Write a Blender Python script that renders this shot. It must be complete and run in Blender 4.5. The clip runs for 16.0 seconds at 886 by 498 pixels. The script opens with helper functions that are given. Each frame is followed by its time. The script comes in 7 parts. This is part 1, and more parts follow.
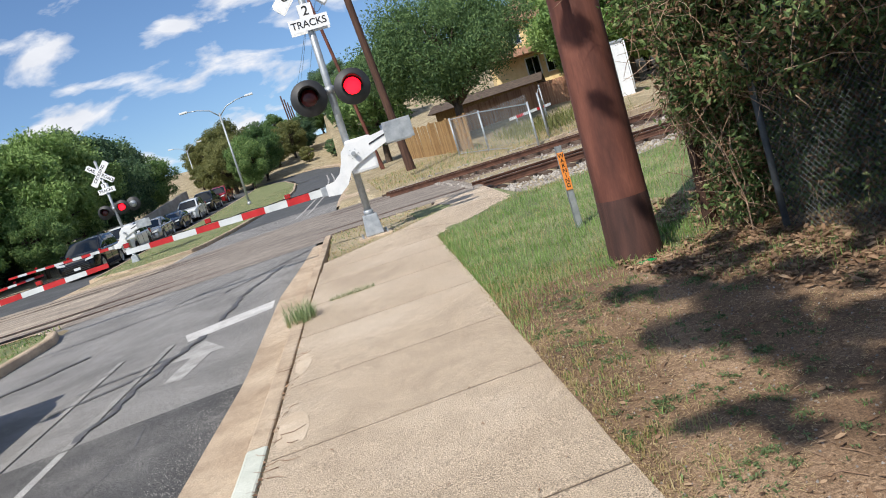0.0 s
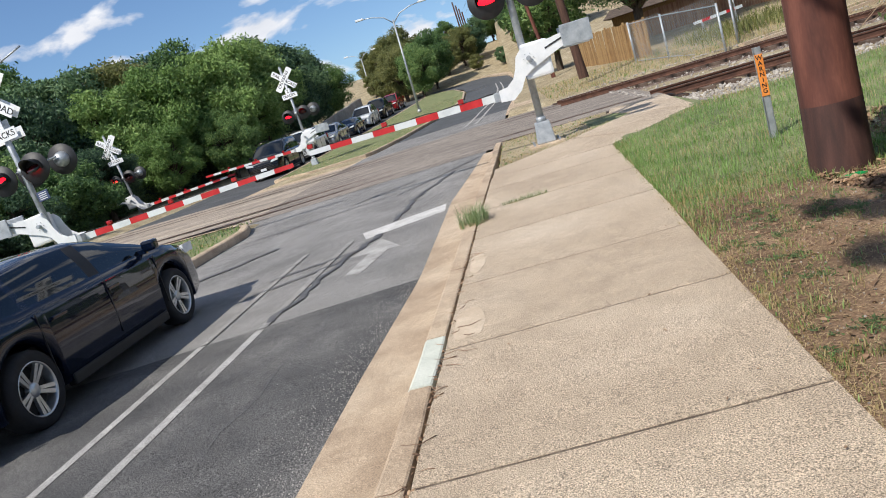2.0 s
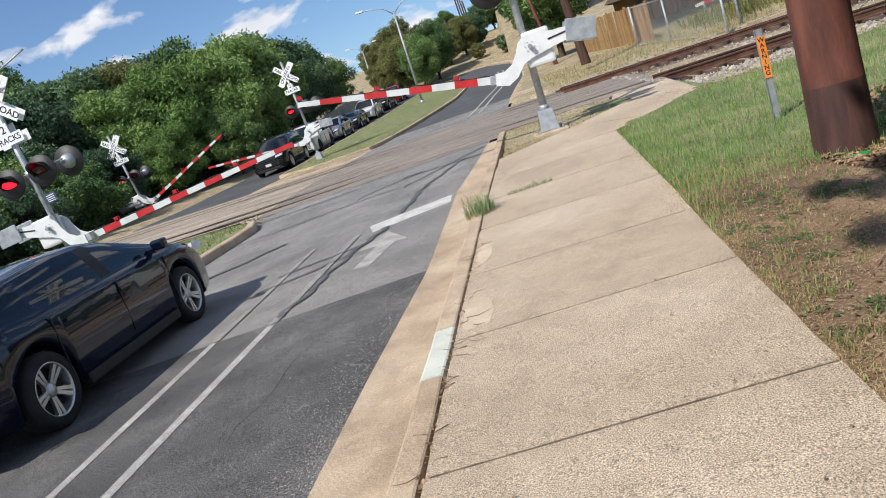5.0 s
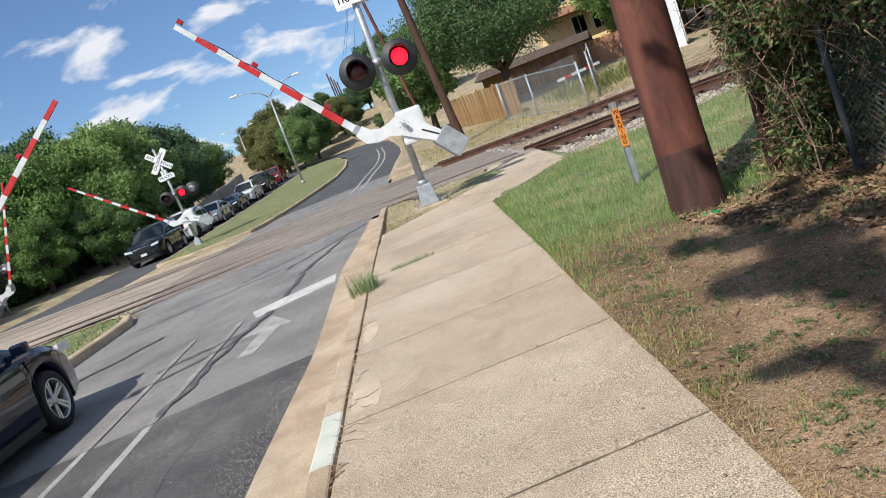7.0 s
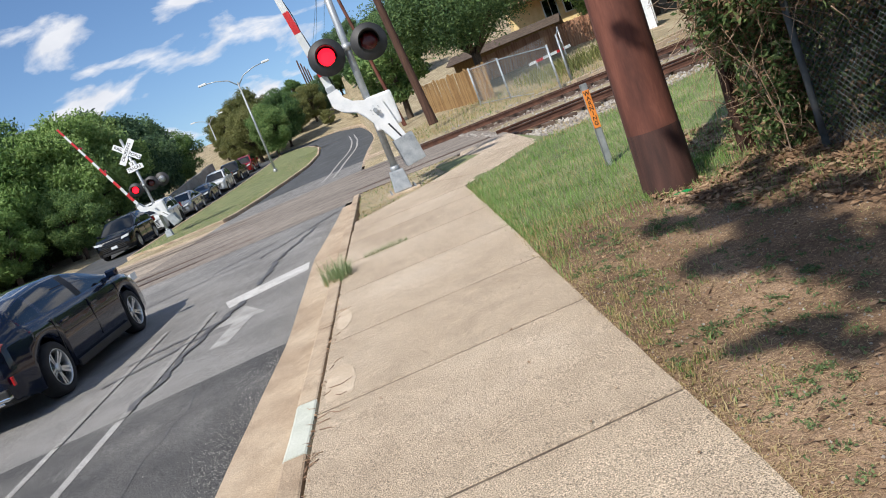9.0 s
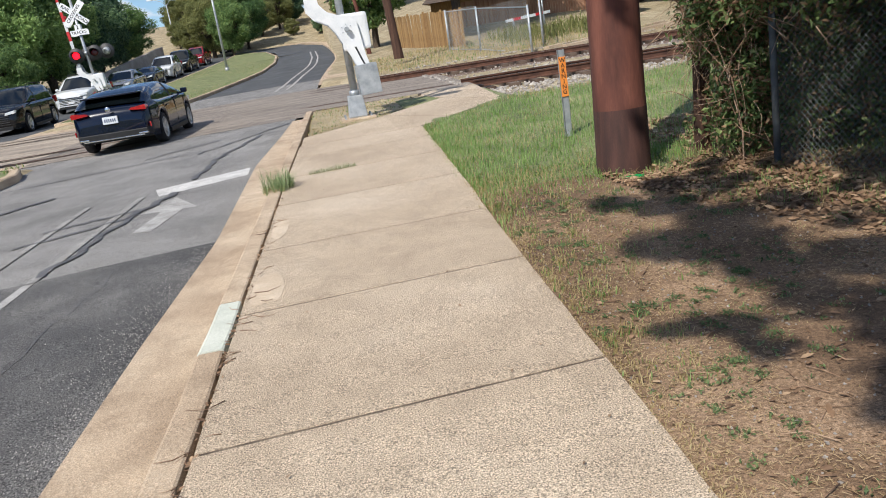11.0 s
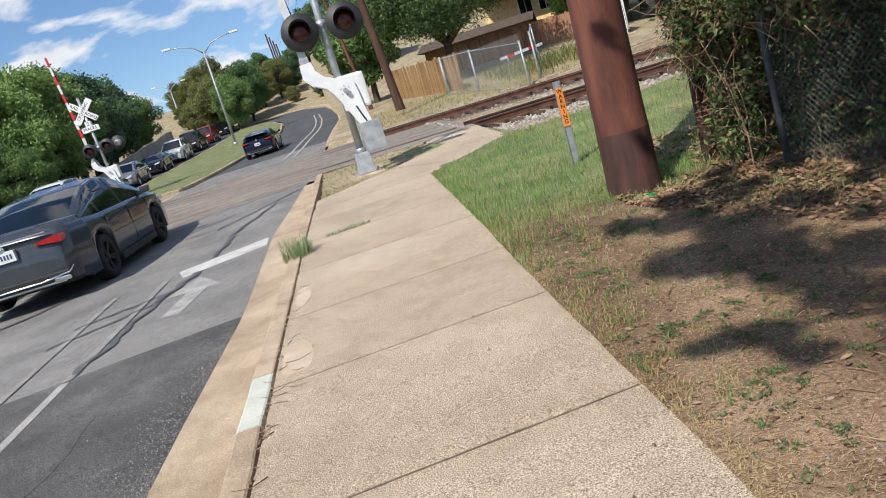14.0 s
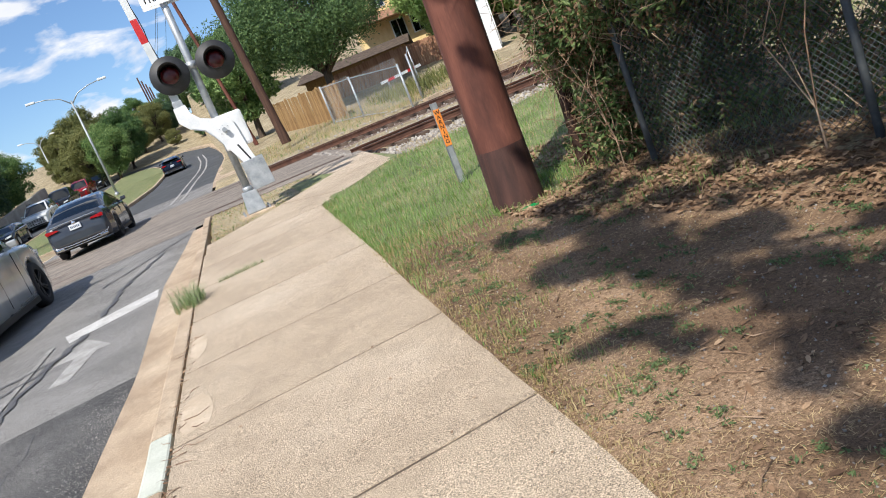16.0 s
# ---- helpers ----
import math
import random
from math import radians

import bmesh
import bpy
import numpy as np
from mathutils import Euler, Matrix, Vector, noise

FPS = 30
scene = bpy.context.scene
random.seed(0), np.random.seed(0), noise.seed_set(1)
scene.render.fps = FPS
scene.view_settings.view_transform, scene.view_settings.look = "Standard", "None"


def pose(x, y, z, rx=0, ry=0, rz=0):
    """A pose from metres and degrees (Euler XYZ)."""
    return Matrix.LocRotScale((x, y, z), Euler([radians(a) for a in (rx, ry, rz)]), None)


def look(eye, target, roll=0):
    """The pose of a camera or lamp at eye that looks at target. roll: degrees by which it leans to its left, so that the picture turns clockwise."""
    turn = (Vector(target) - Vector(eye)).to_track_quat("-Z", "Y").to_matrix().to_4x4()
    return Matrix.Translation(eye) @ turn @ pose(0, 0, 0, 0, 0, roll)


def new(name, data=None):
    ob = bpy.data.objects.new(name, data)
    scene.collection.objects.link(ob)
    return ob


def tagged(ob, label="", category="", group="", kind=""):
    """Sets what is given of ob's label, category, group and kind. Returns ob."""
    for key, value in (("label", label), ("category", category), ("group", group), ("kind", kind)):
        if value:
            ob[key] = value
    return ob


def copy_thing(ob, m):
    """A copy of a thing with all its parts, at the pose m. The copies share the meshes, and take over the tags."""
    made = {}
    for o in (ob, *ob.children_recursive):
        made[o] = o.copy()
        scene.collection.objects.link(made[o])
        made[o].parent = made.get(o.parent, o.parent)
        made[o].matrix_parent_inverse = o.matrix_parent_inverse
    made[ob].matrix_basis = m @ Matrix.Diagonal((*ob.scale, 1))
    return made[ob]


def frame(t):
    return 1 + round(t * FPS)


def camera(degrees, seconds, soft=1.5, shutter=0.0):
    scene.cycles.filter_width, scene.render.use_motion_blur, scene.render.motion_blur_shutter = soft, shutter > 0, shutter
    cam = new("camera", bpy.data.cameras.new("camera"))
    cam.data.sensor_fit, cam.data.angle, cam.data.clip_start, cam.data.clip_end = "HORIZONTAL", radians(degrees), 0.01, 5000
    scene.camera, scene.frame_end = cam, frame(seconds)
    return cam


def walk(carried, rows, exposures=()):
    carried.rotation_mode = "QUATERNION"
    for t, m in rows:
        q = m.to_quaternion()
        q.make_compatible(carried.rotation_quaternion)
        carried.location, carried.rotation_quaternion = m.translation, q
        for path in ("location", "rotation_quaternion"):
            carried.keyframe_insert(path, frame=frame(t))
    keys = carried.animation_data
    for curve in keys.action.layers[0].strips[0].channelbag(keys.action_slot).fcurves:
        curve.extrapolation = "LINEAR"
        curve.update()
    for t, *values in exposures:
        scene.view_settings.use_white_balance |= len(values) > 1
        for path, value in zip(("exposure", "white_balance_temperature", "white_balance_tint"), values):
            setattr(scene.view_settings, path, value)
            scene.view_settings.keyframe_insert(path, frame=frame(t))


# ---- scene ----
cam = camera(61.61, 16.0, soft=1.0)
# seconds, eye x, y, z, turn to the left, look up, lean to the right
PATH = [
    (0.0, 0.000, 0.000, 1.468, -6.24, -7.05, 16.99),
    (0.5, -0.014, 0.007, 1.460, -7.17, -6.85, 16.81),
    (1.0, -0.079, 0.027, 1.447, -1.09, -7.60, 15.44),
    (1.5, -0.090, 0.034, 1.441, 3.46, -9.00, 15.26),
    (2.0, -0.112, 0.016, 1.431, 7.83, -9.94, 16.54),
    (2.5, -0.144, 0.013, 1.430, 11.65, -10.57, 17.68),
    (3.0, -0.138, -0.007, 1.433, 12.20, -10.47, 18.14),
    (3.5, -0.109, -0.022, 1.441, 11.09, -10.51, 17.64),
    (4.0, -0.108, 0.003, 1.445, 9.93, -10.53, 17.50),
    (6.3, -0.089, -0.059, 1.445, 4.81, -9.73, 21.08),
    (6.5, -0.075, -0.041, 1.450, 3.06, -9.27, 21.10),
    (7.0, -0.057, -0.021, 1.452, -1.52, -7.94, 20.63),
    (7.5, -0.043, -0.023, 1.457, -3.58, -7.17, 20.71),
    (8.0, -0.038, -0.013, 1.448, -3.59, -7.03, 21.55),
    (8.5, -0.063, -0.006, 1.449, -2.60, -7.65, 21.13),
    (9.0, -0.042, 0.022, 1.427, -2.92, -9.61, 21.61),
    (9.2, -0.040, 0.019, 1.428, -2.74, -10.09, 21.63),
    (11.3, -0.144, 0.020, 1.403, -7.30, -15.30, 8.06),
    (11.5, -0.142, 0.019, 1.405, -7.38, -15.23, 8.27),
    (12.0, -0.142, 0.018, 1.408, -6.32, -14.67, 9.44),
    (12.5, -0.160, 0.009, 1.410, -3.93, -14.00, 11.54),
    (13.0, -0.152, 0.008, 1.418, -2.59, -13.44, 14.52),
    (13.5, -0.132, -0.003, 1.430, -3.78, -12.42, 16.66),
    (14.0, -0.111, 0.011, 1.426, -5.91, -11.52, 16.74),
    (14.5, -0.118, 0.022, 1.416, -7.00, -11.00, 16.10),
    (15.0, -0.093, 0.008, 1.421, -10.07, -10.74, 16.54),
    (15.5, -0.057, 0.007, 1.430, -14.05, -10.54, 18.80),
    (16.0, -0.035, -0.019, 1.435, -13.66, -12.38, 21.87),
]


def eye_pose(x, y, z, yaw, pitch, roll):
    a, b = radians(yaw), radians(pitch)
    way = Vector((-math.sin(a) * math.cos(b), math.cos(a) * math.cos(b), math.sin(b)))
    return look((x, y, z), Vector((x, y, z)) + way, -roll)


walk(cam, [(t, eye_pose(*row)) for t, *row in PATH], [(0.0, 0.26), (2.0, 0.22), (4.0, 0.21), (7.0, 0.23), (14.5, 0.24), (15.4, 0.32), (16.0, 0.40)])

# ---- light ----
SUN_WAY = Vector((0.62, 0.78, -1.07)).normalized()   # the way that the sunlight goes
sun = new("sun", bpy.data.lights.new("sun", "SUN"))
sun.data.energy, sun.data.angle, sun.data.color = 4.2, radians(0.6), (1.0, 0.946, 0.865)
sun.matrix_world = look((0, 0, 40), Vector((0, 0, 40)) + SUN_WAY)
world = bpy.data.worlds.new("sky")
scene.world = world
world.use_nodes = True


def build_sky():
    nt = world.node_tree
    nt.nodes.clear()
    N, L = nt.nodes.new, nt.links.new
    out, bg = N("ShaderNodeOutputWorld"), N("ShaderNodeBackground")
    sky = N("ShaderNodeTexSky")
    sky.sky_type, sky.sun_disc = "NISHITA", False
    sky.sun_elevation = math.asin(-SUN_WAY.z)
    sky.sun_rotation = math.atan2(-SUN_WAY.x, -SUN_WAY.y)
    sky.air_density, sky.dust_density, sky.ozone_density = 1.0, 0.25, 4.0
    co, sep = N("ShaderNodeTexCoord"), N("ShaderNodeSeparateXYZ")
    L(co.outputs["Generated"], sep.inputs[0])
    add = N("ShaderNodeMath")
    add.operation, add.inputs[1].default_value = "ADD", 0.42
    L(sep.outputs["Z"], add.inputs[0])
    flat = N("ShaderNodeCombineXYZ")
    for k in ("X", "Y"):
        d = N("ShaderNodeMath")
        d.operation = "DIVIDE"
        L(sep.outputs[k], d.inputs[0])
        L(add.outputs[0], d.inputs[1])
        L(d.outputs[0], flat.inputs[k])
    shift = N("ShaderNodeMapping")
    shift.inputs["Location"].default_value = (1.4, 0.15, 0.0)
    shift.inputs["Scale"].default_value = (1.0, 1.45, 1.0)
    L(flat.outputs[0], shift.inputs[0])
    big, fine = N("ShaderNodeTexNoise"), N("ShaderNodeTexNoise")
    big.inputs["Scale"].default_value, big.inputs["Detail"].default_value = 4.3, 10.0
    big.inputs["Roughness"].default_value, big.inputs["Distortion"].default_value = 0.52, 0.25
    fine.inputs["Scale"].default_value, fine.inputs["Detail"].default_value = 7.0, 6.0
    for n in (big, fine):
        L(shift.outputs[0], n.inputs["Vector"])
    ramp = N("ShaderNodeValToRGB")
    ramp.color_ramp.elements[0].position, ramp.color_ramp.elements[1].position = 0.515, 0.605
    L(big.outputs["Fac"], ramp.inputs[0])
    tone = N("ShaderNodeMixRGB")
    tone.inputs[1].default_value, tone.inputs[2].default_value = (5.0, 5.4, 6.3, 1), (9.6, 9.6, 9.8, 1)
    L(fine.outputs["Fac"], tone.inputs[0])
    mix = N("ShaderNodeMixRGB")
    L(ramp.outputs[0], mix.inputs[0])
    deep = N("ShaderNodeMixRGB")
    deep.blend_type, deep.inputs[0].default_value, deep.inputs[2].default_value = "MULTIPLY", 1.0, (0.88, 0.97, 1.08, 1)
    L(sky.outputs[0], deep.inputs[1])
    L(deep.outputs[0], mix.inputs[1])
    L(tone.outputs[0], mix.inputs[2])
    L(mix.outputs[0], bg.inputs[0])
    bg.inputs[1].default_value = 0.10
    L(bg.outputs[0], out.inputs[0])


build_sky()

# ---- materials ----


def rgb(h):
    """A colour from its sRGB hex text."""
    v = [int(h[i:i + 2], 16) / 255 for i in (0, 2, 4)]
    return tuple(c / 12.92 if c < 0.04045 else ((c + 0.055) / 1.055) ** 2.4 for c in v) + (1.0,)


def mat(name, cols, scale=8.0, rough=0.8, bump=0.3, metal=0.0, fine=60.0, grain=0.35, spread=0.25, coat=0.0, stretch=(1, 1, 1), rnd=0.0, spec=0.5, speck=0.0, speck_scale=220.0, stain=0.0):
    """Two scales of noise between the colours, with relief; rnd shifts the tone from object to object and island to island."""
    m = bpy.data.materials.new(name)
    m.use_nodes = True
    nt = m.node_tree
    N, L = nt.nodes.new, nt.links.new
    b = nt.nodes["Principled BSDF"]
    b.inputs["Roughness"].default_value, b.inputs["Metallic"].default_value = rough, metal
    b.inputs["Coat Weight"].default_value = coat
    b.inputs["Coat Roughness"].default_value = 0.02
    b.inputs["Specular IOR Level"].default_value = spec
    co, mp = N("ShaderNodeTexCoord"), N("ShaderNodeMapping")
    mp.inputs["Scale"].default_value = stretch
    L(co.outputs["Object"], mp.inputs[0])
    n1, n2 = N("ShaderNodeTexNoise"), N("ShaderNodeTexNoise")
    n1.inputs["Scale"].default_value, n1.inputs["Detail"].default_value = scale, 6
    n2.inputs["Scale"].default_value, n2.inputs["Detail"].default_value = fine, 4
    for n in (n1, n2):
        L(mp.outputs[0], n.inputs["Vector"])
    mx = N("ShaderNodeMath")
    mx.operation, mx.use_clamp = "MULTIPLY_ADD", True
    L(n2.outputs["Fac"], mx.inputs[0])
    mx.inputs[1].default_value = grain
    sub = N("ShaderNodeMath")
    sub.operation, sub.inputs[1].default_value = "SUBTRACT", grain * 0.5
    L(n1.outputs["Fac"], sub.inputs[0])
    L(sub.outputs[0], mx.inputs[2])
    fac = mx.outputs[0]
    if rnd:
        info, geo, a = N("ShaderNodeObjectInfo"), N("ShaderNodeNewGeometry"), N("ShaderNodeMath")
        a.operation = "ADD"
        L(info.outputs["Random"], a.inputs[0])
        L(geo.outputs["Random Per Island"], a.inputs[1])
        r = N("ShaderNodeMath")
        r.operation, r.inputs[1].default_value, r.use_clamp = "MULTIPLY_ADD", rnd, True
        s = N("ShaderNodeMath")
        s.operation, s.inputs[1].default_value = "SUBTRACT", rnd
        L(fac, s.inputs[0])
        L(a.outputs[0], r.inputs[0])
        L(s.outputs[0], r.inputs[2])
        fac = r.outputs[0]
    ramp = N("ShaderNodeValToRGB")
    cr = ramp.color_ramp
    while len(cr.elements) < len(cols):
        cr.elements.new(0.5)
    for i, c in enumerate(cols):
        cr.elements[i].position = 0.5 + (i / max(1, len(cols) - 1) - 0.5) * 2 * spread
        cr.elements[i].color = rgb(c)
    L(fac, ramp.inputs[0])
    L(ramp.outputs[0], b.inputs["Base Color"])
    col = ramp.outputs[0]
    if speck:
        n3, r3, m3 = N("ShaderNodeTexNoise"), N("ShaderNodeValToRGB"), N("ShaderNodeMixRGB")
        n3.inputs["Scale"].default_value, n3.inputs["Detail"].default_value, n3.inputs["Roughness"].default_value = speck_scale, 2.0, 0.8
        L(co.outputs["Object"], n3.inputs["Vector"])
        e = r3.color_ramp.elements
        e[0].position, e[1].position = 0.36, 0.64
        e[0].color, e[1].color = (1 - speck,) * 3 + (1,), (1 + speck * 0.8,) * 3 + (1,)
        m3.blend_type, m3.inputs[0].default_value = "MULTIPLY", 1.0
        L(n3.outputs["Fac"], r3.inputs[0])
        L(col, m3.inputs[1])
        L(r3.outputs[0], m3.inputs[2])
        col = m3.outputs[0]
    if stain:
        n4, r4, m4 = N("ShaderNodeTexNoise"), N("ShaderNodeValToRGB"), N("ShaderNodeMixRGB")
        n4.inputs["Scale"].default_value, n4.inputs["Detail"].default_value, n4.inputs["Roughness"].default_value = 4.5, 8.0, 0.65
        n4.inputs["Distortion"].default_value = 0.15
        L(co.outputs["Object"], n4.inputs["Vector"])
        e = r4.color_ramp.elements
        e[0].position, e[1].position = 0.40, 0.56
        e[0].color, e[1].color = (1 - stain, 1 - stain * 1.06, 1 - stain * 1.1, 1), (1, 1, 1, 1)
        m4.blend_type, m4.inputs[0].default_value = "MULTIPLY", 1.0
        L(n4.outputs["Fac"], r4.inputs[0])
        L(col, m4.inputs[1])
        L(r4.outputs[0], m4.inputs[2])
        col = m4.outputs[0]
    if speck or stain:
        L(col, b.inputs["Base Color"])
    if bump:
        bp = N("ShaderNodeBump")
        bp.inputs["Strength"].default_value, bp.inputs["Distance"].default_value = bump, 0.01
        L(fac, bp.inputs["Height"])
        L(bp.outputs[0], b.inputs["Normal"])
    return m


def glow(name, col, strength):
    m = bpy.data.materials.new(name)
    m.use_nodes = True
    b = m.node_tree.nodes["Principled BSDF"]
    b.inputs["Base Color"].default_value = rgb(col)
    b.inputs["Emission Color"].default_value, b.inputs["Emission Strength"].default_value = rgb(col), strength
    return m


def leaf_mat(name, cols, rough=0.55, trans=0.25):
    """Leaves: tone by island, a little light through them."""
    m = mat(name, cols, 3.0, rough, 0.0, rnd=0.5, spread=0.4)
    m.node_tree.nodes["Principled BSDF"].inputs["Specular IOR Level"].default_value = 0.3
    nt = m.node_tree
    b, out = nt.nodes["Principled BSDF"], nt.nodes["Material Output"]
    tr, mix = nt.nodes.new("ShaderNodeBsdfTranslucent"), nt.nodes.new("ShaderNodeMixShader")
    src = b.inputs["Base Color"].links[0].from_socket
    nt.links.new(src, tr.inputs[0])
    mix.inputs[0].default_value = trans
    nt.links.new(b.outputs[0], mix.inputs[1])
    nt.links.new(tr.outputs[0], mix.inputs[2])
    nt.links.new(mix.outputs[0], out.inputs[0])
    return m


M_ASPHALT = mat("worn_asphalt", ["716f6c", "868481", "979490"], 1.0, 0.9, 0.6, fine=110, grain=0.5, speck=0.75, speck_scale=100, stain=0.10)
M_PATCH = mat("dark_asphalt", ["3c3c3c", "525150", "72706d"], 1.2, 0.9, 0.9, fine=110, grain=0.7, speck=1.5, speck_scale=120, stain=0.08)
M_FARASPHALT = mat("new_asphalt", ["3f4143", "4c4e50", "5c5d5f"], 1.0, 0.9, 0.3, fine=120, speck=0.3, speck_scale=60)
M_CONCRETE = mat("sidewalk_concrete", ["ab9983", "beac95", "cdbda8"], 0.8, 0.9, 0.8, fine=140, grain=0.6, rnd=0.10, speck=0.74, speck_scale=175, stain=0.10)
M_GUTTER = mat("gutter_concrete", ["9f8a73", "bba68d", "ccbaa2"], 1.6, 0.9, 0.6, fine=90, grain=0.6, speck=0.45, speck_scale=200, stain=0.16)
M_KERBWHITE = mat("faded_white_paint", ["b9bdb0", "c9ccbf", "d4d6ca"], 6.0, 0.7, 0.2, speck=0.2, speck_scale=200)
M_LINE = mat("worn_road_paint", ["918f8b", "a9a7a3", "bbb9b5"], 5.0, 0.85, 0.3, fine=120, grain=0.9, speck=0.5, speck_scale=100, stain=0.15)
M_FADED = mat("faded_road_paint", ["858380", "969490", "a5a39f"], 5.0, 0.85, 0.3, fine=120, grain=0.9, speck=0.6, speck_scale=100, stain=0.15)
M_JOINT = mat("joint_soil", ["4e4238", "695c4f", "857767"], 9.0, 0.95, 0.4, fine=90, grain=0.7)
M_STOP = mat("white_road_paint", ["b4b2ae", "c8c6c2", "d4d2ce"], 5.0, 0.85, 0.3, fine=120, grain=0.8, speck=0.3, speck_scale=100, stain=0.12)
M_SAND = mat("washed_sand", ["bba891", "c6b49d", "d0c0aa"], 6.0, 0.95, 0.3, fine=80, grain=0.6, speck=0.3, speck_scale=260)
M_TAR = mat("crack_sealant", ["4b4b4c", "5a5a5b", "6a6a6b"], 6.0, 0.7, 0.2, speck=0.3, speck_scale=90)
M_CROSSING = mat("crossing_surface", ["857c71", "a39687", "c2b39f"], 1.2, 0.9, 0.4, fine=40, stretch=(0.35, 1.8, 1), speck=0.35, speck_scale=40, stain=0.2)
M_CROSSROAD = mat("crossing_asphalt", ["736b62", "8b8177", "a3988b"], 1.4, 0.9, 0.5, fine=50, stretch=(0.4, 1.8, 1), speck=0.5, speck_scale=70, stain=0.22)
M_DIRT = mat("dirt", ["5f4a38", "80674f", "a98e73"], 1.6, 0.95, 0.9, fine=60, grain=0.7, speck=0.5, speck_scale=190, stain=0.14)
M_DRY = mat("dry_grass_ground", ["83755a", "9b8d70", "b3a68c"], 1.2, 0.95, 0.6, fine=20, grain=0.6, speck=0.4, speck_scale=25)
M_LAWN = mat("lawn_soil", ["5a6440", "757d52", "938f68"], 1.5, 0.95, 0.6, fine=40, grain=0.6, speck=0.5, speck_scale=60)
M_BALLAST = mat("ballast_stone", ["7a736d", "9d968e", "c0b9af"], 5.0, 0.9, 0.4, rnd=0.5, spread=0.4)
M_CHIP = mat("pale_chippings", ["6f6d69", "989590", "bdbab4"], 5.0, 0.9, 0.3, rnd=0.5, spread=0.4)
M_RUSTBED = mat("rust_stained_ballast", ["4c3a30", "6d594b", "94857a"], 6.0, 0.95, 0.6, fine=30, grain=0.8, speck=0.5, speck_scale=30)
M_RAIL = mat("rusty_rail", ["3c261d", "583a2c", "6d4a39"], 5.0, 0.8, 0.3)
M_RAILTOP = mat("worn_rail_head", ["7a6d64", "8f837a", "a79d95"], 4.0, 0.35, 0.1, metal=0.8)
M_TIE = mat("weathered_tie", ["3d3028", "54443a", "69594d"], 5.0, 0.9, 0.5, rnd=0.3)
M_GALV = mat("galvanised_steel", ["8f959a", "a9aeb2", "bcc0c2"], 8.0, 0.5, 0.1, metal=0.5)
M_DARKGALV = mat("old_dull_steel", ["3d4347", "4d5357", "5d6366"], 8.0, 0.7, 0.1, metal=0.3)
M_WHITE = mat("white_painted_steel", ["cfd2d4", "dee0e1", "e6e7e8"], 5.0, 0.5, 0.1)
M_SIGNWHITE = mat("sign_white", ["dfe2e3", "e9ebec", "eff0f0"], 4.0, 0.45, 0.0)
M_SIGNBLACK = mat("sign_black", ["151515", "1b1b1b", "222222"], 4.0, 0.5, 0.0)
M_ARMRED = mat("arm_red", ["ab1d20", "bd2427", "c83033"], 5.0, 0.5, 0.0)
M_ARMWHITE = mat("arm_white", ["b9bfc0", "ced2d2", "d9dcdc"], 5.0, 0.5, 0.0)
M_BLACK = mat("black_housing", ["1e1f21", "2a2b2d", "35363a"], 6.0, 0.55, 0.1)
M_LENS = mat("dark_red_lens", ["3a0d10", "4a1115", "571419"], 20.0, 0.25, 0.1)
M_LIT = glow("lit_red_lens", "ff1020", 4.0)
M_POLE = mat("creosoted_pole", ["42251e", "60382d", "7e4f40"], 2.0, 0.85, 0.6, fine=24, grain=0.25, stretch=(3, 3, 0.6))
# Darker colour for the bottom 0.66 m of the big pole.
M_POLEFOOT = mat("darker_pole_foot", ["35231f", "472e28", "593b33"], 3.0, 0.8, 0.6, stretch=(6, 6, 0.7))
M_POLE2 = mat("grey_brown_pole", ["38261e", "4b3429", "5c4335"], 3.0, 0.9, 0.5, stretch=(6, 6, 0.5))
M_BARK = mat("bark", ["3d332b", "54483d", "6a5c4f"], 5.0, 0.95, 0.8, stretch=(3, 3, 0.6))
M_ORANGE = mat("orange_marker", ["d97f34", "e68c3e", "ec9a52"], 10.0, 0.5, 0.1)
M_LEAF_D = leaf_mat("dark_oak_leaves", ["30483a", "4f6b4c", "7a9468"])
M_LEAF_M = leaf_mat("green_leaves", ["43603c", "67854c", "93aa68"])
M_LEAF_OAK = leaf_mat("live_oak_leaves", ["365038", "567247", "809a60"])
M_LEAF_L = leaf_mat("light_green_leaves", ["5f7d42", "7b9853", "96ae69"])
M_LEAF_O = leaf_mat("olive_leaves", ["5e653c", "7b7f4c", "98955e"])
M_VINE = leaf_mat("vine_leaves", ["37492c", "5c7444", "9cae70"], 0.5, 0.4)
M_VINEDRY = leaf_mat("dry_vine_leaves", ["5c4636", "8a6f57", "c0a480"], 0.7, 0.35)
M_TWIG = mat("twig", ["6b5242", "8f735c", "b8a088"], 10.0, 0.9, 0.2, rnd=0.3)
M_GRASS = leaf_mat("grass_blades", ["547638", "76964e", "a0b678"], 0.6, 0.35)
M_WEED = leaf_mat("weed_leaves", ["46573a", "62764c", "869868"], 0.6, 0.3)
M_CHAFF = leaf_mat("dead_straw", ["86704f", "a48c66", "c2ab84"], 0.8, 0.1)
M_TUFT = leaf_mat("pale_grass_blades", ["74885a", "92a374", "b0bb92"], 0.6, 0.35)
M_STRAW = leaf_mat("straw_blades", ["9c8a5c", "b5a478", "c9ba94"], 0.7, 0.3)
M_LITTER = leaf_mat("fallen_leaves", ["5d4737", "8e7259", "c4a888"], 0.7, 0.1)
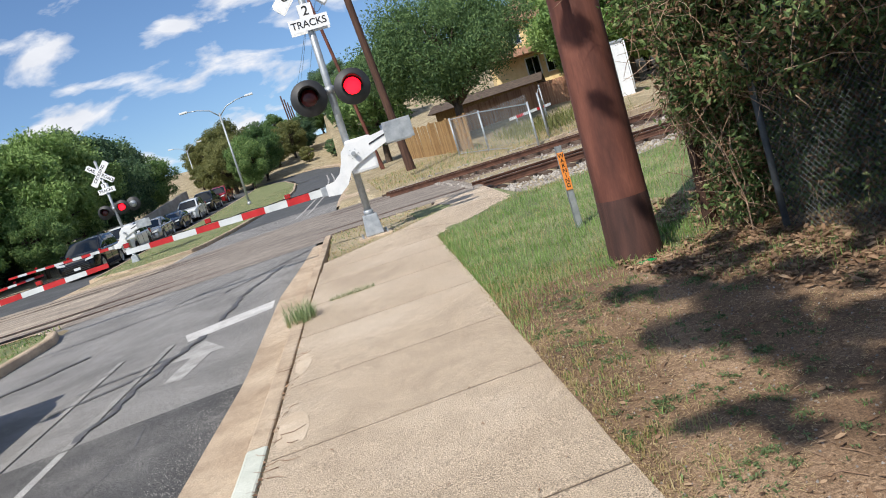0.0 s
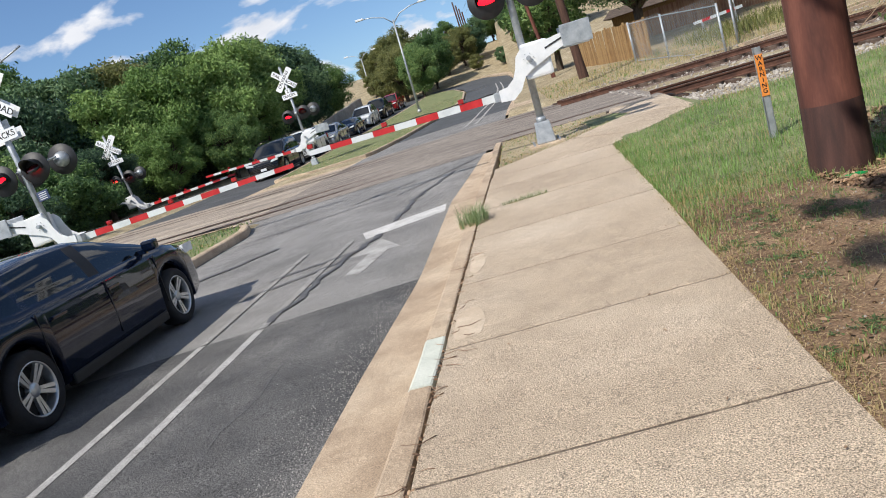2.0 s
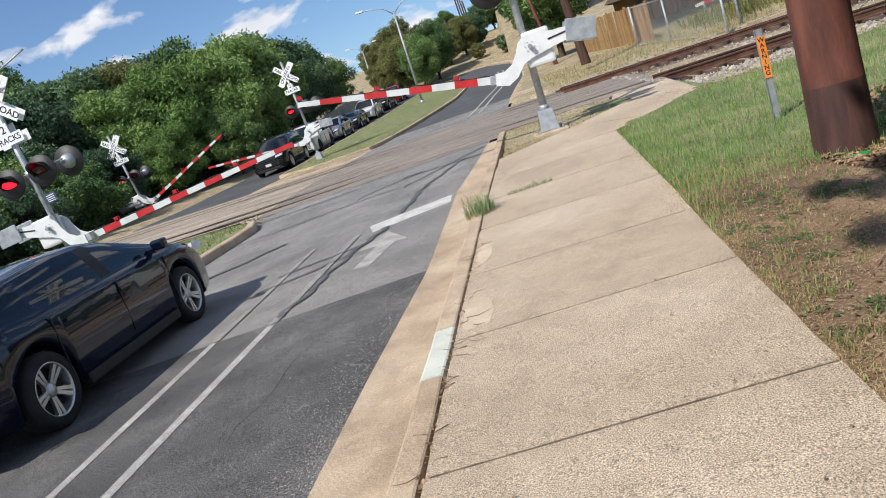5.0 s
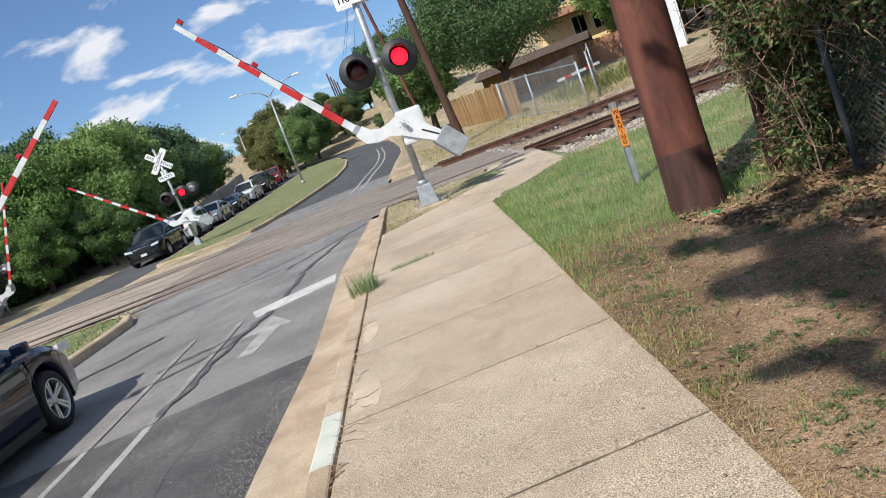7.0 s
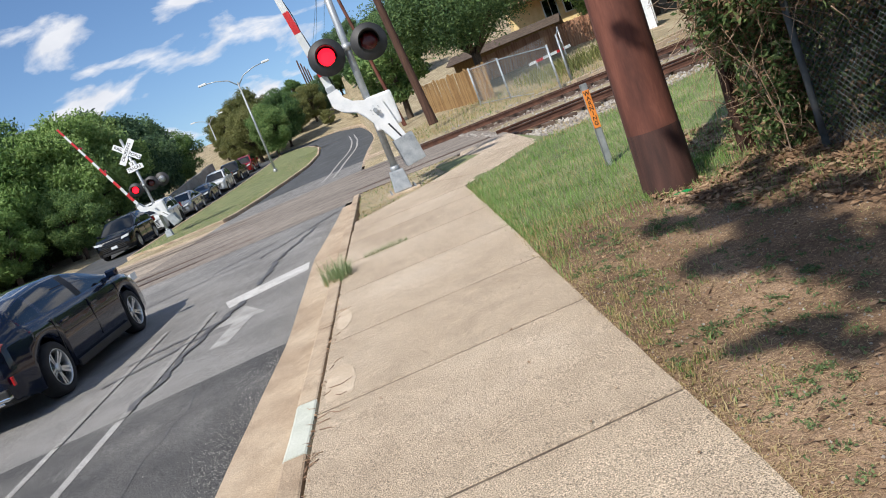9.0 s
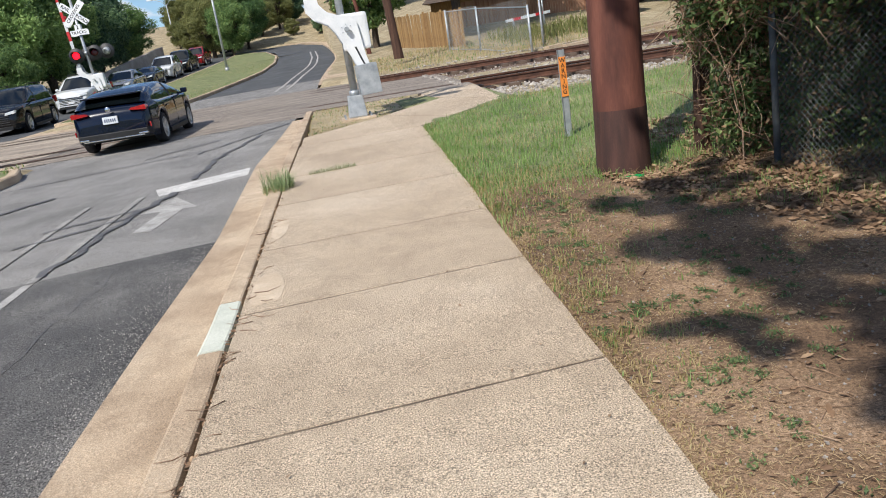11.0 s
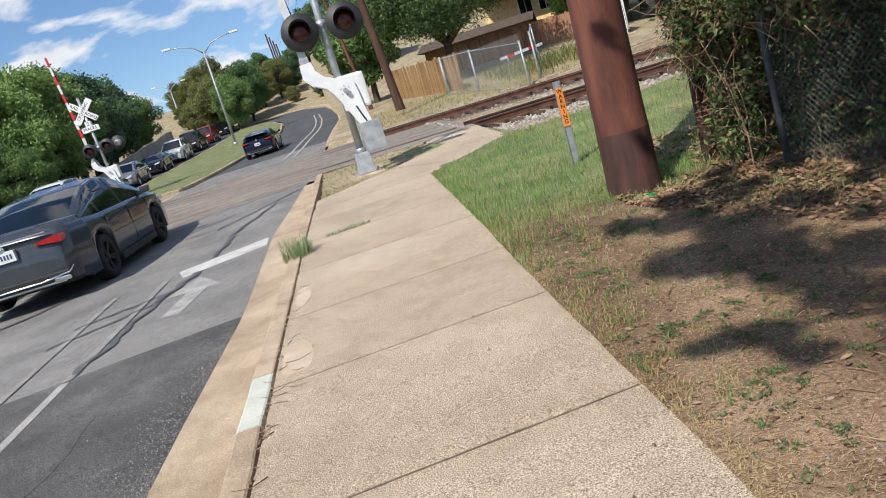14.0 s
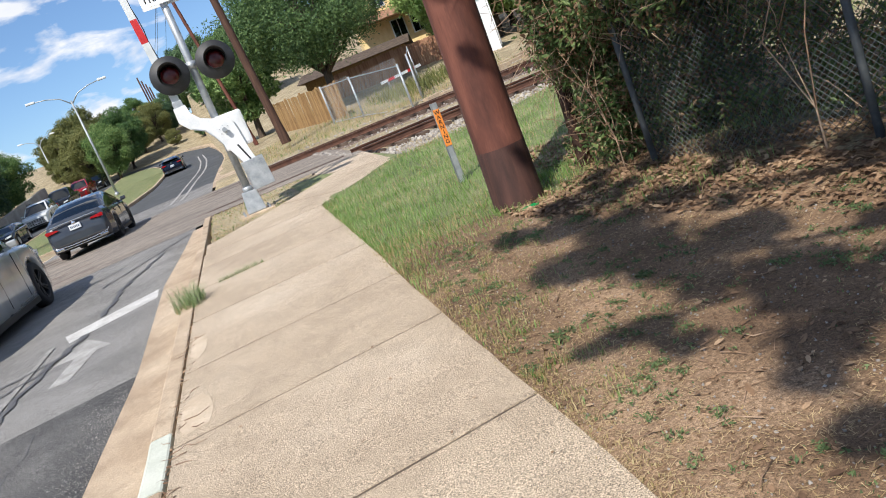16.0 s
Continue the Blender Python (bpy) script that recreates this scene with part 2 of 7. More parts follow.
M_FENCEWOOD = mat("cedar_fence", ["6b4f31", "876843", "9d7f55"], 4.0, 0.9, 0.3, stretch=(6, 6, 0.7), rnd=0.4)
M_FENCERED = mat("red_cedar_fence", ["7a5340", "936a52", "a67d63"], 4.0, 0.9, 0.3, stretch=(6, 6, 0.7), rnd=0.4)
M_STUCCO = mat("yellow_stucco", ["d9bd86", "e6cb95", "eed5a3"], 3.0, 0.9, 0.2, fine=80)
M_ROOF = mat("brown_shingles", ["7c5b45", "93705a", "a5836b"], 3.0, 0.9, 0.3, fine=20)
M_OLDROOF = mat("old_dark_shingles", ["3d332c", "54473d", "6b5d50"], 3.0, 0.95, 0.3, fine=20)
M_CHAIN = mat("chain_link_wire", ["7b8082", "93989a", "a5a9ab"], 8.0, 0.5, 0.0, metal=0.6)
M_GLASS = mat("car_glass", ["0a0e10", "0d1215", "11171a"], 3.0, 0.03, 0.0, spec=0.6)
M_TYRE = mat("tyre_rubber", ["17171a", "1f1f21", "29292b"], 8.0, 0.85, 0.2)
M_RIM = mat("alloy", ["b7babd", "c9ccce", "d6d8da"], 6.0, 0.3, 0.0, metal=0.85)
M_TRIM = mat("black_trim", ["121213", "19191a", "202021"], 6.0, 0.6, 0.1)
M_CHROME = mat("chrome", ["cfd1d3", "dcdedf", "e6e7e8"], 5.0, 0.12, 0.0, metal=1.0)
M_TAIL = mat("tail_lens", ["7a0d12", "a0141a", "bd1e24"], 9.0, 0.12, 0.0, coat=0.3)
M_HEAD = mat("head_lens", ["c9cfd3", "dbe0e3", "e9edf0"], 9.0, 0.12, 0.0, coat=0.5)
M_PLATE = mat("plate_white", ["cfd3d6", "dadde0", "e3e6e8"], 9.0, 0.5, 0.0)
M_PLATEBAR = mat("plate_bar", ["32405c", "3a4866", "445272"], 9.0, 0.5, 0.0)
M_WALLC = mat("stained_wall_concrete", ["857e74", "a19a8f", "b8b1a6"], 0.8, 0.95, 0.4, fine=20)


def paint(name, col, metal=0.0):
    v = [max(0, min(255, int(col[i:i + 2], 16))) for i in (0, 2, 4)]
    lo, hi = ["".join("%02x" % max(0, min(255, int(c * k + d))) for c in v) for k, d in ((0.92, -1), (1.06, 3))]
    return mat(name, [lo, col, hi], 2.0, 0.22, 0.0, metal=metal, coat=0.8, grain=0.1, spec=0.12)


# ---- mesh helpers ----


def part(name, bm, material, parent=None, label=""):
    """Links a bmesh as one mesh object, under a thing or a part."""
    me = bpy.data.meshes.new(name)
    bm.to_mesh(me)
    bm.free()
    for m in (material if isinstance(material, (list, tuple)) else [material]):
        me.materials.append(m)
    ob = new(name, me)
    if parent is not None:
        ob.parent = parent
    return tagged(ob, label)


def thing(name, label, category, m=None, group="", kind=""):
    ob = new(name)
    ob.empty_display_size = 0.1
    if m is not None:
        ob.matrix_basis = m
    return tagged(ob, label, category, group, kind)


def box(bm, x0, y0, z0, x1, y1, z1, m=None, bevel=0.0, mi=0):
    v = [bm.verts.new((x, y, z)) for x in (x0, x1) for y in (y0, y1) for z in (z0, z1)]
    fs = [bm.faces.new([v[i] for i in q]) for q in ((0, 1, 3, 2), (4, 6, 7, 5), (0, 4, 5, 1), (2, 3, 7, 6), (0, 2, 6, 4), (1, 5, 7, 3))]
    for f in fs:
        f.material_index = mi
    if bevel:
        es = list({e for f in fs for e in f.edges})
        r = bmesh.ops.bevel(bm, geom=es, offset=bevel, segments=2, affect="EDGES", profile=0.6)
        v = list({q for f in r["faces"] for q in f.verts} | {q for q in v if q.is_valid})
    if m is not None:
        bmesh.ops.transform(bm, matrix=m, verts=v)
    return v


def rod(bm, a, b, r0, r1=None, n=10, cap=True, mi=0):
    a, b = Vector(a), Vector(b)
    r1 = r0 if r1 is None else r1
    q = (b - a).to_track_quat("Z", "Y")
    rings = []
    for p, r in ((a, r0), (b, r1)):
        rings.append([bm.verts.new(p + q @ Vector((r * math.cos(2 * math.pi * i / n), r * math.sin(2 * math.pi * i / n), 0))) for i in range(n)])
    for i in range(n):
        f = bm.faces.new([rings[0][i], rings[0][(i + 1) % n], rings[1][(i + 1) % n], rings[1][i]])
        f.smooth, f.material_index = n > 6, mi
    if cap:
        for ring in (rings[0][::-1], rings[1]):
            bm.faces.new(ring).material_index = mi


def tube(bm, pts, rs, n=6):
    """A tube along points, with a radius for each."""
    rings = []
    for i, p in enumerate(pts):
        d = Vector(pts[min(i + 1, len(pts) - 1)]) - Vector(pts[max(i - 1, 0)])
        q = d.to_track_quat("Z", "Y")
        rings.append([bm.verts.new(Vector(p) + q @ Vector((rs[i] * math.cos(2 * math.pi * k / n), rs[i] * math.sin(2 * math.pi * k / n), 0))) for k in range(n)])
    for a, b in zip(rings, rings[1:]):
        for k in range(n):
            bm.faces.new([a[k], a[(k + 1) % n], b[(k + 1) % n], b[k]]).smooth = True
    bm.faces.new(rings[-1])
    bm.faces.new(rings[0][::-1])


def lathe(bm, prof, n=24, m=None, mi=0):
    """Turns a profile of (radius, height) round z."""
    rings = [[bm.verts.new((r * math.cos(2 * math.pi * k / n), r * math.sin(2 * math.pi * k / n), z)) for k in range(n)] for r, z in prof]
    for a, b in zip(rings, rings[1:]):
        for k in range(n):
            f = bm.faces.new([a[k], a[(k + 1) % n], b[(k + 1) % n], b[k]])
            f.smooth, f.material_index = True, mi
    if m is not None:
        bmesh.ops.transform(bm, matrix=m, verts=[v for r in rings for v in r])


def slab(bm, poly, z0, z1, mi=0):
    """A prism on a polygon; z0 and z1 are heights or functions of x and y."""
    h = [z if callable(z) else (lambda x, y, z=z: z) for z in (z0, z1)]
    lo, hi = [[bm.verts.new((x, y, f(x, y))) for x, y in poly] for f in h]
    fs = [bm.faces.new(hi), bm.faces.new(lo[::-1])]
    for i in range(len(poly)):
        j = (i + 1) % len(poly)
        fs.append(bm.faces.new([lo[i], lo[j], hi[j], hi[i]]))
    for f in fs:
        f.material_index = mi
    bmesh.ops.recalc_face_normals(bm, faces=fs)


def extrude_xz(bm, poly, y0, y1, m=None, mi=0):
    a, b = [[bm.verts.new((x, y, z)) for x, z in poly] for y in (y0, y1)]
    fs = [bm.faces.new(a), bm.faces.new(b[::-1])]
    for i in range(len(poly)):
        j = (i + 1) % len(poly)
        fs.append(bm.faces.new([a[j], a[i], b[i], b[j]]))
    for f in fs:
        f.material_index = mi
    bmesh.ops.recalc_face_normals(bm, faces=fs)
    if m is not None:
        bmesh.ops.transform(bm, matrix=m, verts=a + b)


def quads(name, verts, faces, material, parent=None, smooth=False):
    """One mesh from arrays of points and faces."""
    me = bpy.data.meshes.new(name)
    me.from_pydata([tuple(v) for v in verts], [], faces)
    me.materials.append(material)
    if smooth:
        me.polygons.foreach_set("use_smooth", [True] * len(me.polygons))
    ob = new(name, me)
    if parent is not None:
        ob.parent = parent
    return ob


def lettering(text, size, m, material, parent, name="lettering"):
    cu = bpy.data.curves.new("letters", "FONT")
    cu.body, cu.size, cu.align_x, cu.align_y, cu.extrude = text, size, "CENTER", "CENTER", 0.001
    cu.offset = size * 0.012
    tmp = bpy.data.objects.new("letters", cu)
    me = bpy.data.meshes.new_from_object(tmp)
    bpy.data.objects.remove(tmp)
    me.materials.clear()
    me.materials.append(material)
    ob = new(name, me)
    ob.parent, ob.matrix_basis = parent, m
    return ob


def lerp(pts, u):
    for (a, p), (b, q) in zip(pts, pts[1:]):
        if u <= b:
            w = 0 if b == a else max(0.0, (u - a) / (b - a))
            return p + (q - p) * w
    return pts[-1][1]


# ---- the lie of the land ----
GRADE = [(-60, -1.2), (0, 0), (10, 0.216), (13.5, 0.30), (17, 0.43), (19, 0.47), (24, 0.56), (27, 0.60), (32, 0.70), (45, 1.22), (60, 2.0), (75, 2.97), (90, 3.95), (130, 6.3), (400, 9.0)]
ROAD_L = [(-40, -5.9), (0, -5.9), (9, -5.85), (13, -5.65), (15, -5.75), (22, -6.6), (30, -6.35), (35, -5.4), (42, -4.6), (50, -3.6), (60, -3.3), (70, -3.5)]
ROAD_R = [(-40, -2.4), (0, -1.50), (4, -1.34), (6.2, -1.21), (10.3, -1.20), (16, -0.82), (22, -0.5), (30, -0.3), (40, 0.25), (50, 0.95), (60, 1.15), (70, 1.0)]
KERB_R = [(-40, -1.95), (0, -0.86), (4, -0.79), (7.8, -0.70), (14.6, -0.49), (40, 0.7)]
WALK_R = [(-40, -1.3), (0, 0.60), (2.2, 0.70), (4.4, 0.80), (6, 0.90), (10.4, 1.12)]


def road_z(x, y):
    return lerp(GRADE, y) - 0.02 * max(0.0, min(-1.3 - x, 6.0))


def walk_z(x, y):
    return lerp(GRADE, y) + 0.15


def land_z(x, y):
    """The soil: level with the walk beside it, below the paving under it, a bank beyond the tracks."""
    z = lerp(GRADE, y)
    xl, xr = lerp(ROAD_L, y), lerp(ROAD_R, y)
    if y > 70:
        xl, xr = -60, 3.0
    track = 15.6 < y < 29.0
    edge = lerp(WALK_R, y)
    if x > edge + (0.02 if y > 10.3 else -0.15) or (y > 29 and x > xr + 0.1):
        h = z + (0.138 if y < 15.6 else 0.1)
        if x > 2.2 and y < 12:
            h += 0.035 * max(0, min(x, 7) - 2.2) ** 1.2
        if y > 29:
            h += min(1.0, (y - 29) / 25) * (0.15 + 0.075 * max(0, min(x - 2, 12)))
            if y > 62:
                h += min(1.0, (y - 62) / 45) * max(0.0, min(3.2, (x + 6) * 0.3))
        if 12.3 < y <= 15.6 and x > 3.0:
            h -= 0.26 * min(1.0, (y - 12.3) / 1.3) * min(1.0, (x - 3.0) / 0.5)
        if track:
            h = z - 0.12
    elif x < -15.9:
        h = z - 0.12 + 0.1 + (0.02 * min(40.0, -15.9 - x))
    elif -10.4 < x < xl - 0.2 and not track:
        h = z - 0.05
    else:
        h = z - 0.24
    if y > 92 and x > -40:
        h += min(4.5, (y - 92) * 0.13) * min(1.0, max(0.0, (x + 40 - (110 - y) * 0.6) / 20))
    k = min(1.0, max(0.0, (x - edge) / 0.35)) if -17 < x else 1.0
    if x < -17 or x > edge:
        h += k * (0.03 * noise.noise((x * 0.7, y * 0.7, 0.3)) + 0.016 * noise.noise((x * 3, y * 3, 1.3)))
    return h


def steps(*runs):
    out = []
    for a, b, d in runs:
        n = max(1, round((b - a) / d))
        out += [a + (b - a) * i / n for i in range(n)]
    return out + [runs[-1][1]]


def build_ground():
    xs = steps((-900, -120, 130), (-120, -20, 8), (-20, -6, 0.7), (-6, 0.5, 0.3), (0.5, 5, 0.12), (5, 12, 0.5), (12, 60, 3), (60, 900, 120))
    ys = steps((-200, -20, 30), (-20, 0, 2), (0, 13, 0.16), (13, 32, 0.4), (32, 80, 1.6), (80, 140, 4), (140, 1200, 130))
    co = [(x, y, land_z(x, y)) for y in ys for x in xs]
    n = len(xs)
    fs = [(j * n + i, j * n + i + 1, (j + 1) * n + i + 1, (j + 1) * n + i) for j in range(len(ys) - 1) for i in range(n - 1)]
    g = quads("ground", co, fs, M_DIRT, smooth=True)
    g.data.materials.append(M_LAWN)
    g.data.materials.append(M_DRY)
    for p in g.data.polygons:
        x, y, _ = p.center
        w = noise.noise((x * 0.9, y * 0.9, 5)) * 0.7
        if x > 2.75 + 0.25 * max(0.0, 4.8 - y) + 0.3 * w and 2.8 + 1.5 * w < y < 7.4 + w and x < 12:
            p.material_index = 2
        elif y + 0.35 * (x - 1) + w > 5.6 and y < 15 and x > 0 and x < 12 + w:
            p.material_index = 1
        elif y > 15 or x < -4:
            p.material_index = 2
    return tagged(g, "dirt, lawn and dry grass on gently rising ground", "ground", kind="structure")


build_ground()


def strip(name, left, right, ys, zf, thick, material, label, category, cols=6):
    """A paved band between two edges, with a skirt."""
    co, fs = [], []
    for y in ys:
        a, b = lerp(left, y), lerp(right, y)
        co += [(a, y, zf(a, y) - thick)] + [(a + (b - a) * k / cols, y, zf(a + (b - a) * k / cols, y)) for k in range(cols + 1)] + [(b, y, zf(b, y) - thick)]
    n = cols + 3
    for j in range(len(ys) - 1):
        fs += [(j * n + i, j * n + i + 1, (j + 1) * n + i + 1, (j + 1) * n + i) for i in range(n - 1)]
    return tagged(quads(name, co, fs, material), label, category, kind="structure")


strip("road", ROAD_L, ROAD_R, steps((-40, 0, 5), (0, 30, 0.5), (30, 34, 1)), road_z, 0.3, M_ASPHALT, "worn grey asphalt road with sealed cracks", "road", 12)
strip("road_far", ROAD_L, ROAD_R, steps((34, 70, 1.0)), lambda x, y: road_z(x, y) + 0.003, 0.3, M_FARASPHALT, "fresh dark asphalt road climbing towards a bend", "road", 6)
ONCOMING = ([(-40, -16.6), (20, -16.2), (60, -14.6), (70, -14.0), (100, -13)], [(-40, -10.4), (13, -10.4), (20, -10.9), (60, -10.4), (80, -9.4), (100, -8.0)])
strip("road_oncoming", ONCOMING[0], ONCOMING[1], steps((-40, 14, 3), (14, 30, 0.5), (30, 100, 2)), lambda x, y: road_z(x, y) + 0.002, 0.3, M_FARASPHALT, "grey asphalt of the other carriageway", "road", 6)


def bend():
    """The far end of the road, which swings left behind the trees."""
    L = [(-3.5, 70), (-4.2, 78), (-7, 88), (-14, 97), (-28, 104), (-60, 108)]
    R = [(1.0, 70), (0.6, 80), (-2.0, 92), (-10, 103), (-26, 110), (-60, 115)]
    co, fs = [], []
    for (ax, ay), (bx, by) in zip(L, R):
        for k in range(5):
            x, y = ax + (bx - ax) * k / 4, ay + (by - ay) * k / 4
            co.append((x, y, lerp(GRADE, y) + 0.0))
    for j in range(len(L) - 1):
        fs += [(j * 5 + k, j * 5 + k + 1, (j + 1) * 5 + k + 1, (j + 1) * 5 + k) for k in range(4)]
    tagged(quads("road_bend", co, fs, M_FARASPHALT), "dark asphalt bend climbing to the left", "road", kind="structure")
    bm = bmesh.new()
    for a, b in zip(R, R[1:]):
        za, zb = lerp(GRADE, a[1]), lerp(GRADE, b[1])
        v = [bm.verts.new(p) for p in ((a[0], a[1], za - 0.2), (b[0], b[1], zb - 0.2), (b[0], b[1], zb + 0.15), (a[0], a[1], za + 0.15))]
        bm.faces.new(v)
        w = [bm.verts.new((x + 1.3, y + 0.6, z + 0.15)) for (x, y), z in ((a, za), (b, zb))]
        bm.faces.new([v[3], v[2], w[1], w[0]])
    tagged(part("kerb_bend", bm, M_GUTTER), "pale concrete kerb round the bend", "kerb", kind="structure")


bend()
strip("kerb_far", [(y, x + 0.0) for y, x in ROAD_R], [(y, x + 1.4) for y, x in ROAD_R], steps((29.6, 70, 1.0)), lambda x, y: lerp(GRADE, y) + 0.015 + 0.115 * min(1.0, max(0.0, (y - 30) / 2)), 0.3, M_GUTTER, "pale concrete kerb and path along the far road", "kerb", 3)
strip("crossing", [(15, -6.3), (20, -6.6), (28, -6.4)], [(15, -0.6), (15.9, 0.6), (16, 3.3), (28, 3.6)], steps((16.1, 27.4, 0.4)), lambda x, y: road_z(x, y) + 0.006, 0.2, M_CROSSROAD, "dark worn asphalt of the level crossing over two tracks", "crossing", 20)
strip("crossing_dirt", [(15, -16.4), (28, -16)], [(15, -6.31), (20, -6.61), (28, -6.41)], steps((16.1, 27.4, 0.4)), lambda x, y: road_z(x, y) + 0.006, 0.2, M_CROSSING, "tan sandy level crossing surface over two railway tracks", "crossing", 20)

strip("road_apron", [(13, -10.5), (16.6, -10.9)], [(13, -5.55), (16.6, -5.6)], steps((13.2, 16.4, 0.4)), lambda x, y: road_z(x, y) - 0.006, 0.2, M_ASPHALT, "worn asphalt round the nose of the median", "road", 6)
strip("dirt_apron", [(27, -10.98), (32, -10.85)], [(27, -6.4), (32, -6.2)], steps((27.2, 32.0, 0.4)), lambda x, y: road_z(x, y) - 0.004, 0.2, M_GUTTER, "tan compacted dirt at the end of the far median", "dirt", 4)

# gutter and kerb beside the near lane
strip("gutter", [(y, x - 0.02) for y, x in ROAD_R], [(y, x - 0.126) for y, x in KERB_R], steps((-20, 0, 4), (0, 15.6, 0.4)), lambda x, y: lerp(GRADE, y) + 0.006 + 0.03 * max(0, x + 1.1), 0.2, M_GUTTER, "sandy concrete gutter beside the road", "gutter", 3)


def kerb_right():
    root = thing("kerb", "worn concrete kerb with a faded white painted length", "kerb", kind="structure")
    cuts = [-6, -3, -0.6, 1.9, 3.33, 4.02, 5.6, 7.35, 9.0, 11.0, 13.0, 15.6]
    for i, (a, b) in enumerate(zip(cuts, cuts[1:])):
        if a == 7.35:
            a = 7.5
        bm = bmesh.new()
        for y0, y1 in [(a + 0.008 + (b - a - 0.016) * k / 3, a + 0.008 + (b - a - 0.016) * (k + 1) / 3) for k in range(3)]:
            rows = []
            for y in (y0, y1):
                x, z = lerp(KERB_R, y) + 0.01 * noise.noise((0, y * 2, 0)), lerp(GRADE, y)
                rows.append([bm.verts.new(p) for p in ((x - 0.138, y, z - 0.1), (x - 0.130, y, z + 0.10), (x - 0.122, y, z + 0.145), (x - 0.106, y, z + 0.155), (x - 0.010, y, z + 0.155), (x, y, z + 0.150), (x + 0.004, y, z - 0.1))])
            for p in range(6):
                bm.faces.new([rows[0][p], rows[0][p + 1], rows[1][p + 1], rows[1][p]])
            for r in rows:
                bm.faces.new(r)
        bmesh.ops.recalc_face_normals(bm, faces=bm.faces)
        part("kerb_stone", bm, M_KERBWHITE if i == 4 else M_GUTTER, root, "kerb stone painted faded white" if i == 4 else "")


kerb_right()


def sidewalk():
    root = thing("pavement", "pale concrete sidewalk of broomed slabs with open joints", "sidewalk", kind="structure")
    cuts = [-8, -5.6, -3.4, -1.9, -0.45, 1.0, 2.40, 3.77, 5.02, 6.5, 7.93, 9.3, 10.4]
    for a, b in zip(cuts, cuts[1:]):
        bm = bmesh.new()
        n = 5
        rows = []
        for k in range(n + 1):
            y = a + 0.010 + (b - a - 0.020) * k / n
            x0, x1 = lerp(KERB_R, y) + 0.020 + 0.006 * noise.noise((1, y * 3, 0)), lerp(WALK_R, y) + 0.012 * noise.noise((3, y * 4, 0))
            row = []
            for q in range(7):
                x = x0 + (x1 - x0) * q / 6
                s = 0.10 * (x - x0) / (x1 - x0)
                row.append((x, y + s * 1.0, walk_z(x, y) + 0.003 * noise.noise((x, y, 7))))
            rows.append(row)
        top = [[bm.verts.new(p) for p in r] for r in rows]
        for r, s in zip(top, top[1:]):
            for q in range(6):
                bm.faces.new([r[q], r[q + 1], s[q + 1], s[q]])
        edge = top[0] + [r[-1] for r in top[1:]] + top[-1][-2::-1] + [r[0] for r in top[-2:0:-1]]
        low = [bm.verts.new(v.co - Vector((0, 0, 0.12))) for v in edge]
        for i in range(len(edge)):
            j = (i + 1) % len(edge)
            bm.faces.new([edge[j], edge[i], low[i], low[j]])
        part("slab", bm, M_CONCRETE, root)
    for c in cuts[2:-1]:
        bm = bmesh.new()
        xa, xb = lerp(KERB_R, c) + 0.04, lerp(WALK_R, c) - 0.005
        n = 14
        rows = []
        for k in range(n + 1):
            x = xa + (xb - xa) * k / n
            y = c + 0.10 * k / n
            w = 0.0125 + 0.004 * noise.noise((x * 5, c, 3))
            z = walk_z(x, c) - 0.003 + 0.002 * noise.noise((x * 9, c, 6))
            rows.append([bm.verts.new((x, y + d, z)) for d in (-w, w)])
        for a, b in zip(rows, rows[1:]):
            bm.faces.new([a[0], b[0], b[1], a[1]])
        part("joint_filling", bm, M_JOINT, root, "dark soil in the slab joint")
    for poly in ([(-0.58, 10.41), (1.12, 10.51), (1.62, 11.1), (0.75, 12.65), (-0.25, 11.62), (-0.56, 11.35)],
                 [(1.63, 11.12), (2.78, 12.5), (2.0, 14.15), (1.25, 13.3), (0.77, 12.67)],
                 [(2.79, 12.52), (3.0, 15.9), (1.9, 16.0), (1.75, 15.2), (2.02, 14.17)]):
        bm = bmesh.new()
        slab(bm, poly, lambda x, y: walk_z(x, y) - 0.15, walk_z)
        part("slab", bm, M_CONCRETE, root)


sidewalk()


def soil_sheet(name, poly, zf, material, label, category):
    bm = bmesh.new()
    slab(bm, poly, lambda x, y: zf(x, y) - 0.25, zf)
    return tagged(part(name, bm, material), label, category, kind="structure")


soil_sheet("verge_strip", [(-0.5, 11.3), (-0.2, 11.68), (1.22, 13.35), (1.7, 15.25), (1.8, 16.0), (-0.42, 15.7)], lambda x, y: walk_z(x, y) - 0.03, M_DRY, "strip of dry grass and gravel by the signal", "verge")


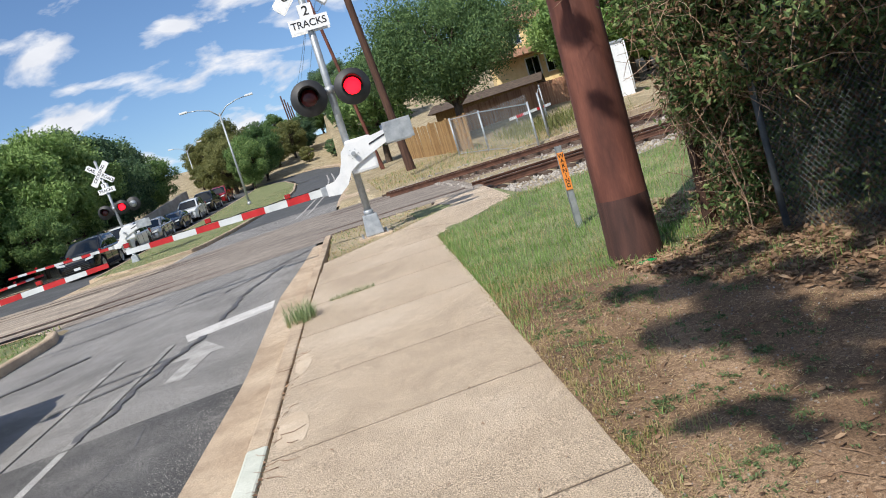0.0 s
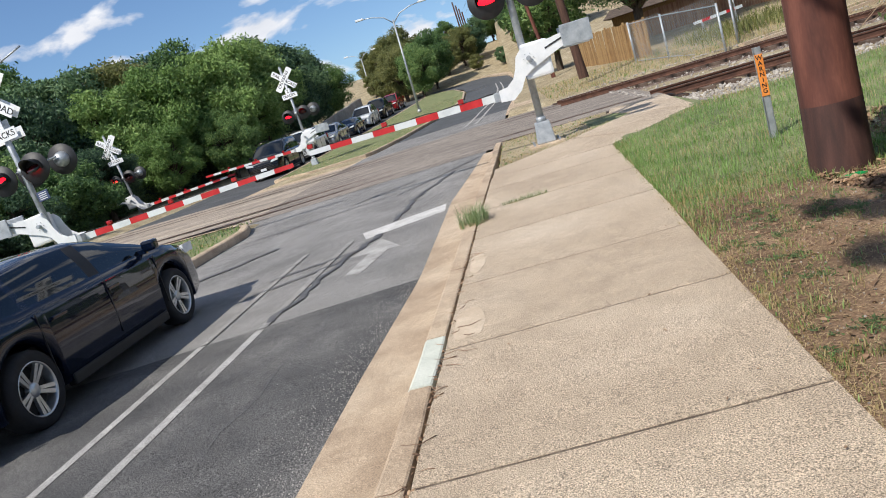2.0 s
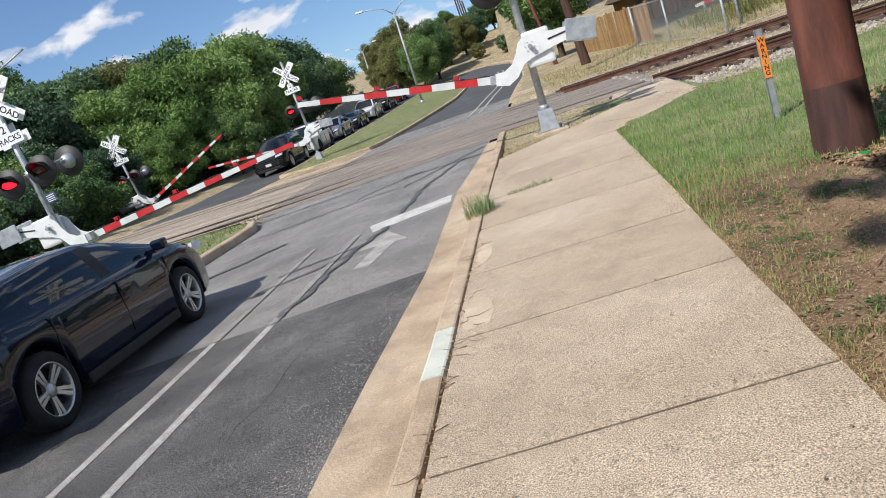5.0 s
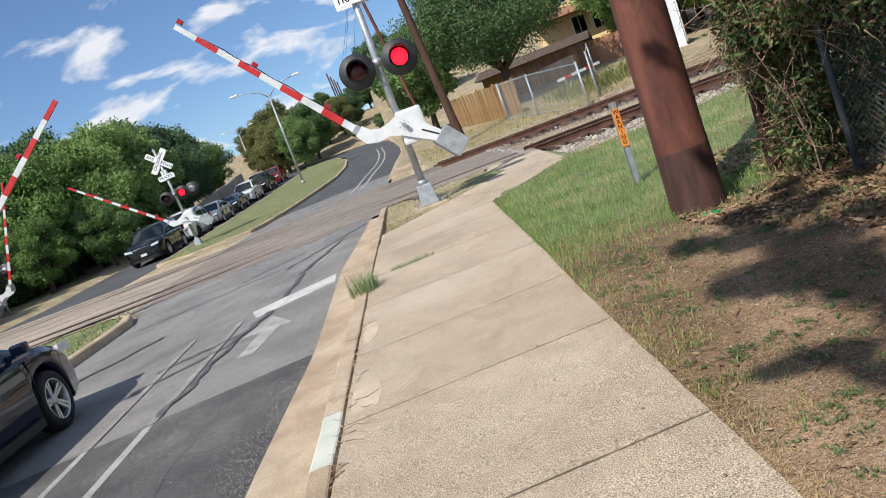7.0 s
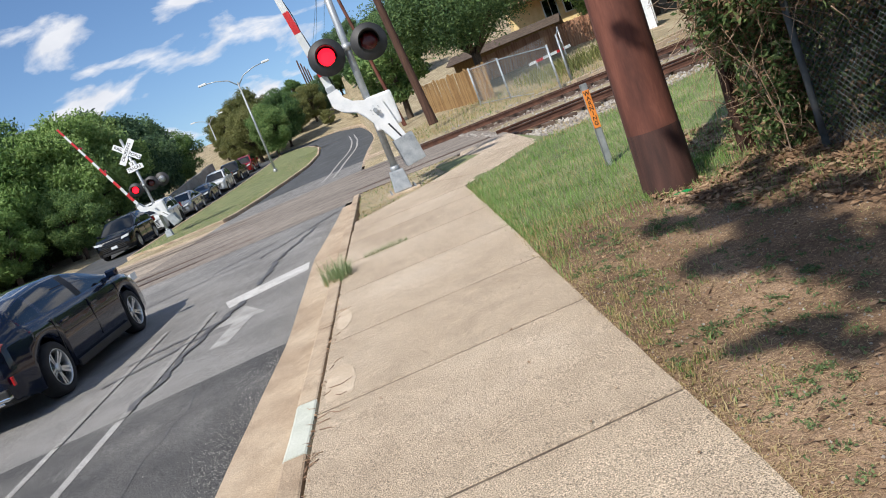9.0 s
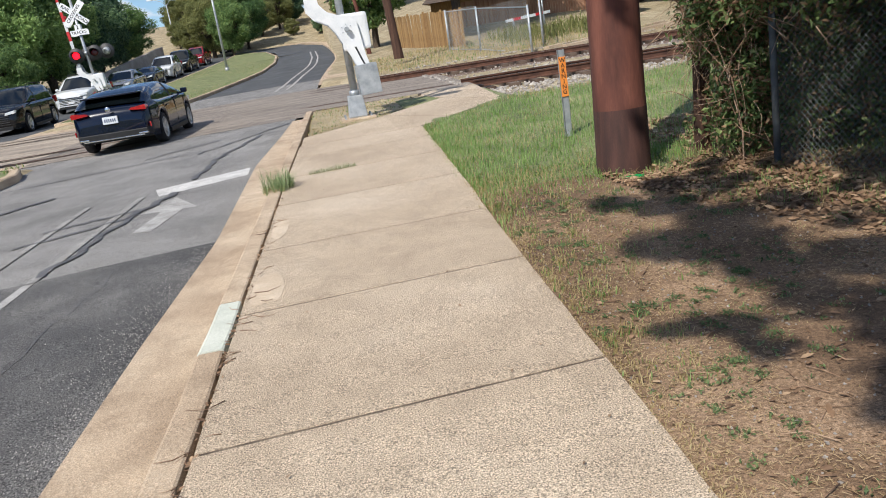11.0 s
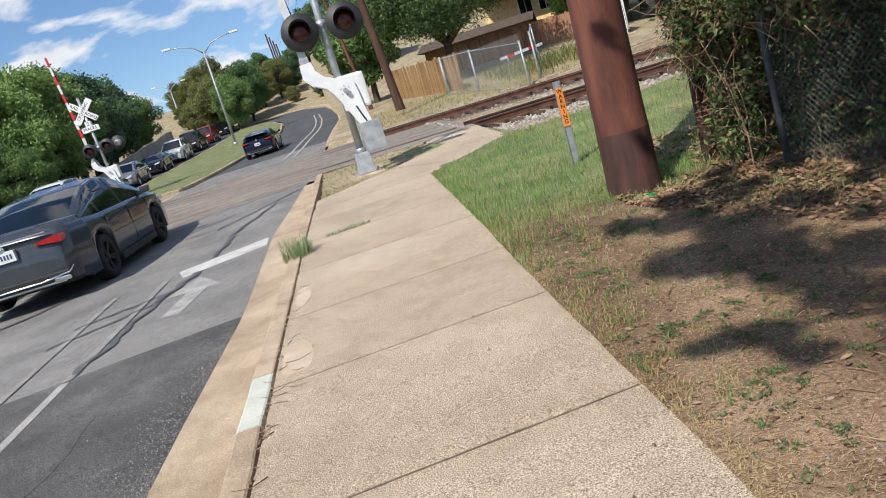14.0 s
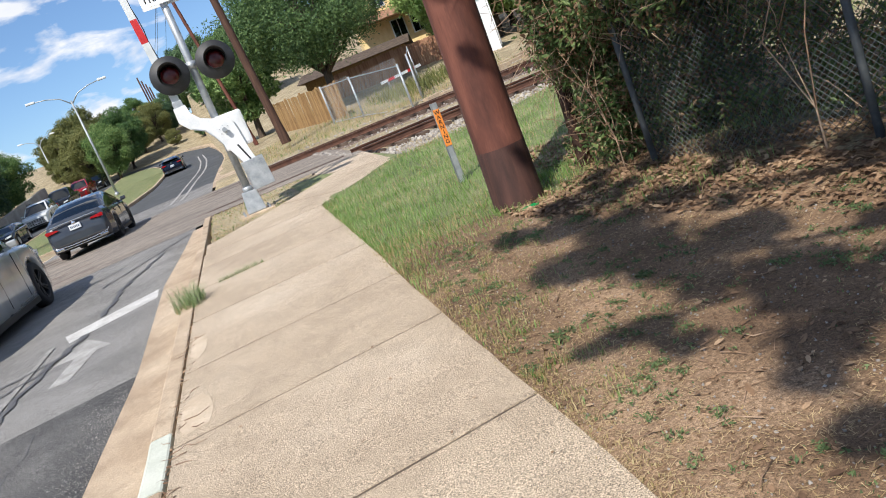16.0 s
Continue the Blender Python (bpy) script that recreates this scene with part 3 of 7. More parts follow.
def median(name, outline, label):
    """A kerbed grass island."""
    root = thing(name, label, "median", kind="structure")
    cx, cy = sum(p[0] for p in outline) / len(outline), sum(p[1] for p in outline) / len(outline)
    inner = []
    for i, (x, y) in enumerate(outline):
        a, b = Vector(outline[i - 1]), Vector(outline[(i + 1) % len(outline)])
        t = (b - a).normalized()
        inner.append((x - t.y * 0.17, y + t.x * 0.17))
    bm = bmesh.new()
    z = lambda x, y: road_z(x, y) + 0.15
    n = len(outline)
    o0 = [bm.verts.new((x, y, z(x, y) - 0.3)) for x, y in outline]
    o1 = [bm.verts.new((x, y, z(x, y) - 0.02)) for x, y in outline]
    o2 = [bm.verts.new((x * 0.85 + u * 0.15, y * 0.85 + v * 0.15, z(x, y))) for (x, y), (u, v) in zip(outline, inner)]
    o3 = [bm.verts.new((u, v, z(u, v))) for u, v in inner]
    for a, b in ((o0, o1), (o1, o2), (o2, o3)):
        for i in range(n):
            bm.faces.new([a[i], a[(i + 1) % n], b[(i + 1) % n], b[i]])
    part("kerb", bm, M_GUTTER, root)
    bm = bmesh.new()
    bm.faces.new([bm.verts.new((u, v, z(u, v) - 0.015)) for u, v in inner])
    bmesh.ops.triangulate(bm, faces=bm.faces)
    part("turf", bm, M_LAWN, root)


median("median_near", [(-5.9, -40), (-5.9, 0), (-5.85, 9), (-5.66, 12.8), (-5.62, 13.9), (-5.85, 14.7), (-6.4, 15.3), (-8.5, 15.7), (-10.0, 15.6), (-10.4, 14.5), (-10.4, 0), (-10.4, -40)], "kerbed grass median before the railway")
median("median_far", [(-6.4, 31.0), (-6.0, 32.2), (-5.35, 35.5), (-4.6, 42), (-3.65, 50), (-3.35, 60), (-3.6, 70), (-5.2, 82), (-9, 92), (-9.2, 80), (-10.35, 60), (-10.8, 36), (-10.7, 31.5), (-8.6, 30.2)], "long kerbed grass median beyond the railway")

# ---- marks on the road ----


def mark(name, polys, material, label, category, lift=0.004):
    bm = bmesh.new()
    for poly in polys:
        bm.faces.new([bm.verts.new((x, y, road_z(x, y) + lift)) for x, y in poly])
    bmesh.ops.recalc_face_normals(bm, faces=bm.faces)
    return tagged(part(name, bm, material), label, category, kind="structure")


def band(pts, w):
    """Quads along a line of points."""
    out = []
    for i, (a, b) in enumerate(zip(pts, pts[1:])):
        a, b = Vector(a), Vector(b)
        d = (b - a).normalized()
        n = Vector((-d.y, d.x)) * w / 2
        out.append([a - n, b - n, b + n, a + n])
    return out


def wander(a, b, n, amp, seed):
    a, b = Vector(a), Vector(b)
    d = (b - a)
    s = Vector((-d.y, d.x)).normalized()
    return [a + d * (i / n) + s * amp * noise.noise((i * 0.55, seed, 0)) for i in range(n + 1)]


def road_marks():
    edge = [(-1.21, 6.2)] + [(x, 6.2 - 0.11 * (-1.2 - x) ** 1.1 + 0.03 * noise.noise((x * 4, 0, 0))) for x in [-1.22 - 0.3 * i for i in range(15)]]
    ys = [6.0 - 0.5 * i for i in range(1, 26)]
    bm = bmesh.new()
    top = [(x, y) for x, y in edge[1:]]
    grid = []
    for k in range(14):
        row = []
        for x0, y0 in top:
            y = y0 + (-8 - y0) * (k / 13) ** 1.6
            f = (-1.22 - x0) / 4.2
            x = lerp(ROAD_R, y) - 0.01 - f * (lerp(ROAD_R, y) + 0.01 - lerp(ROAD_L, y) - 0.1)
            row.append(bm.verts.new((x, y, road_z(x, y) + 0.006)))
        grid.append(row)
    for a, b in zip(grid, grid[1:]):
        for i in range(len(a) - 1):
            bm.faces.new([a[i], b[i], b[i + 1], a[i + 1]])
    tagged(part("asphalt_patch", bm, M_PATCH), "darker coarse asphalt overlay on the road", "road", kind="structure")
    strip_y = steps((-8, 9.4, 0.6))
    near, far = [y for y in strip_y if y < 6.0] + [5.98], [6.02] + [y for y in strip_y if y > 6.1]
    for ys, m in ((near, M_LINE), (far, M_FADED)):
        mark("lane_line", band([(-3.28 + 0.012 * y, y) for y in ys], 0.075), m, "worn white lane line", "road marking", 0.010)
        mark("buffer_line", band([(-2.86 + 0.035 * y, y) for y in ys], 0.085), m, "worn white line beside the bicycle lane", "road marking", 0.010)
    mark("stop_line", [[(-1.27, 9.66), (-1.29, 10.26), (-2.45, 9.82), (-2.3, 9.24)]], M_STOP, "wide white stop line across the bicycle lane", "road marking")
    mark("lane_arrow", [[(-2.16, 7.28), (-1.97, 7.18), (-1.82, 8.12), (-2.05, 8.2)], [(-1.66, 8.06), (-2.04, 8.95), (-2.3, 8.22)]], M_LINE, "worn white straight-ahead arrow", "road marking")
    mark("far_centre_line", band([(lerp(ROAD_R, y) - 1.7, y) for y in steps((30, 70, 3))], 0.12) + band([(lerp(ROAD_R, y) - 1.25, y) for y in steps((30, 70, 3))], 0.12), M_LINE, "fresh white lines on the far road", "road marking", 0.012)
    cracks = [((-2.62, 6.15), (-2.36, 8.3), 0.075), ((-2.36, 8.3), (-2.08, 9.3), 0.10), ((-1.98, 10.1), (-1.9, 12.2), 0.085), ((-1.9, 12.2), (-1.4, 14.2), 0.07),
              ((-3.3, 8.2), (-2.3, 8.5), 0.05), ((-3.4, 7.6), (-2.3, 8.2), 0.05), ((-5.7, 12.6), (-2.6, 13.3), 0.05), ((-2.4, 13.0), (-0.95, 15.4), 0.05), ((-5.4, 9.4), (-4.0, 10.8), 0.12),
              ((-3.4, 13.6), (-2.2, 14.6), 0.05), ((-2.15, 3.6), (-1.95, 5.9), 0.006)]
    for i, (a, b, w) in enumerate(cracks):
        mark("crack_seal", band(wander(a, b, 10, 0.12, i * 3.7), w), M_TAR, "dark sealant along a road crack", "crack", 0.012)


road_marks()


def sand():
    """Fans of washed sand along the kerb gap."""
    for i, (x, y, rx, ry) in enumerate(((-0.66, 4.15, 0.12, 0.26), (-0.66, 5.6, 0.07, 0.3))):
        bm = bmesh.new()
        ring = []
        for k in range(26):
            a = 2 * math.pi * k / 26
            r = 1 + 0.28 * noise.noise((math.cos(a) * 1.5, math.sin(a) * 1.5, i * 5.0))
            px, py = max(x + rx * r * math.cos(a), lerp(KERB_R, y) + 0.045), y + ry * r * math.sin(a)
            ring.append(bm.verts.new((px, py, walk_z(px, py) + 0.0012)))
        c = bm.verts.new((x, y, walk_z(x, y) + 0.0045))
        for k in range(26):
            bm.faces.new([c, ring[k], ring[(k + 1) % 26]])
        tagged(part("sand_patch", bm, M_SAND), "pale washed sand on the walk beside the kerb gap", "sand", kind="structure")


sand()

# ---- railway ----


def rail(name, y, x0, x1, z, label):
    """A rail with foot, web and worn head."""
    root = thing(name, label, "rail", group="rails of the two tracks")
    prof = [(-0.07, -0.17), (0.07, -0.17), (0.07, -0.155), (0.012, -0.13), (0.012, -0.045), (0.036, -0.035), (0.036, -0.006), (-0.036, -0.006), (-0.036, -0.035), (-0.012, -0.045), (-0.012, -0.13), (-0.07, -0.155)]
    bm = bmesh.new()
    a, b = [[bm.verts.new((x, y + p, z(x) + q)) for p, q in prof] for x in (x0, x1)]
    for i in range(len(prof)):
        j = (i + 1) % len(prof)
        bm.faces.new([a[i], a[j], b[j], b[i]])
    bmesh.ops.recalc_face_normals(bm, faces=bm.faces)
    part("rail_body", bm, M_RAIL, root)
    bm = bmesh.new()
    box(bm, x0, y - 0.03, -0.006, x1, y + 0.03, 0.0)
    for v in bm.verts:
        v.co.z += z(v.co.x)
    part("rail_head", bm, M_RAILTOP, root, "shiny worn running surface")


def railway():
    for k, (yc, zt) in enumerate(((17.75, 0.56), (25.2, 0.74))):
        for s in (-0.72, 0.72):
            rail("rail", yc + s, 3.2 if k == 0 else 1.5, 90, lambda x, z=zt: z, "rusty brown steel rail on timber ties")
            rail("rail", yc + s, -90, -16.4, lambda x, z=zt: z - 0.13, "rusty brown steel rail on timber ties")
            bm = bmesh.new()
            for x0, x1 in ((-16.4, -11), (-11, -5.6), (-5.6, -0.3), (-0.3, 3.2)):
                v = [bm.verts.new((x, yc + s + w, road_z(x, yc + s + w) + 0.0105)) for x in (x0, x1) for w in (-0.13, 0.14)]
                bm.faces.new([v[0], v[2], v[3], v[1]])
            tagged(part("flangeway", bm, M_TIE), "dark rail and groove sunk in the crossing", "rail", kind="structure")
            bm = bmesh.new()
            for x0, x1 in ((-16.4, -11), (-11, -5.6), (-5.6, -0.3), (-0.3, 3.2)):
                v = [bm.verts.new((x, yc + s + w, road_z(x, yc + s + w) + 0.0145)) for x in (x0, x1) for w in (-0.04, 0.04)]
                bm.faces.new([v[0], v[2], v[3], v[1]])
            tagged(part("sunken_rail", bm, M_RAIL), "worn rail head flush with the crossing", "rail", kind="structure")
        tie = None
        for i in range(46):
            x = 3.5 + 0.56 * i
            if tie is None:
                bm = bmesh.new()
                box(bm, -0.11, -1.3, -0.18, 0.11, 1.3, 0, bevel=0.012)
                tie = tagged(part("railway_tie", bm, M_TIE), "dark weathered timber railway tie in ballast", "railway tie", "ties of the two tracks")
                tie.matrix_basis = pose(x, yc, zt - 0.172)
            else:
                copy_thing(tie, pose(x, yc + random.uniform(-0.04, 0.04), zt - 0.172, 0, 0, random.uniform(-1.5, 1.5)))
    # ballast bed with loose stones
    def bed(x, y):
        h = 0.10
        for yc, zt in ((17.75, 0.56), (25.2, 0.74)):
            d = abs(y - yc)
            h = max(h, zt - 0.275 - max(0, d - 1.5) * (0.07 if y < yc else 0.14))
        return h
    xs, ys = steps((3.2, 30, 0.7), (30, 90, 6)), steps((13.2, 29.5, 0.35))
    n = len(xs)
    co = [(x + (0.06 * max(0, 16.6 - y) if x == xs[0] else 0), y, bed(x, y) - (0.35 if y in (ys[0], ys[-1]) else 0)) for y in ys for x in xs]
    tagged(quads("ballast_bed", co, [(j * n + i, j * n + i + 1, (j + 1) * n + i + 1, (j + 1) * n + i) for j in range(len(ys) - 1) for i in range(n - 1)], M_BALLAST), "grey and white crushed stone ballast bed", "ballast", kind="structure")
    bedding = bpy.data.objects["ballast_bed"].data
    bedding.materials.append(M_RUSTBED)
    for q in bedding.polygons:
        q.material_index = int(16.9 < q.center.y < 26.1)
    rs = random.Random(5)
    V, F = [], []
    for i in range(17000):
        y = rs.uniform(13.0, 29.3)
        x = 3.0 + rs.random() ** 1.6 * 24
        if y > 26.4:
            x = 1.8 + rs.random() ** 1.3 * 22
        if 16.9 < y < 26.1 and rs.random() < 0.85:
            continue
        if y < 15.7 and (x < 3.2 or rs.random() < 0.25 - 0.2 * (y - 13)):
            continue
        s = rs.uniform(0.022, 0.055)
        z = max(bed(x, y), land_z(x, y))
        if x < 3.2 and y > 15.6:
            z = lerp(GRADE, y) + 0.0
        R = Euler((rs.random() * 6, rs.random() * 6, rs.random() * 6)).to_matrix()
        b = len(V)
        for p in ((1, 0, 0), (-1, 0, 0), (0, 1, 0), (0, -1, 0), (0, 0, 1), (0, 0, -1)):
            V.append(Vector((x, y, z + s * 0.3)) + (R @ (Vector(p) * s * rs.uniform(0.7, 1.2))))
        F += [(b + p, b + q, b + r) for p, q, r in ((0, 2, 4), (2, 1, 4), (1, 3, 4), (3, 0, 4), (2, 0, 5), (1, 2, 5), (3, 1, 5), (0, 3, 5))]
    tagged(quads("ballast_stones", V, F, M_BALLAST), "loose crushed ballast stones along the tracks", "stones", kind="stuff")
    for x0, y0, w, d, h in ((1.8, 16.25, 1.5, 0.5, 0.03), (1.4, 26.6, 1.6, 0.6, 0.02)):
        bm = bmesh.new()
        box(bm, x0, y0, 0.0, x0 + w, y0 + d, 0.12, bevel=0.015)
        p = tagged(part("timber_sleeper", bm, M_TIE), "dark timber laid at the edge of the crossing", "timber")
        p.matrix_basis = pose(0, 0, lerp(GRADE, y0 + d / 2) - 0.06, 0, 0, 0)


railway()

# ---- level crossing signals ----
ARMS, LAMPS = [], []


def light_unit(root, x, y, z, back, order):
    """A flashing light: round background, hood, and an added drum with a lit and a dark face."""
    s = 1 if back else -1
    face = pose(x, y, z, 90 if not back else -90, 0, 0)
    u = part_lathe("background", [(0.0, 0.0), (0.31, 0.0), (0.315, 0.012), (0.31, 0.025), (0.0, 0.025)], M_BLACK, root, face, 28)
    bm = bmesh.new()
    n = 16
    ring = [(math.pi * (-0.12 + 1.24 * i / n)) for i in range(n + 1)]
    A = [bm.verts.new((0.178 * math.cos(a), 0.178 * math.sin(a), 0.02)) for a in ring]
    B = [bm.verts.new((0.185 * math.cos(a), 0.185 * math.sin(a), 0.10 + 0.22 * max(0.0, math.sin(a)) ** 0.6)) for a in ring]
    for i in range(n):
        bm.faces.new([A[i], A[i + 1], B[i + 1], B[i]]).smooth = True
    h = part("hood", bm, M_BLACK, u)
    h.modifiers.new("thick", "SOLIDIFY").thickness = 0.006
    h.matrix_basis = pose(0, 0, 0, 0, 0, 180 if back else 0)
    part_lathe("housing", [(0.0, -0.16), (0.10, -0.15), (0.15, -0.06), (0.16, 0.0)], M_GALV if order else M_BLACK, u, pose(0, 0, 0), 20)
    bm = bmesh.new()
    lathe(bm, [(0.0, 0.052), (0.08, 0.048), (0.145, 0.03)], 24, mi=0)
    lathe(bm, [(0.145, 0.03), (0.145, -0.03)], 24, mi=2)
    lathe(bm, [(0.145, -0.03), (0.08, -0.048), (0.0, -0.052)], 24, mi=1)
    bmesh.ops.remove_doubles(bm, verts=bm.verts, dist=1e-4)
    d = part("lens_drum", bm, [M_LIT, M_LENS, M_BLACK], u, "red lens, lit and dark faces on an added turning drum")
    d.matrix_basis = pose(0, 0, 0.05)
    return d


def part_lathe(name, prof, material, parent, m, n=24):
    bm = bmesh.new()
    lathe(bm, prof, n)
    bmesh.ops.remove_doubles(bm, verts=bm.verts, dist=1e-4)
    ob = part(name, bm, material, parent)
    ob.matrix_basis = m
    return ob


def blade(root, m, text, spans, reverse=False):
    bm = bmesh.new()
    box(bm, -0.61, -0.004, -0.115, 0.61, 0.004, 0.115)
    b = part("crossbuck_blade", bm, M_SIGNWHITE, root)
    b.matrix_basis = m
    for word, x in spans:
        lettering(word, 0.185, pose(x, -0.0055, 0, 90, 0, 0), M_SIGNBLACK, b)
    return b


def crossing_signal(x, y, z, turn, label, lean=0.0, back_lights=True, bell=False, stripes=9, rise=0.1):
    root = thing("crossing_signal", label, "crossing signal", pose(x, y, z, 0, lean, turn), "signals at the level crossing")
    bm = bmesh.new()
    box(bm, -0.3, -0.3, -0.15, 0.3, 0.3, 0.05, bevel=0.02)
    part("footing", bm, M_GUTTER, root, "rough concrete footing")
    bm = bmesh.new()
    v = box(bm, -0.16, -0.16, 0.05, 0.16, 0.16, 0.42, bevel=0.02)
    for q in bm.verts:
        if q.co.z > 0.3:
            q.co.x *= 0.8
            q.co.y *= 0.8
    part("junction_base", bm, M_GALV, root)
    for sx in (-0.22, 0.22):
        for sy in (-0.22, 0.22):
            bm = bmesh.new()
            rod(bm, (sx, sy, 0.04), (sx, sy, 0.10), 0.018, n=6)
            part("bolt", bm, M_GALV, root)
    bm = bmesh.new()
    rod(bm, (0, 0, 0.4), (0, 0, 4.75 + rise), 0.064, 0.06, 16)
    rod(bm, (0, 0, 0.42), (0, 0, 0.5), 0.085, n=16)
    rod(bm, (0, 0, 4.75 + rise), (0, 0, 4.79 + rise), 0.07, 0.03, 16)
    part("mast", bm, M_GALV, root)
    for s, back in ((-1, False), (1, True)):
        ry = 180 if back else 0
        turn_m = pose(0, 0, 0, 0, 0, ry)
        o = turn_m @ pose(0, -0.085, 4.17 + rise)
        blade(root, o @ pose(0, 0, 0, 0, 45, 0), "", [("RAIL", -0.36), ("ROAD", 0.36)])
        blade(root, o @ pose(0, -0.012, 0, 0, -45, 0), "", [("CROSSING", 0)])
        bm = bmesh.new()
        extrude_xz(bm, [(-0.34, -0.11), (0.34, -0.11), (0.34, 0.11), (0.12, 0.11), (0.12, 0.33), (-0.12, 0.33), (-0.12, 0.11), (-0.34, 0.11)], -0.004, 0.004)
        sign = part("tracks_sign", bm, M_SIGNWHITE, root)
        sign.matrix_basis = turn_m @ pose(0, -0.112, 3.40 + rise)
        lettering("2", 0.22, pose(0, -0.0055, 0.21, 90, 0, 0), M_SIGNBLACK, sign)
        lettering("TRACKS", 0.165, pose(0, -0.0055, 0.0, 90, 0, 0), M_SIGNBLACK, sign)
    bm = bmesh.new()
    rod(bm, (-0.40 - (0.4 if turn and back_lights else 0), 0.0, 2.66), (0.40 + (0.4 if not turn and back_lights else 0), 0.0, 2.66), 0.022, n=8)
    rod(bm, (0, 0, 2.60), (0, 0, 2.72), 0.085, n=16)
    part("crossarm", bm, M_GALV, root)
    for k, sx in enumerate((-0.381, 0.381)):
        away = 0.40 if turn == 0 else -0.40
        front = (0.0, -0.14) if turn == 0 else (away, -0.20)
        LAMPS.append((light_unit(root, sx + front[0], front[1], 2.60, False, turn != 0), k))
        if back_lights:
            rear = (away, 0.20) if turn == 0 else (0.0, 0.14)
            LAMPS.append((light_unit(root, sx + rear[0], rear[1], 2.60, True, turn == 0), 1 - k))
    if bell:
        bm = bmesh.new()
        tube(bm, [(0, 0, 4.5), (-0.35, 0.1, 4.62), (-0.8, 0.15, 4.70), (-1.25, 0.2, 4.78)], [0.018] * 4, 6)
        tube(bm, [(-0.05, 0.05, 4.6), (-0.3, 0.4, 4.75), (-0.42, 0.5, 4.95)], [0.018] * 3, 6)
        part("conduit", bm, M_GALV, root, "bare metal rods at the mast top")
        bm = bmesh.new()
        box(bm, -0.36, 0.07, 1.95, -0.10, 0.09, 2.15, bevel=0.006)
        b = part("notice_plate", bm, M_PLATEBAR, root, "small blue notice plate")
        bm = bmesh.new()
        for q in range(4):
            box(bm, -0.32, 0.091, 1.98 + 0.04 * q, -0.14, 0.094, 1.995 + 0.04 * q)
        part("notice_bars", bm, M_PLATE, b)
    # drive box behind the plates
    bm = bmesh.new()
    box(bm, -0.05, -0.16, 1.15, 0.42, 0.16, 1.75, bevel=0.05)
    part("drive_box", bm, M_WHITE, root, "weathered white gate drive box")
    g = part_gate(root, stripes)
    ARMS.append((g, turn))
    return root


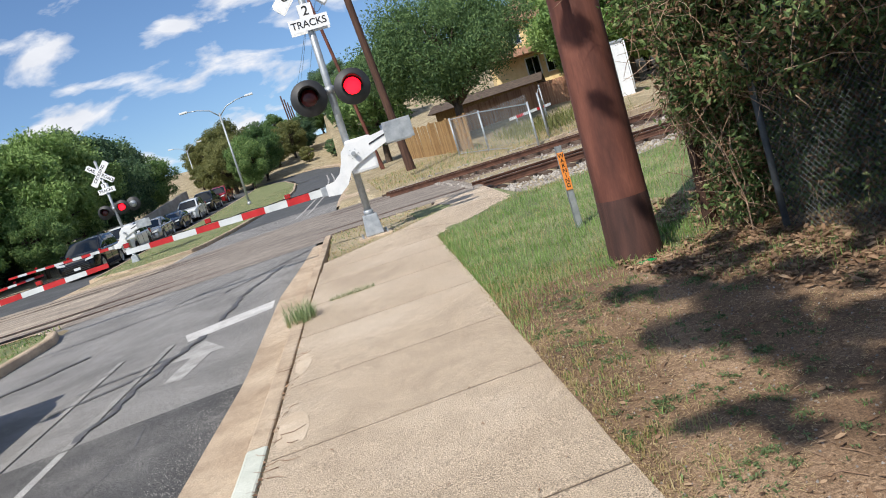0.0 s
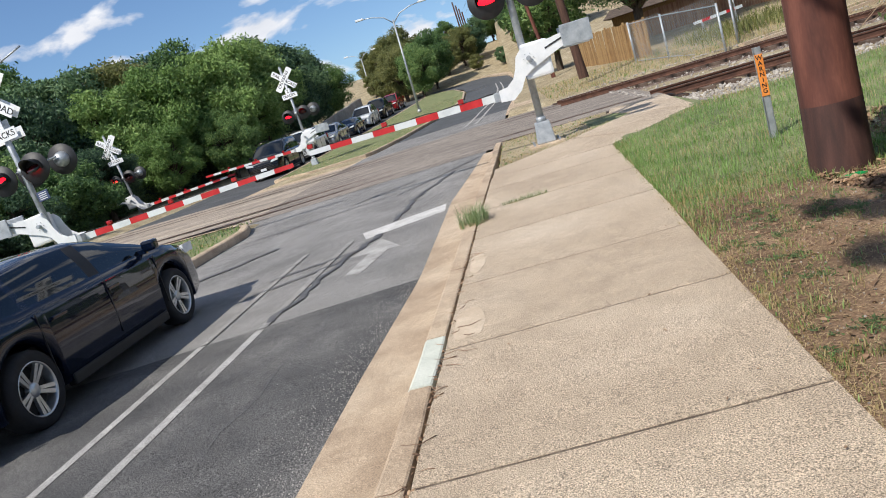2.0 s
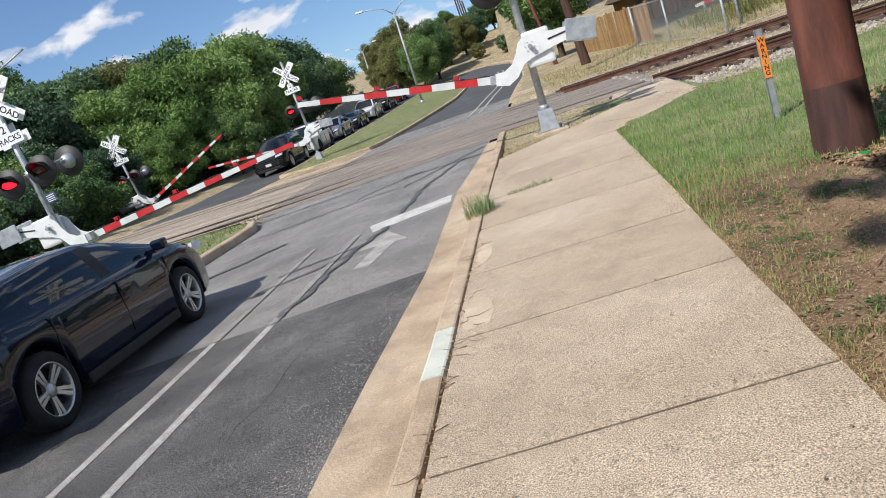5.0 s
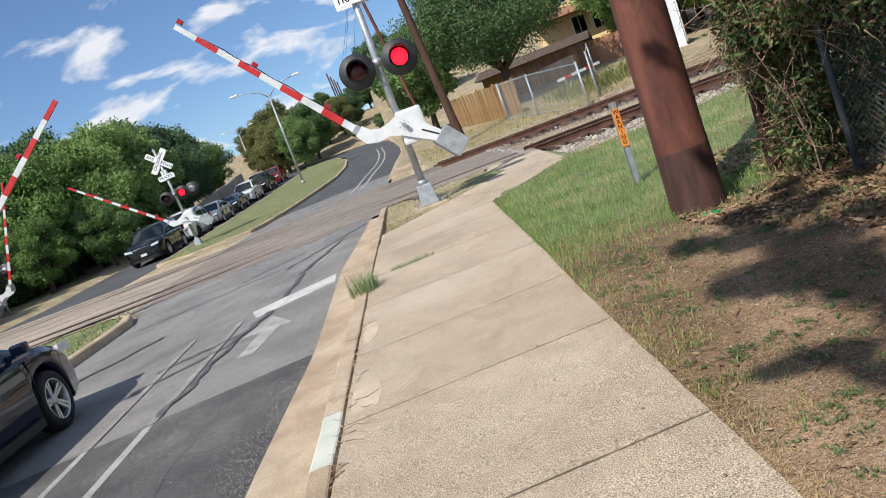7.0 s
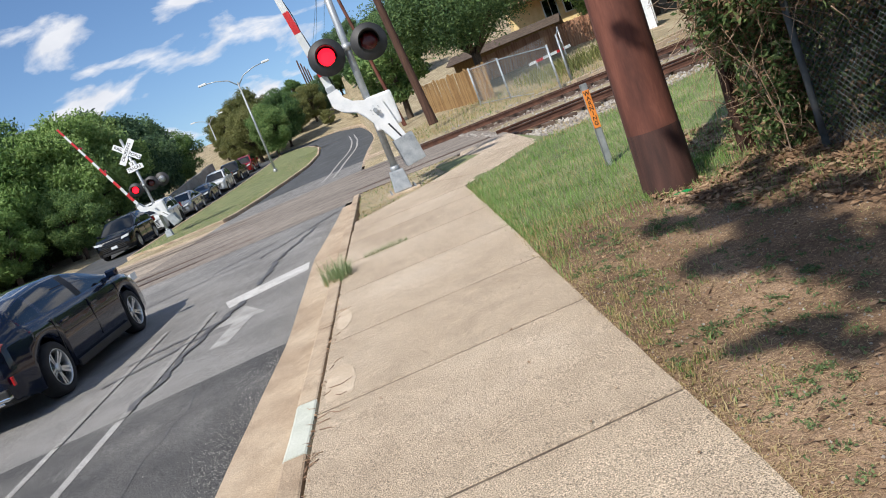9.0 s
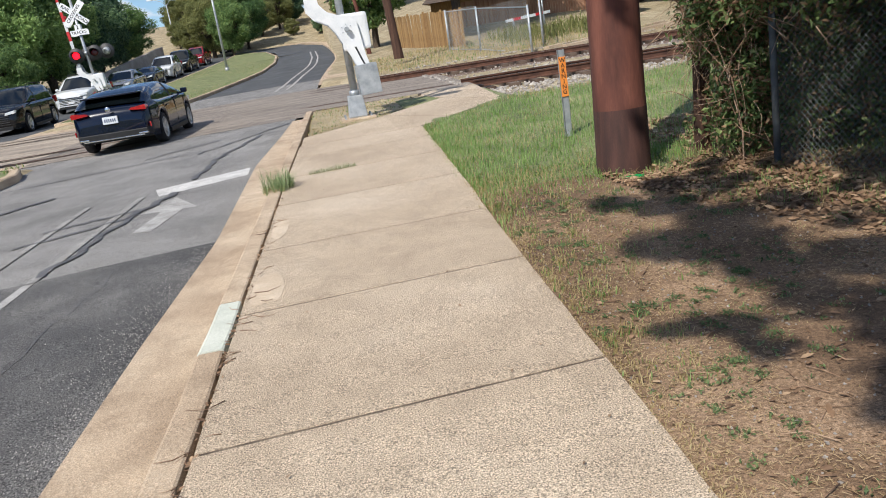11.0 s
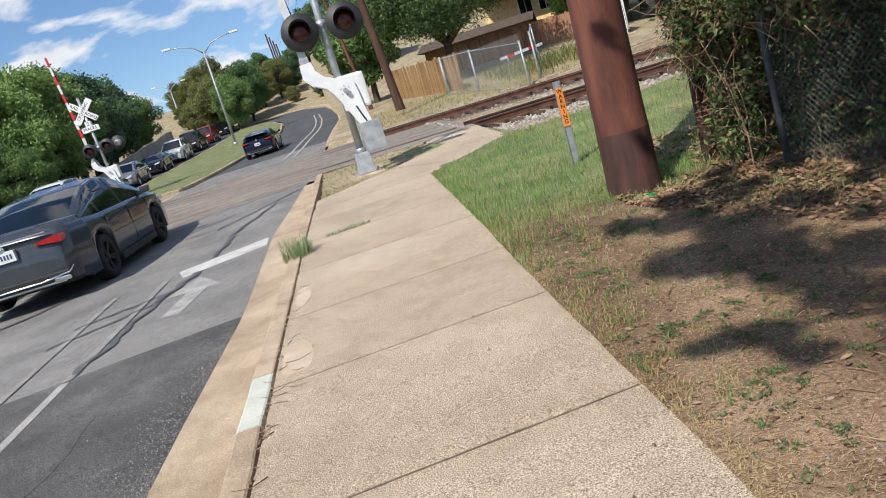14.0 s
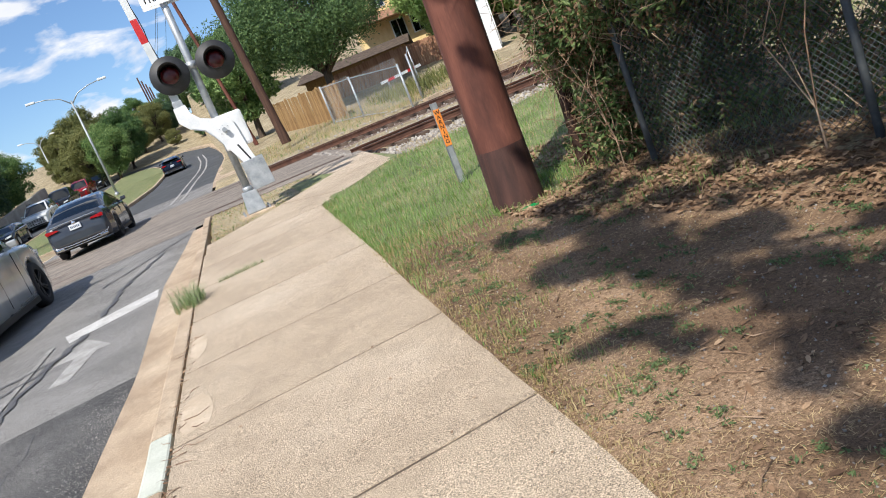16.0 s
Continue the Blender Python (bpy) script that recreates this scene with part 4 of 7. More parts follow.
def part_gate(root, stripes):
    bm = bmesh.new()
    rod(bm, (0, -0.3, 0), (0, 0.3, 0), 0.04, n=12)
    shaft = part("gate_shaft", bm, M_GALV, root, "pivot shaft that carries the gate arm")
    shaft.matrix_basis = pose(0.05, 0, 1.5)
    outline = [(-0.62, -0.58), (-0.40, -0.60), (-0.24, -0.48), (-0.12, -0.28), (0.02, -0.19), (0.2, -0.12), (0.45, -0.02), (0.72, 0.08), (0.80, 0.14), (0.80, 0.22), (0.72, 0.27), (0.40, 0.22), (0.08, 0.20), (-0.10, 0.18), (-0.20, 0.08), (-0.25, -0.10), (-0.33, -0.26), (-0.46, -0.36), (-0.62, -0.38)]
    for s in (-1, 1):
        bm = bmesh.new()
        extrude_xz(bm, outline, 0.20 * s - 0.008, 0.20 * s + 0.008)
        part("side_plate", bm, M_WHITE, shaft, "white S-shaped gate arm plate")
        bm = bmesh.new()
        extrude_xz(bm, [(0.30, 0.065), (0.66, 0.17), (0.66, 0.20), (0.30, 0.095)], 0.212 * s - 0.003, 0.212 * s + 0.003)
        part("slot", bm, M_BLACK, shaft)
        for k in range(7):
            a = k * math.pi / 3
            q, r = (0.0, 0.024) if k == 6 else (0.082, 0.0085)
            bm = bmesh.new()
            rod(bm, (q * math.cos(a), 0.205 * s, q * math.sin(a)), (q * math.cos(a), 0.223 * s, q * math.sin(a)), r, n=8)
            part("bolt", bm, M_GALV, shaft)
    for s in (-1, 1):
        bm = bmesh.new()
        box(bm, 0.60, 0.27 * s - 0.022, 0.0, 1.10, 0.27 * s + 0.022, 0.36, bevel=0.01)
        part("counterweight", bm, M_GALV, shaft, "grey slab counterweight")
    bm = bmesh.new()
    box(bm, -0.72, -0.19, -0.56, -0.42, 0.19, -0.40, bevel=0.01)
    part("arm_bracket", bm, M_GALV, shaft)
    bm = bmesh.new()
    n, x = stripes, -0.66
    for k in range(n):
        w = 0.40 if k else 0.28
        h0, h1 = 0.066 - 0.022 * k / n, 0.066 - 0.022 * (k + 1) / n
        for y0, y1 in ((-0.02, 0.02),):
            vs = [bm.verts.new(p) for p in ((x, y0, -0.48 - h0), (x, y0, -0.48 + h0), (x, y1, -0.48 + h0), (x, y1, -0.48 - h0), (x - w, y0, -0.48 - h1), (x - w, y0, -0.48 + h1), (x - w, y1, -0.48 + h1), (x - w, y1, -0.48 - h1))]
            for q in ((0, 1, 5, 4), (1, 2, 6, 5), (2, 3, 7, 6), (3, 0, 4, 7), (3, 2, 1, 0), (4, 5, 6, 7)):
                bm.faces.new([vs[i] for i in q]).material_index = k % 2
        x -= w
    bmesh.ops.remove_doubles(bm, verts=bm.verts, dist=1e-4)
    part("arm", bm, [M_ARMWHITE, M_ARMRED], shaft, "red and white striped gate arm")
    for lx in (-1.3, -2.7, -4.1):
        bm = bmesh.new()
        box(bm, lx - 0.05, -0.04, -0.41, lx + 0.05, 0.04, -0.33, bevel=0.012)
        part("arm_light", bm, M_TAIL, shaft)
    bm = bmesh.new()
    end = x + 0.5
    tube(bm, [(-0.62 + (end + 0.62) * k / 16, -0.012, -0.405 - 0.018 * k / 16 + 0.012 * math.sin(k * 1.9)) for k in range(17)], [0.009] * 17, 5)
    part("arm_cable", bm, M_TRIM, shaft, "dark cable to the arm lights")
    return shaft


crossing_signal(0.365, 13.12, 0.40, 0, "railroad crossing signal with crossbuck and gate on the near kerb", 0, False, rise=0.4)
crossing_signal(-9.6, 14.3, 0.06, 180, "railroad crossing signal with crossbuck and gate on the near median", 5.5, True, True, 12, 0.0)
crossing_signal(-9.56, 34.7, 0.70, 0, "railroad crossing signal with crossbuck and gate on the far median", -3.0, True, False, 12)
crossing_signal(-18.7, 34.9, 0.17, 180, "railroad crossing signal with crossbuck and gate beside the woods", 7.0, True, False, 12)

# ---- poles and posts ----


def utility_pole(base, top, r0, r1, material, label, dark_foot=False):
    root = thing("utility_pole", label, "utility pole", pose(*base), "utility poles")
    bm = bmesh.new()
    d = Vector(top) - Vector(base)
    pts = [d * (u / 14) for u in (0, 0.2, 0.45, 0.7, 0.85, 1.0, 1.6, 2.4, 3.2, 4, 5, 6, 8, 11, 14)]
    n = 18
    rings = []
    for i, p in enumerate(pts):
        r = r0 + (r1 - r0) * i / 14
        rings.append([bm.verts.new(p + Vector((math.cos(a), math.sin(a), 0)) * r * (1 + 0.03 * noise.noise((math.cos(a) * 2, math.sin(a) * 2, i * 0.25)))) for a in [2 * math.pi * k / n for k in range(n)]])
    # On request, faces below 0.66 m take the darker second material.
    for a, b in zip(rings, rings[1:]):
        for k in range(n):
            f = bm.faces.new([a[k], a[(k + 1) % n], b[(k + 1) % n], b[k]])
            f.smooth, f.material_index = True, int(dark_foot and b is not rings[-1] and max(v.co.z for v in f.verts) < 0.66)
    bm.faces.new(rings[-1])
    part("shaft", bm, [material, M_POLEFOOT], root)
    return root


big = utility_pole((2.06, 5.56, 0.18), (2.36, 5.9, 9.5), 0.215, 0.17, M_POLE, "thick reddish-brown creosoted timber pole rising from the lawn", True)
bm = bmesh.new()
box(bm, -0.03, -0.20, 1.95, 0.03, -0.17, 2.6, bevel=0.004)
part("cable_guard", bm, M_FENCEWOOD, big, "pale timber cable guard").matrix_basis = pose(-0.12, 0.02, 0.15)
utility_pole((3.39, 33.9, 1.15), (2.6, 34.0, 13.5), 0.225, 0.15, M_POLE2, "dark weathered timber utility pole beyond the tracks")
utility_pole((3.0, 47.0, 1.6), (1.7, 47.5, 13.0), 0.14, 0.10, M_POLE, "slim reddish timber utility pole by the far road")
for k in range(4):
    utility_pole((-4.05 + 0.32 * k, 125 + 2 * k, 6.0), (-4.5 + 0.32 * k, 125 + 2 * k, 17.9 - 0.4 * k), 0.15, 0.12, M_POLE2, "distant brown timber utility pole")


def wires():
    bm = bmesh.new()
    for a, b in (((2.6, 34.0, 13.2), (-3, 128, 16)), ((2.7, 34.0, 12.6), (-2.4, 134, 15)), ((1.7, 47.5, 12.8), (-4.2, 125, 15.5)), ((2.6, 34.0, 12.0), (1.7, 47.5, 12.2)), ((2.6, 34.0, 13.0), (6, -20, 13.0)), ((2.6, 34.0, 12.6), (6.4, -20, 12.4))):
        a, b = Vector(a), Vector(b)
        pts = [a.lerp(b, i / 12) - Vector((0, 0, 1.2 * 4 * (i / 12) * (1 - i / 12))) for i in range(13)]
        tube(bm, pts, [0.014] * 13, 4)
    tagged(part("overhead_wires", bm, M_TRIM), "thin dark overhead wires between the poles", "wires", kind="stuff")


wires()


def warning_post():
    root = thing("warning_post", "grey steel post with an orange buried-cable warning marker", "marker post", pose(2.28, 7.53, 0.29, 0, 0, -4))
    bm = bmesh.new()
    extrude_xz(bm, [(-0.035, -0.1), (0.035, -0.1), (0.035, 0.90), (-0.035, 0.90)], -0.006, 0.006)
    box(bm, -0.035, -0.006, -0.1, -0.025, 0.03, 0.9)
    box(bm, 0.025, -0.006, -0.1, 0.035, 0.03, 0.9)
    part("post", bm, M_GALV, root)
    bm = bmesh.new()
    box(bm, -0.036, -0.016, 0.43, 0.036, -0.009, 0.83, bevel=0.002)
    s = part("marker", bm, M_ORANGE, root, "orange plastic marker plate")
    for i, c in enumerate("WARNING"):
        lettering(c, 0.06, pose(0, -0.0175, 0.795 - 0.053 * i, 90, 0, 0), M_SIGNBLACK, s)


warning_post()


def street_lamp(x, y, z, h, arm, label):
    root = thing("street_lamp", label, "street lamp", pose(x, y, z), "street lamps")
    bm = bmesh.new()
    rod(bm, (0, 0, -0.3), (0, 0, h), 0.10, 0.06, 10)
    rod(bm, (0, 0, 0), (0, 0, 0.3), 0.16, n=10)
    part("pole", bm, M_GALV, root)
    for s in (-1, 1):
        bm = bmesh.new()
        tube(bm, [(0, 0, h - 0.25), (s * arm * 0.25, 0, h + 0.35), (s * arm * 0.6, 0, h + 0.62), (s * arm, 0, h + 0.72)], [0.05, 0.045, 0.04, 0.035], 6)
        a = part("arm", bm, M_GALV, root)
        bm = bmesh.new()
        box(bm, s * arm - 0.32, -0.12, h + 0.64, s * arm + 0.32, 0.12, h + 0.80, bevel=0.05)
        part("lamp_head", bm, M_WHITE, a)


street_lamp(-6.95, 59.5, 1.95, 7.4, 2.55, "tall grey twin-arm street lamp on the grass median")
street_lamp(-18.3, 107, 5.0, 7.0, 2.0, "distant grey twin-arm street lamp")
street_lamp(-13.5, 128, 6.2, 7.2, 2.0, "distant grey twin-arm street lamp")

# ---- trees ----


def leaf_cloud(centres, radii, count, size, seed, squash=0.8, hollow=0.55):
    """Small folded leaves or leaf sprays spread over clumps."""
    rs = np.random.RandomState(seed)
    n = len(centres)
    pick = rs.choice(n, count, p=np.array(radii) ** 2 / np.sum(np.array(radii) ** 2))
    d = rs.normal(size=(count, 3))
    d /= np.linalg.norm(d, axis=1)[:, None]
    r = (hollow + (1 - hollow) * rs.rand(count) ** 0.6) * np.array(radii)[pick]
    r *= 1 + 0.18 * rs.normal(size=count).clip(-2, 2)
    p = np.array(centres)[pick] + d * r[:, None] * np.array([1, 1, squash])
    a = rs.normal(size=(count, 3)) + np.array([0, 0, 0.2])
    a /= np.linalg.norm(a, axis=1)[:, None]
    b = np.cross(a, d + rs.normal(size=(count, 3)) * 0.6)
    b /= np.linalg.norm(b, axis=1)[:, None] + 1e-9
    s = size * (0.6 + 0.8 * rs.rand(count))[:, None]
    c = np.cross(a, b) * s * 0.22
    V = np.empty((count, 4, 3))
    V[:, 0], V[:, 1], V[:, 2], V[:, 3] = p - a * s, p + b * s * 0.45 + c, p + a * s, p - b * s * 0.45 + c
    F = np.arange(count * 4).reshape(count, 4)
    F = np.concatenate([F[:, [0, 1, 2]], F[:, [0, 2, 3]]])
    return V.reshape(-1, 3), F.tolist()


def tree(name, label, m, h, trunk_h, rx, rz, leaves, size, material, seed, clumps=34, group="", lean=(0, 0), category="tree", r0=None):
    root = thing(name, label, category, m, group)
    rs = random.Random(seed)
    bm = bmesh.new()
    r0 = r0 or 0.035 * h
    top = Vector((lean[0], lean[1], h * 0.75))
    pts = [top * (i / 6) + Vector((rs.uniform(-1, 1), rs.uniform(-1, 1), 0)) * 0.02 * h * (i > 0) for i in range(7)]
    tube(bm, [pts[0] - Vector((0, 0, 0.4))] + pts, [r0 * 1.3] + [r0 * (1.15 - 0.14 * i) for i in range(7)], 8)
    cs, cr = [], []
    for k in range(clumps):
        u, a = rs.random(), rs.random() * 6.283
        zz = -1 + 2 * (k + 0.5) / clumps
        rr = math.sqrt(max(0.0, 1 - zz * zz)) * (0.35 + 0.62 * rs.random() ** 0.5)
        c = Vector((lean[0] + rx * rr * math.cos(a), lean[1] + rx * rr * math.sin(a), h - rz + rz * zz * rs.uniform(0.62, 0.92)))
        c.z = max(c.z, trunk_h)
        cs.append(tuple(c))
        cr.append(rx * rs.uniform(0.15, 0.36))
        if k % 2 == 0:
            s = pts[rs.randint(2, 5)]
            mid = s.lerp(c, 0.55) + Vector((rs.uniform(-.1, .1), rs.uniform(-.1, .1), 0.06)) * rx
            tube(bm, [s, mid, c], [r0 * 0.38, r0 * 0.22, r0 * 0.06], 5)
    part("trunk", bm, M_BARK, root, "grey-brown trunk and limbs")
    V, F = leaf_cloud(cs, cr, leaves, size, seed)
    quads("crown", V, F, material, root)
    return root


def woods():
    kinds = []
    far = pose(0, -400, -60)
    specs = [(M_LEAF_D, "dark green oak with a dense ragged crown"), (M_LEAF_M, "mid-green tree with a full uneven crown"), (M_LEAF_L, "light green tree with loose sunlit foliage"), (M_LEAF_O, "olive green tree with thinning foliage")]
    rs = random.Random(11)
    rows = []
    # azimuth, distance, height, kind
    for az, d, h, k in ((-47, 46, 10, 0), (-43.5, 44, 8.6, 0), (-41, 48, 8.0, 1), (-38.5, 45, 7.6, 0), (-36, 50, 8.8, 0), (-33.5, 46, 8.0, 0), (-31, 52, 9.6, 0), (-29, 47, 7.4, 2), (-27, 54, 9.4, 3), (-25, 49, 8.2, 2),
                        (-23.4, 52, 9.2, 1), (-21.6, 50, 8.4, 2), (-20, 55, 9.2, 2), (-18, 58, 9.0, 1), (-17.2, 64, 9.4, 0), (-16.2, 70, 9.4, 0), (-14.9, 78, 8.8, 0), (-13.2, 92, 7.6, 1), (-9.2, 114, 5.4, 3), (-8.4, 110, 6.2, 3),
                        (-45, 58, 11, 0), (-39, 60, 11, 0), (-34, 62, 11.4, 1), (-26, 64, 11, 0), (-19, 72, 11, 0), (-15.6, 86, 10.0, 0), (-51, 44, 9, 1), (-55, 46, 10, 0), (-60, 44, 9, 1), (-30, 41, 4.2, 0), (-35, 39, 4.0, 1), (-40, 37, 4.0, 0), (-25.4, 44, 4.2, 2), (-21, 47, 4.4, 1)):
        rows.append((az, d, h, k, "trees of the wood beside the road"))
    for az, d, h, k in ((-9.4, 104, 3.4, 3), (-8.4, 98, 4.6, 3), (-7.2, 92, 7.0, 3), (-5.9, 88, 6.6, 1), (-4.8, 96, 7.4, 1), (-6.6, 110, 7.8, 3), (-7.4, 118, 6.5, 3), (-3.7, 104, 5.4, 3), (-2.4, 122, 4.2, 3), (1.2, 118, 8.0, 0), (2.4, 112, 8.0, 0), (3.6, 96, 8.0, 1), (-1.0, 126, 5.0, 0), (-2.3, 108, 5.5, 3), (-1.2, 112, 4.6, 0), (-1.5, 101, 2.2, 3), (0.6, 99, 2.6, 0), (2.0, 94, 2.4, 3), (1.4, 105, 3.2, 1), (0.2, 130, 6.5, 1), (-3.2, 128, 5.5, 1), (4.9, 88, 9.0, 1)):
        rows.append((az, d, h, k, "trees along the far bend"))
    for az, d, h, k in ((23.5, 52, 9.5, 2), (26, 50, 10.5, 2), (28.5, 48, 9.5, 1), (31, 50, 10, 2), (33.5, 46, 9, 1), (36.5, 44, 9, 0), (24.8, 60, 11, 1), (20.4, 60, 9.5, 2), (22.4, 56, 10, 2), (21.8, 66, 8, 1), (40, 40, 9, 1), (45, 38, 9, 0)):
        rows.append((az, d, h, k, "trees behind the railway"))
    made = {}
    for i, (az, d, h, k, group) in enumerate(rows):
        x, y = d * math.sin(radians(az)), d * math.cos(radians(az))
        z = land_z(x, y) - 0.1
        m = pose(x, y, z, 0, 0, rs.uniform(0, 360))
        v = (k, i % 2)
        s = h / 9.0
        if v not in made:
            made[v] = tree("tree", specs[k][1], m, 9.0, 2.0, 3.5, 4.1, 32000, 0.125, specs[k][0], 40 + i, 66, group)
            made[v].scale = (s, s, s)
        else:
            t = copy_thing(made[v], m)
            t.scale = (s * rs.uniform(0.9, 1.15), s * rs.uniform(0.9, 1.15), s)
            tagged(t, specs[k][1], "tree", group)


woods()


def understorey():
    """Shrubs and brush that close the foot of the wood."""
    rs = random.Random(17)
    made = {}
    spots = [(-18.6 - rs.uniform(0.6, 2.4), y + rs.uniform(-.8, .8), rs.uniform(0.75, 1.25)) for y in range(6, 34, 2)] + [(-20.6 - rs.uniform(0.2, 2.6), y + rs.uniform(-.8, .8), rs.uniform(0.8, 1.5)) for y in range(36, 60, 2)]
    spots += [(-24 - rs.uniform(0, 4), y + rs.uniform(-1, 1), rs.uniform(1.3, 1.9)) for y in range(6, 60, 3)]
    for i, (x, y, k) in enumerate(spots):
        mt, label = ((M_LEAF_D, "dark green shrub at the foot of the wood"), (M_LEAF_M, "leafy green shrub at the foot of the wood"), (M_LEAF_O, "olive half-dry shrub at the foot of the wood"))[(0, 1, 0, 2, 0, 1)[i % 6]]
        m = pose(x, y, land_z(x, y) - 0.15, 0, 0, rs.uniform(0, 360))
        if mt not in made:
            made[mt] = tree("shrub", label, m, 3.0, 0.35, 1.8, 1.5, 15000, 0.075, mt, 70 + i, 40, "shrubs at the foot of the wood", category="shrub", r0=0.05)
            made[mt].scale = (k, k, k)
        else:
            t = copy_thing(made[mt], m)
            t.scale = (k * rs.uniform(0.9, 1.2), k * rs.uniform(0.9, 1.2), k)
            tagged(t, label, "shrub", "shrubs at the foot of the wood")


understorey()
tree("tree", "broad dark green live oak with a rounded crown beyond the tracks", pose(8.3, 45.5, land_z(8.3, 45.5) - 0.1), 8.9, 2.9, 5.3, 2.8, 80000, 0.085, M_LEAF_OAK, 91, 90, "trees behind the railway")
tree("tree", "small sunlit tree leaning over the far fence", pose(3.9, 52, land_z(3.9, 52) - 0.1), 6.5, 2.0, 2.8, 2.6, 9000, 0.15, M_LEAF_M, 92, 34, "trees behind the railway")


def shade_tree(label, foot, crown_z, patches, fill, seed, r0):
    """An unseen tree added for its shade, with a spreading, gappy crown; patches are the shadows of its sprays on the
    bank (x, y, radius).
    """
    root = thing("tree", label, "tree", pose(foot[0], foot[1], land_z(*foot) - 0.1), "trees by the path")
    rs = random.Random(seed)
    k = 1 / -SUN_WAY.z
    cs, cr = [], []
    for x, y, r in patches + fill:
        h = crown_z + rs.uniform(-0.5, 0.7)
        c = Vector((x, y, 0.3)) - SUN_WAY * ((h - 0.3) * k)
        cs.append(c - Vector((foot[0], foot[1], land_z(*foot) - 0.1)))
        cr.append(r)
    bm = bmesh.new()
    mean = sum(cs, Vector()) / len(cs)
    fork = Vector((0.12 * mean.x, 0.12 * mean.y, crown_z * 0.55))
    tube(bm, [Vector((0, 0, -0.3)), Vector((0.03, 0, 0.3)), fork * 0.5, fork], [r0 * 1.35, r0 * 1.05, r0 * 0.9, r0 * 0.8], 10)
    hubs = []
    for i in range(6):
        t = cs[(i * 7) % len(cs)].lerp(mean, 0.45) - Vector((0, 0, 0.3))
        tube(bm, [fork - Vector((0, 0, 0.1)), fork.lerp(t, 0.5) + Vector((rs.uniform(-.2, .2), rs.uniform(-.2, .2), 0.25)), t], [r0 * 0.5, r0 * 0.3, r0 * 0.13], 7)
        hubs.append(t)
    for c in cs:
        t = min(hubs, key=lambda q: (q - c).length)
        tube(bm, [t, t.lerp(c, 0.5) + Vector((0, 0, 0.1)), c], [r0 * 0.10, r0 * 0.06, 0.006], 5)
    part("trunk", bm, M_BARK, root, "grey-brown trunk and spreading limbs")
    V, F = leaf_cloud([tuple(c) for c in cs], cr, int(1900 * sum(r * r for r in cr) ** 0.5 * len(cr) ** 0.5), 0.05, seed, 0.7, 0.1)
    quads("crown", V, F, M_LEAF_D, root)


# Unseen trees added for their shade; sprays are set back along the sun from these shadows.
BANK_SHADE = [(1.45, 3.55, 0.24), (1.72, 3.4, 0.30), (1.68, 3.0, 0.22), (1.64, 2.62, 0.18), (1.85, 2.35, 0.24), (1.62, 2.2, 0.12), (1.72, 1.98, 0.2), (0.95, 2.56, 0.07), (1.06, 2.54, 0.09), (1.2, 2.47, 0.12), (1.2, 2.24, 0.09),
              (1.42, 1.82, 0.15), (1.27, 1.68, 0.11), (1.15, 1.36, 0.12), (1.38, 1.2, 0.12), (1.55, 4.55, 0.17), (1.8, 4.3, 0.24), (1.95, 3.85, 0.26), (2.05, 2.9, 0.24), (2.1, 1.95, 0.2), (2.05, 4.75, 0.2)]
mixed = random.Random(96)
shade_tree("added tree out of view whose gappy crown shades the dirt bank", (4.4, -3.4), 5.4, BANK_SHADE, [(mixed.uniform(2.1, 2.9), mixed.uniform(1.4, 5.2), mixed.uniform(0.08, 0.18)) for _ in range(16)], 93, 0.15)
shade_tree("added tree out of view whose crown shades the hedge", (5.6, 0.2), 5.9, [(2.35, 5.6, 0.08), (2.75, 6.3, 0.09), (3.05, 6.75, 0.14)], [(2.9 + 2.2 * mixed.random(), mixed.uniform(0.8, 5.3), mixed.uniform(0.2, 0.36)) for _ in range(34)] + [(mixed.uniform(3.7, 5.3), mixed.uniform(4.6, 7.2), mixed.uniform(0.22, 0.38)) for _ in range(16)], 94, 0.18)

# ---- the overgrown fence ----
FENCE = [(2.86, 4.75), (3.28, 3.2), (3.75, 1.4), (4.2, -0.5)]
HEDGE = [(2.76, 5.55), (2.80, 5.2)] + FENCE


def fence_at(u):
    f = u * (len(HEDGE) - 1)
    i = min(int(f), len(HEDGE) - 2)
    w = f - i
    return Vector(HEDGE[i]).lerp(Vector(HEDGE[i + 1]), w)


def chain_link(root, a, b, z0, z1, pitch=0.07, r=0.0022, mt=None):
    """Diamond mesh of thin wires between two posts."""
    bm = bmesh.new()
    A, B = Vector((*a, 0)), Vector((*b, 0))
    L = (B - A).length
    H = z1 - z0
    n = int((L + H) / pitch)
    for s in (1, -1):
        for i in range(n):
            u0 = i * pitch - (H if s > 0 else 0)
            u1 = u0 + s * H if s > 0 else u0 - H
            t0, t1 = (0.0, 1.0)
            du = u1 - u0
            lo, hi = max(0.0, min((0 - u0) / du, (L - u0) / du)), min(1.0, max((0 - u0) / du, (L - u0) / du))
            if hi - lo < 0.02:
                continue
            p = [A + (B - A) * ((u0 + du * t) / L) + Vector((0, 0, z0 + H * t)) for t in (lo, hi)]
            rod(bm, p[0], p[1], r, n=3, cap=False)
    return part("mesh", bm, mt or M_CHAIN, root)


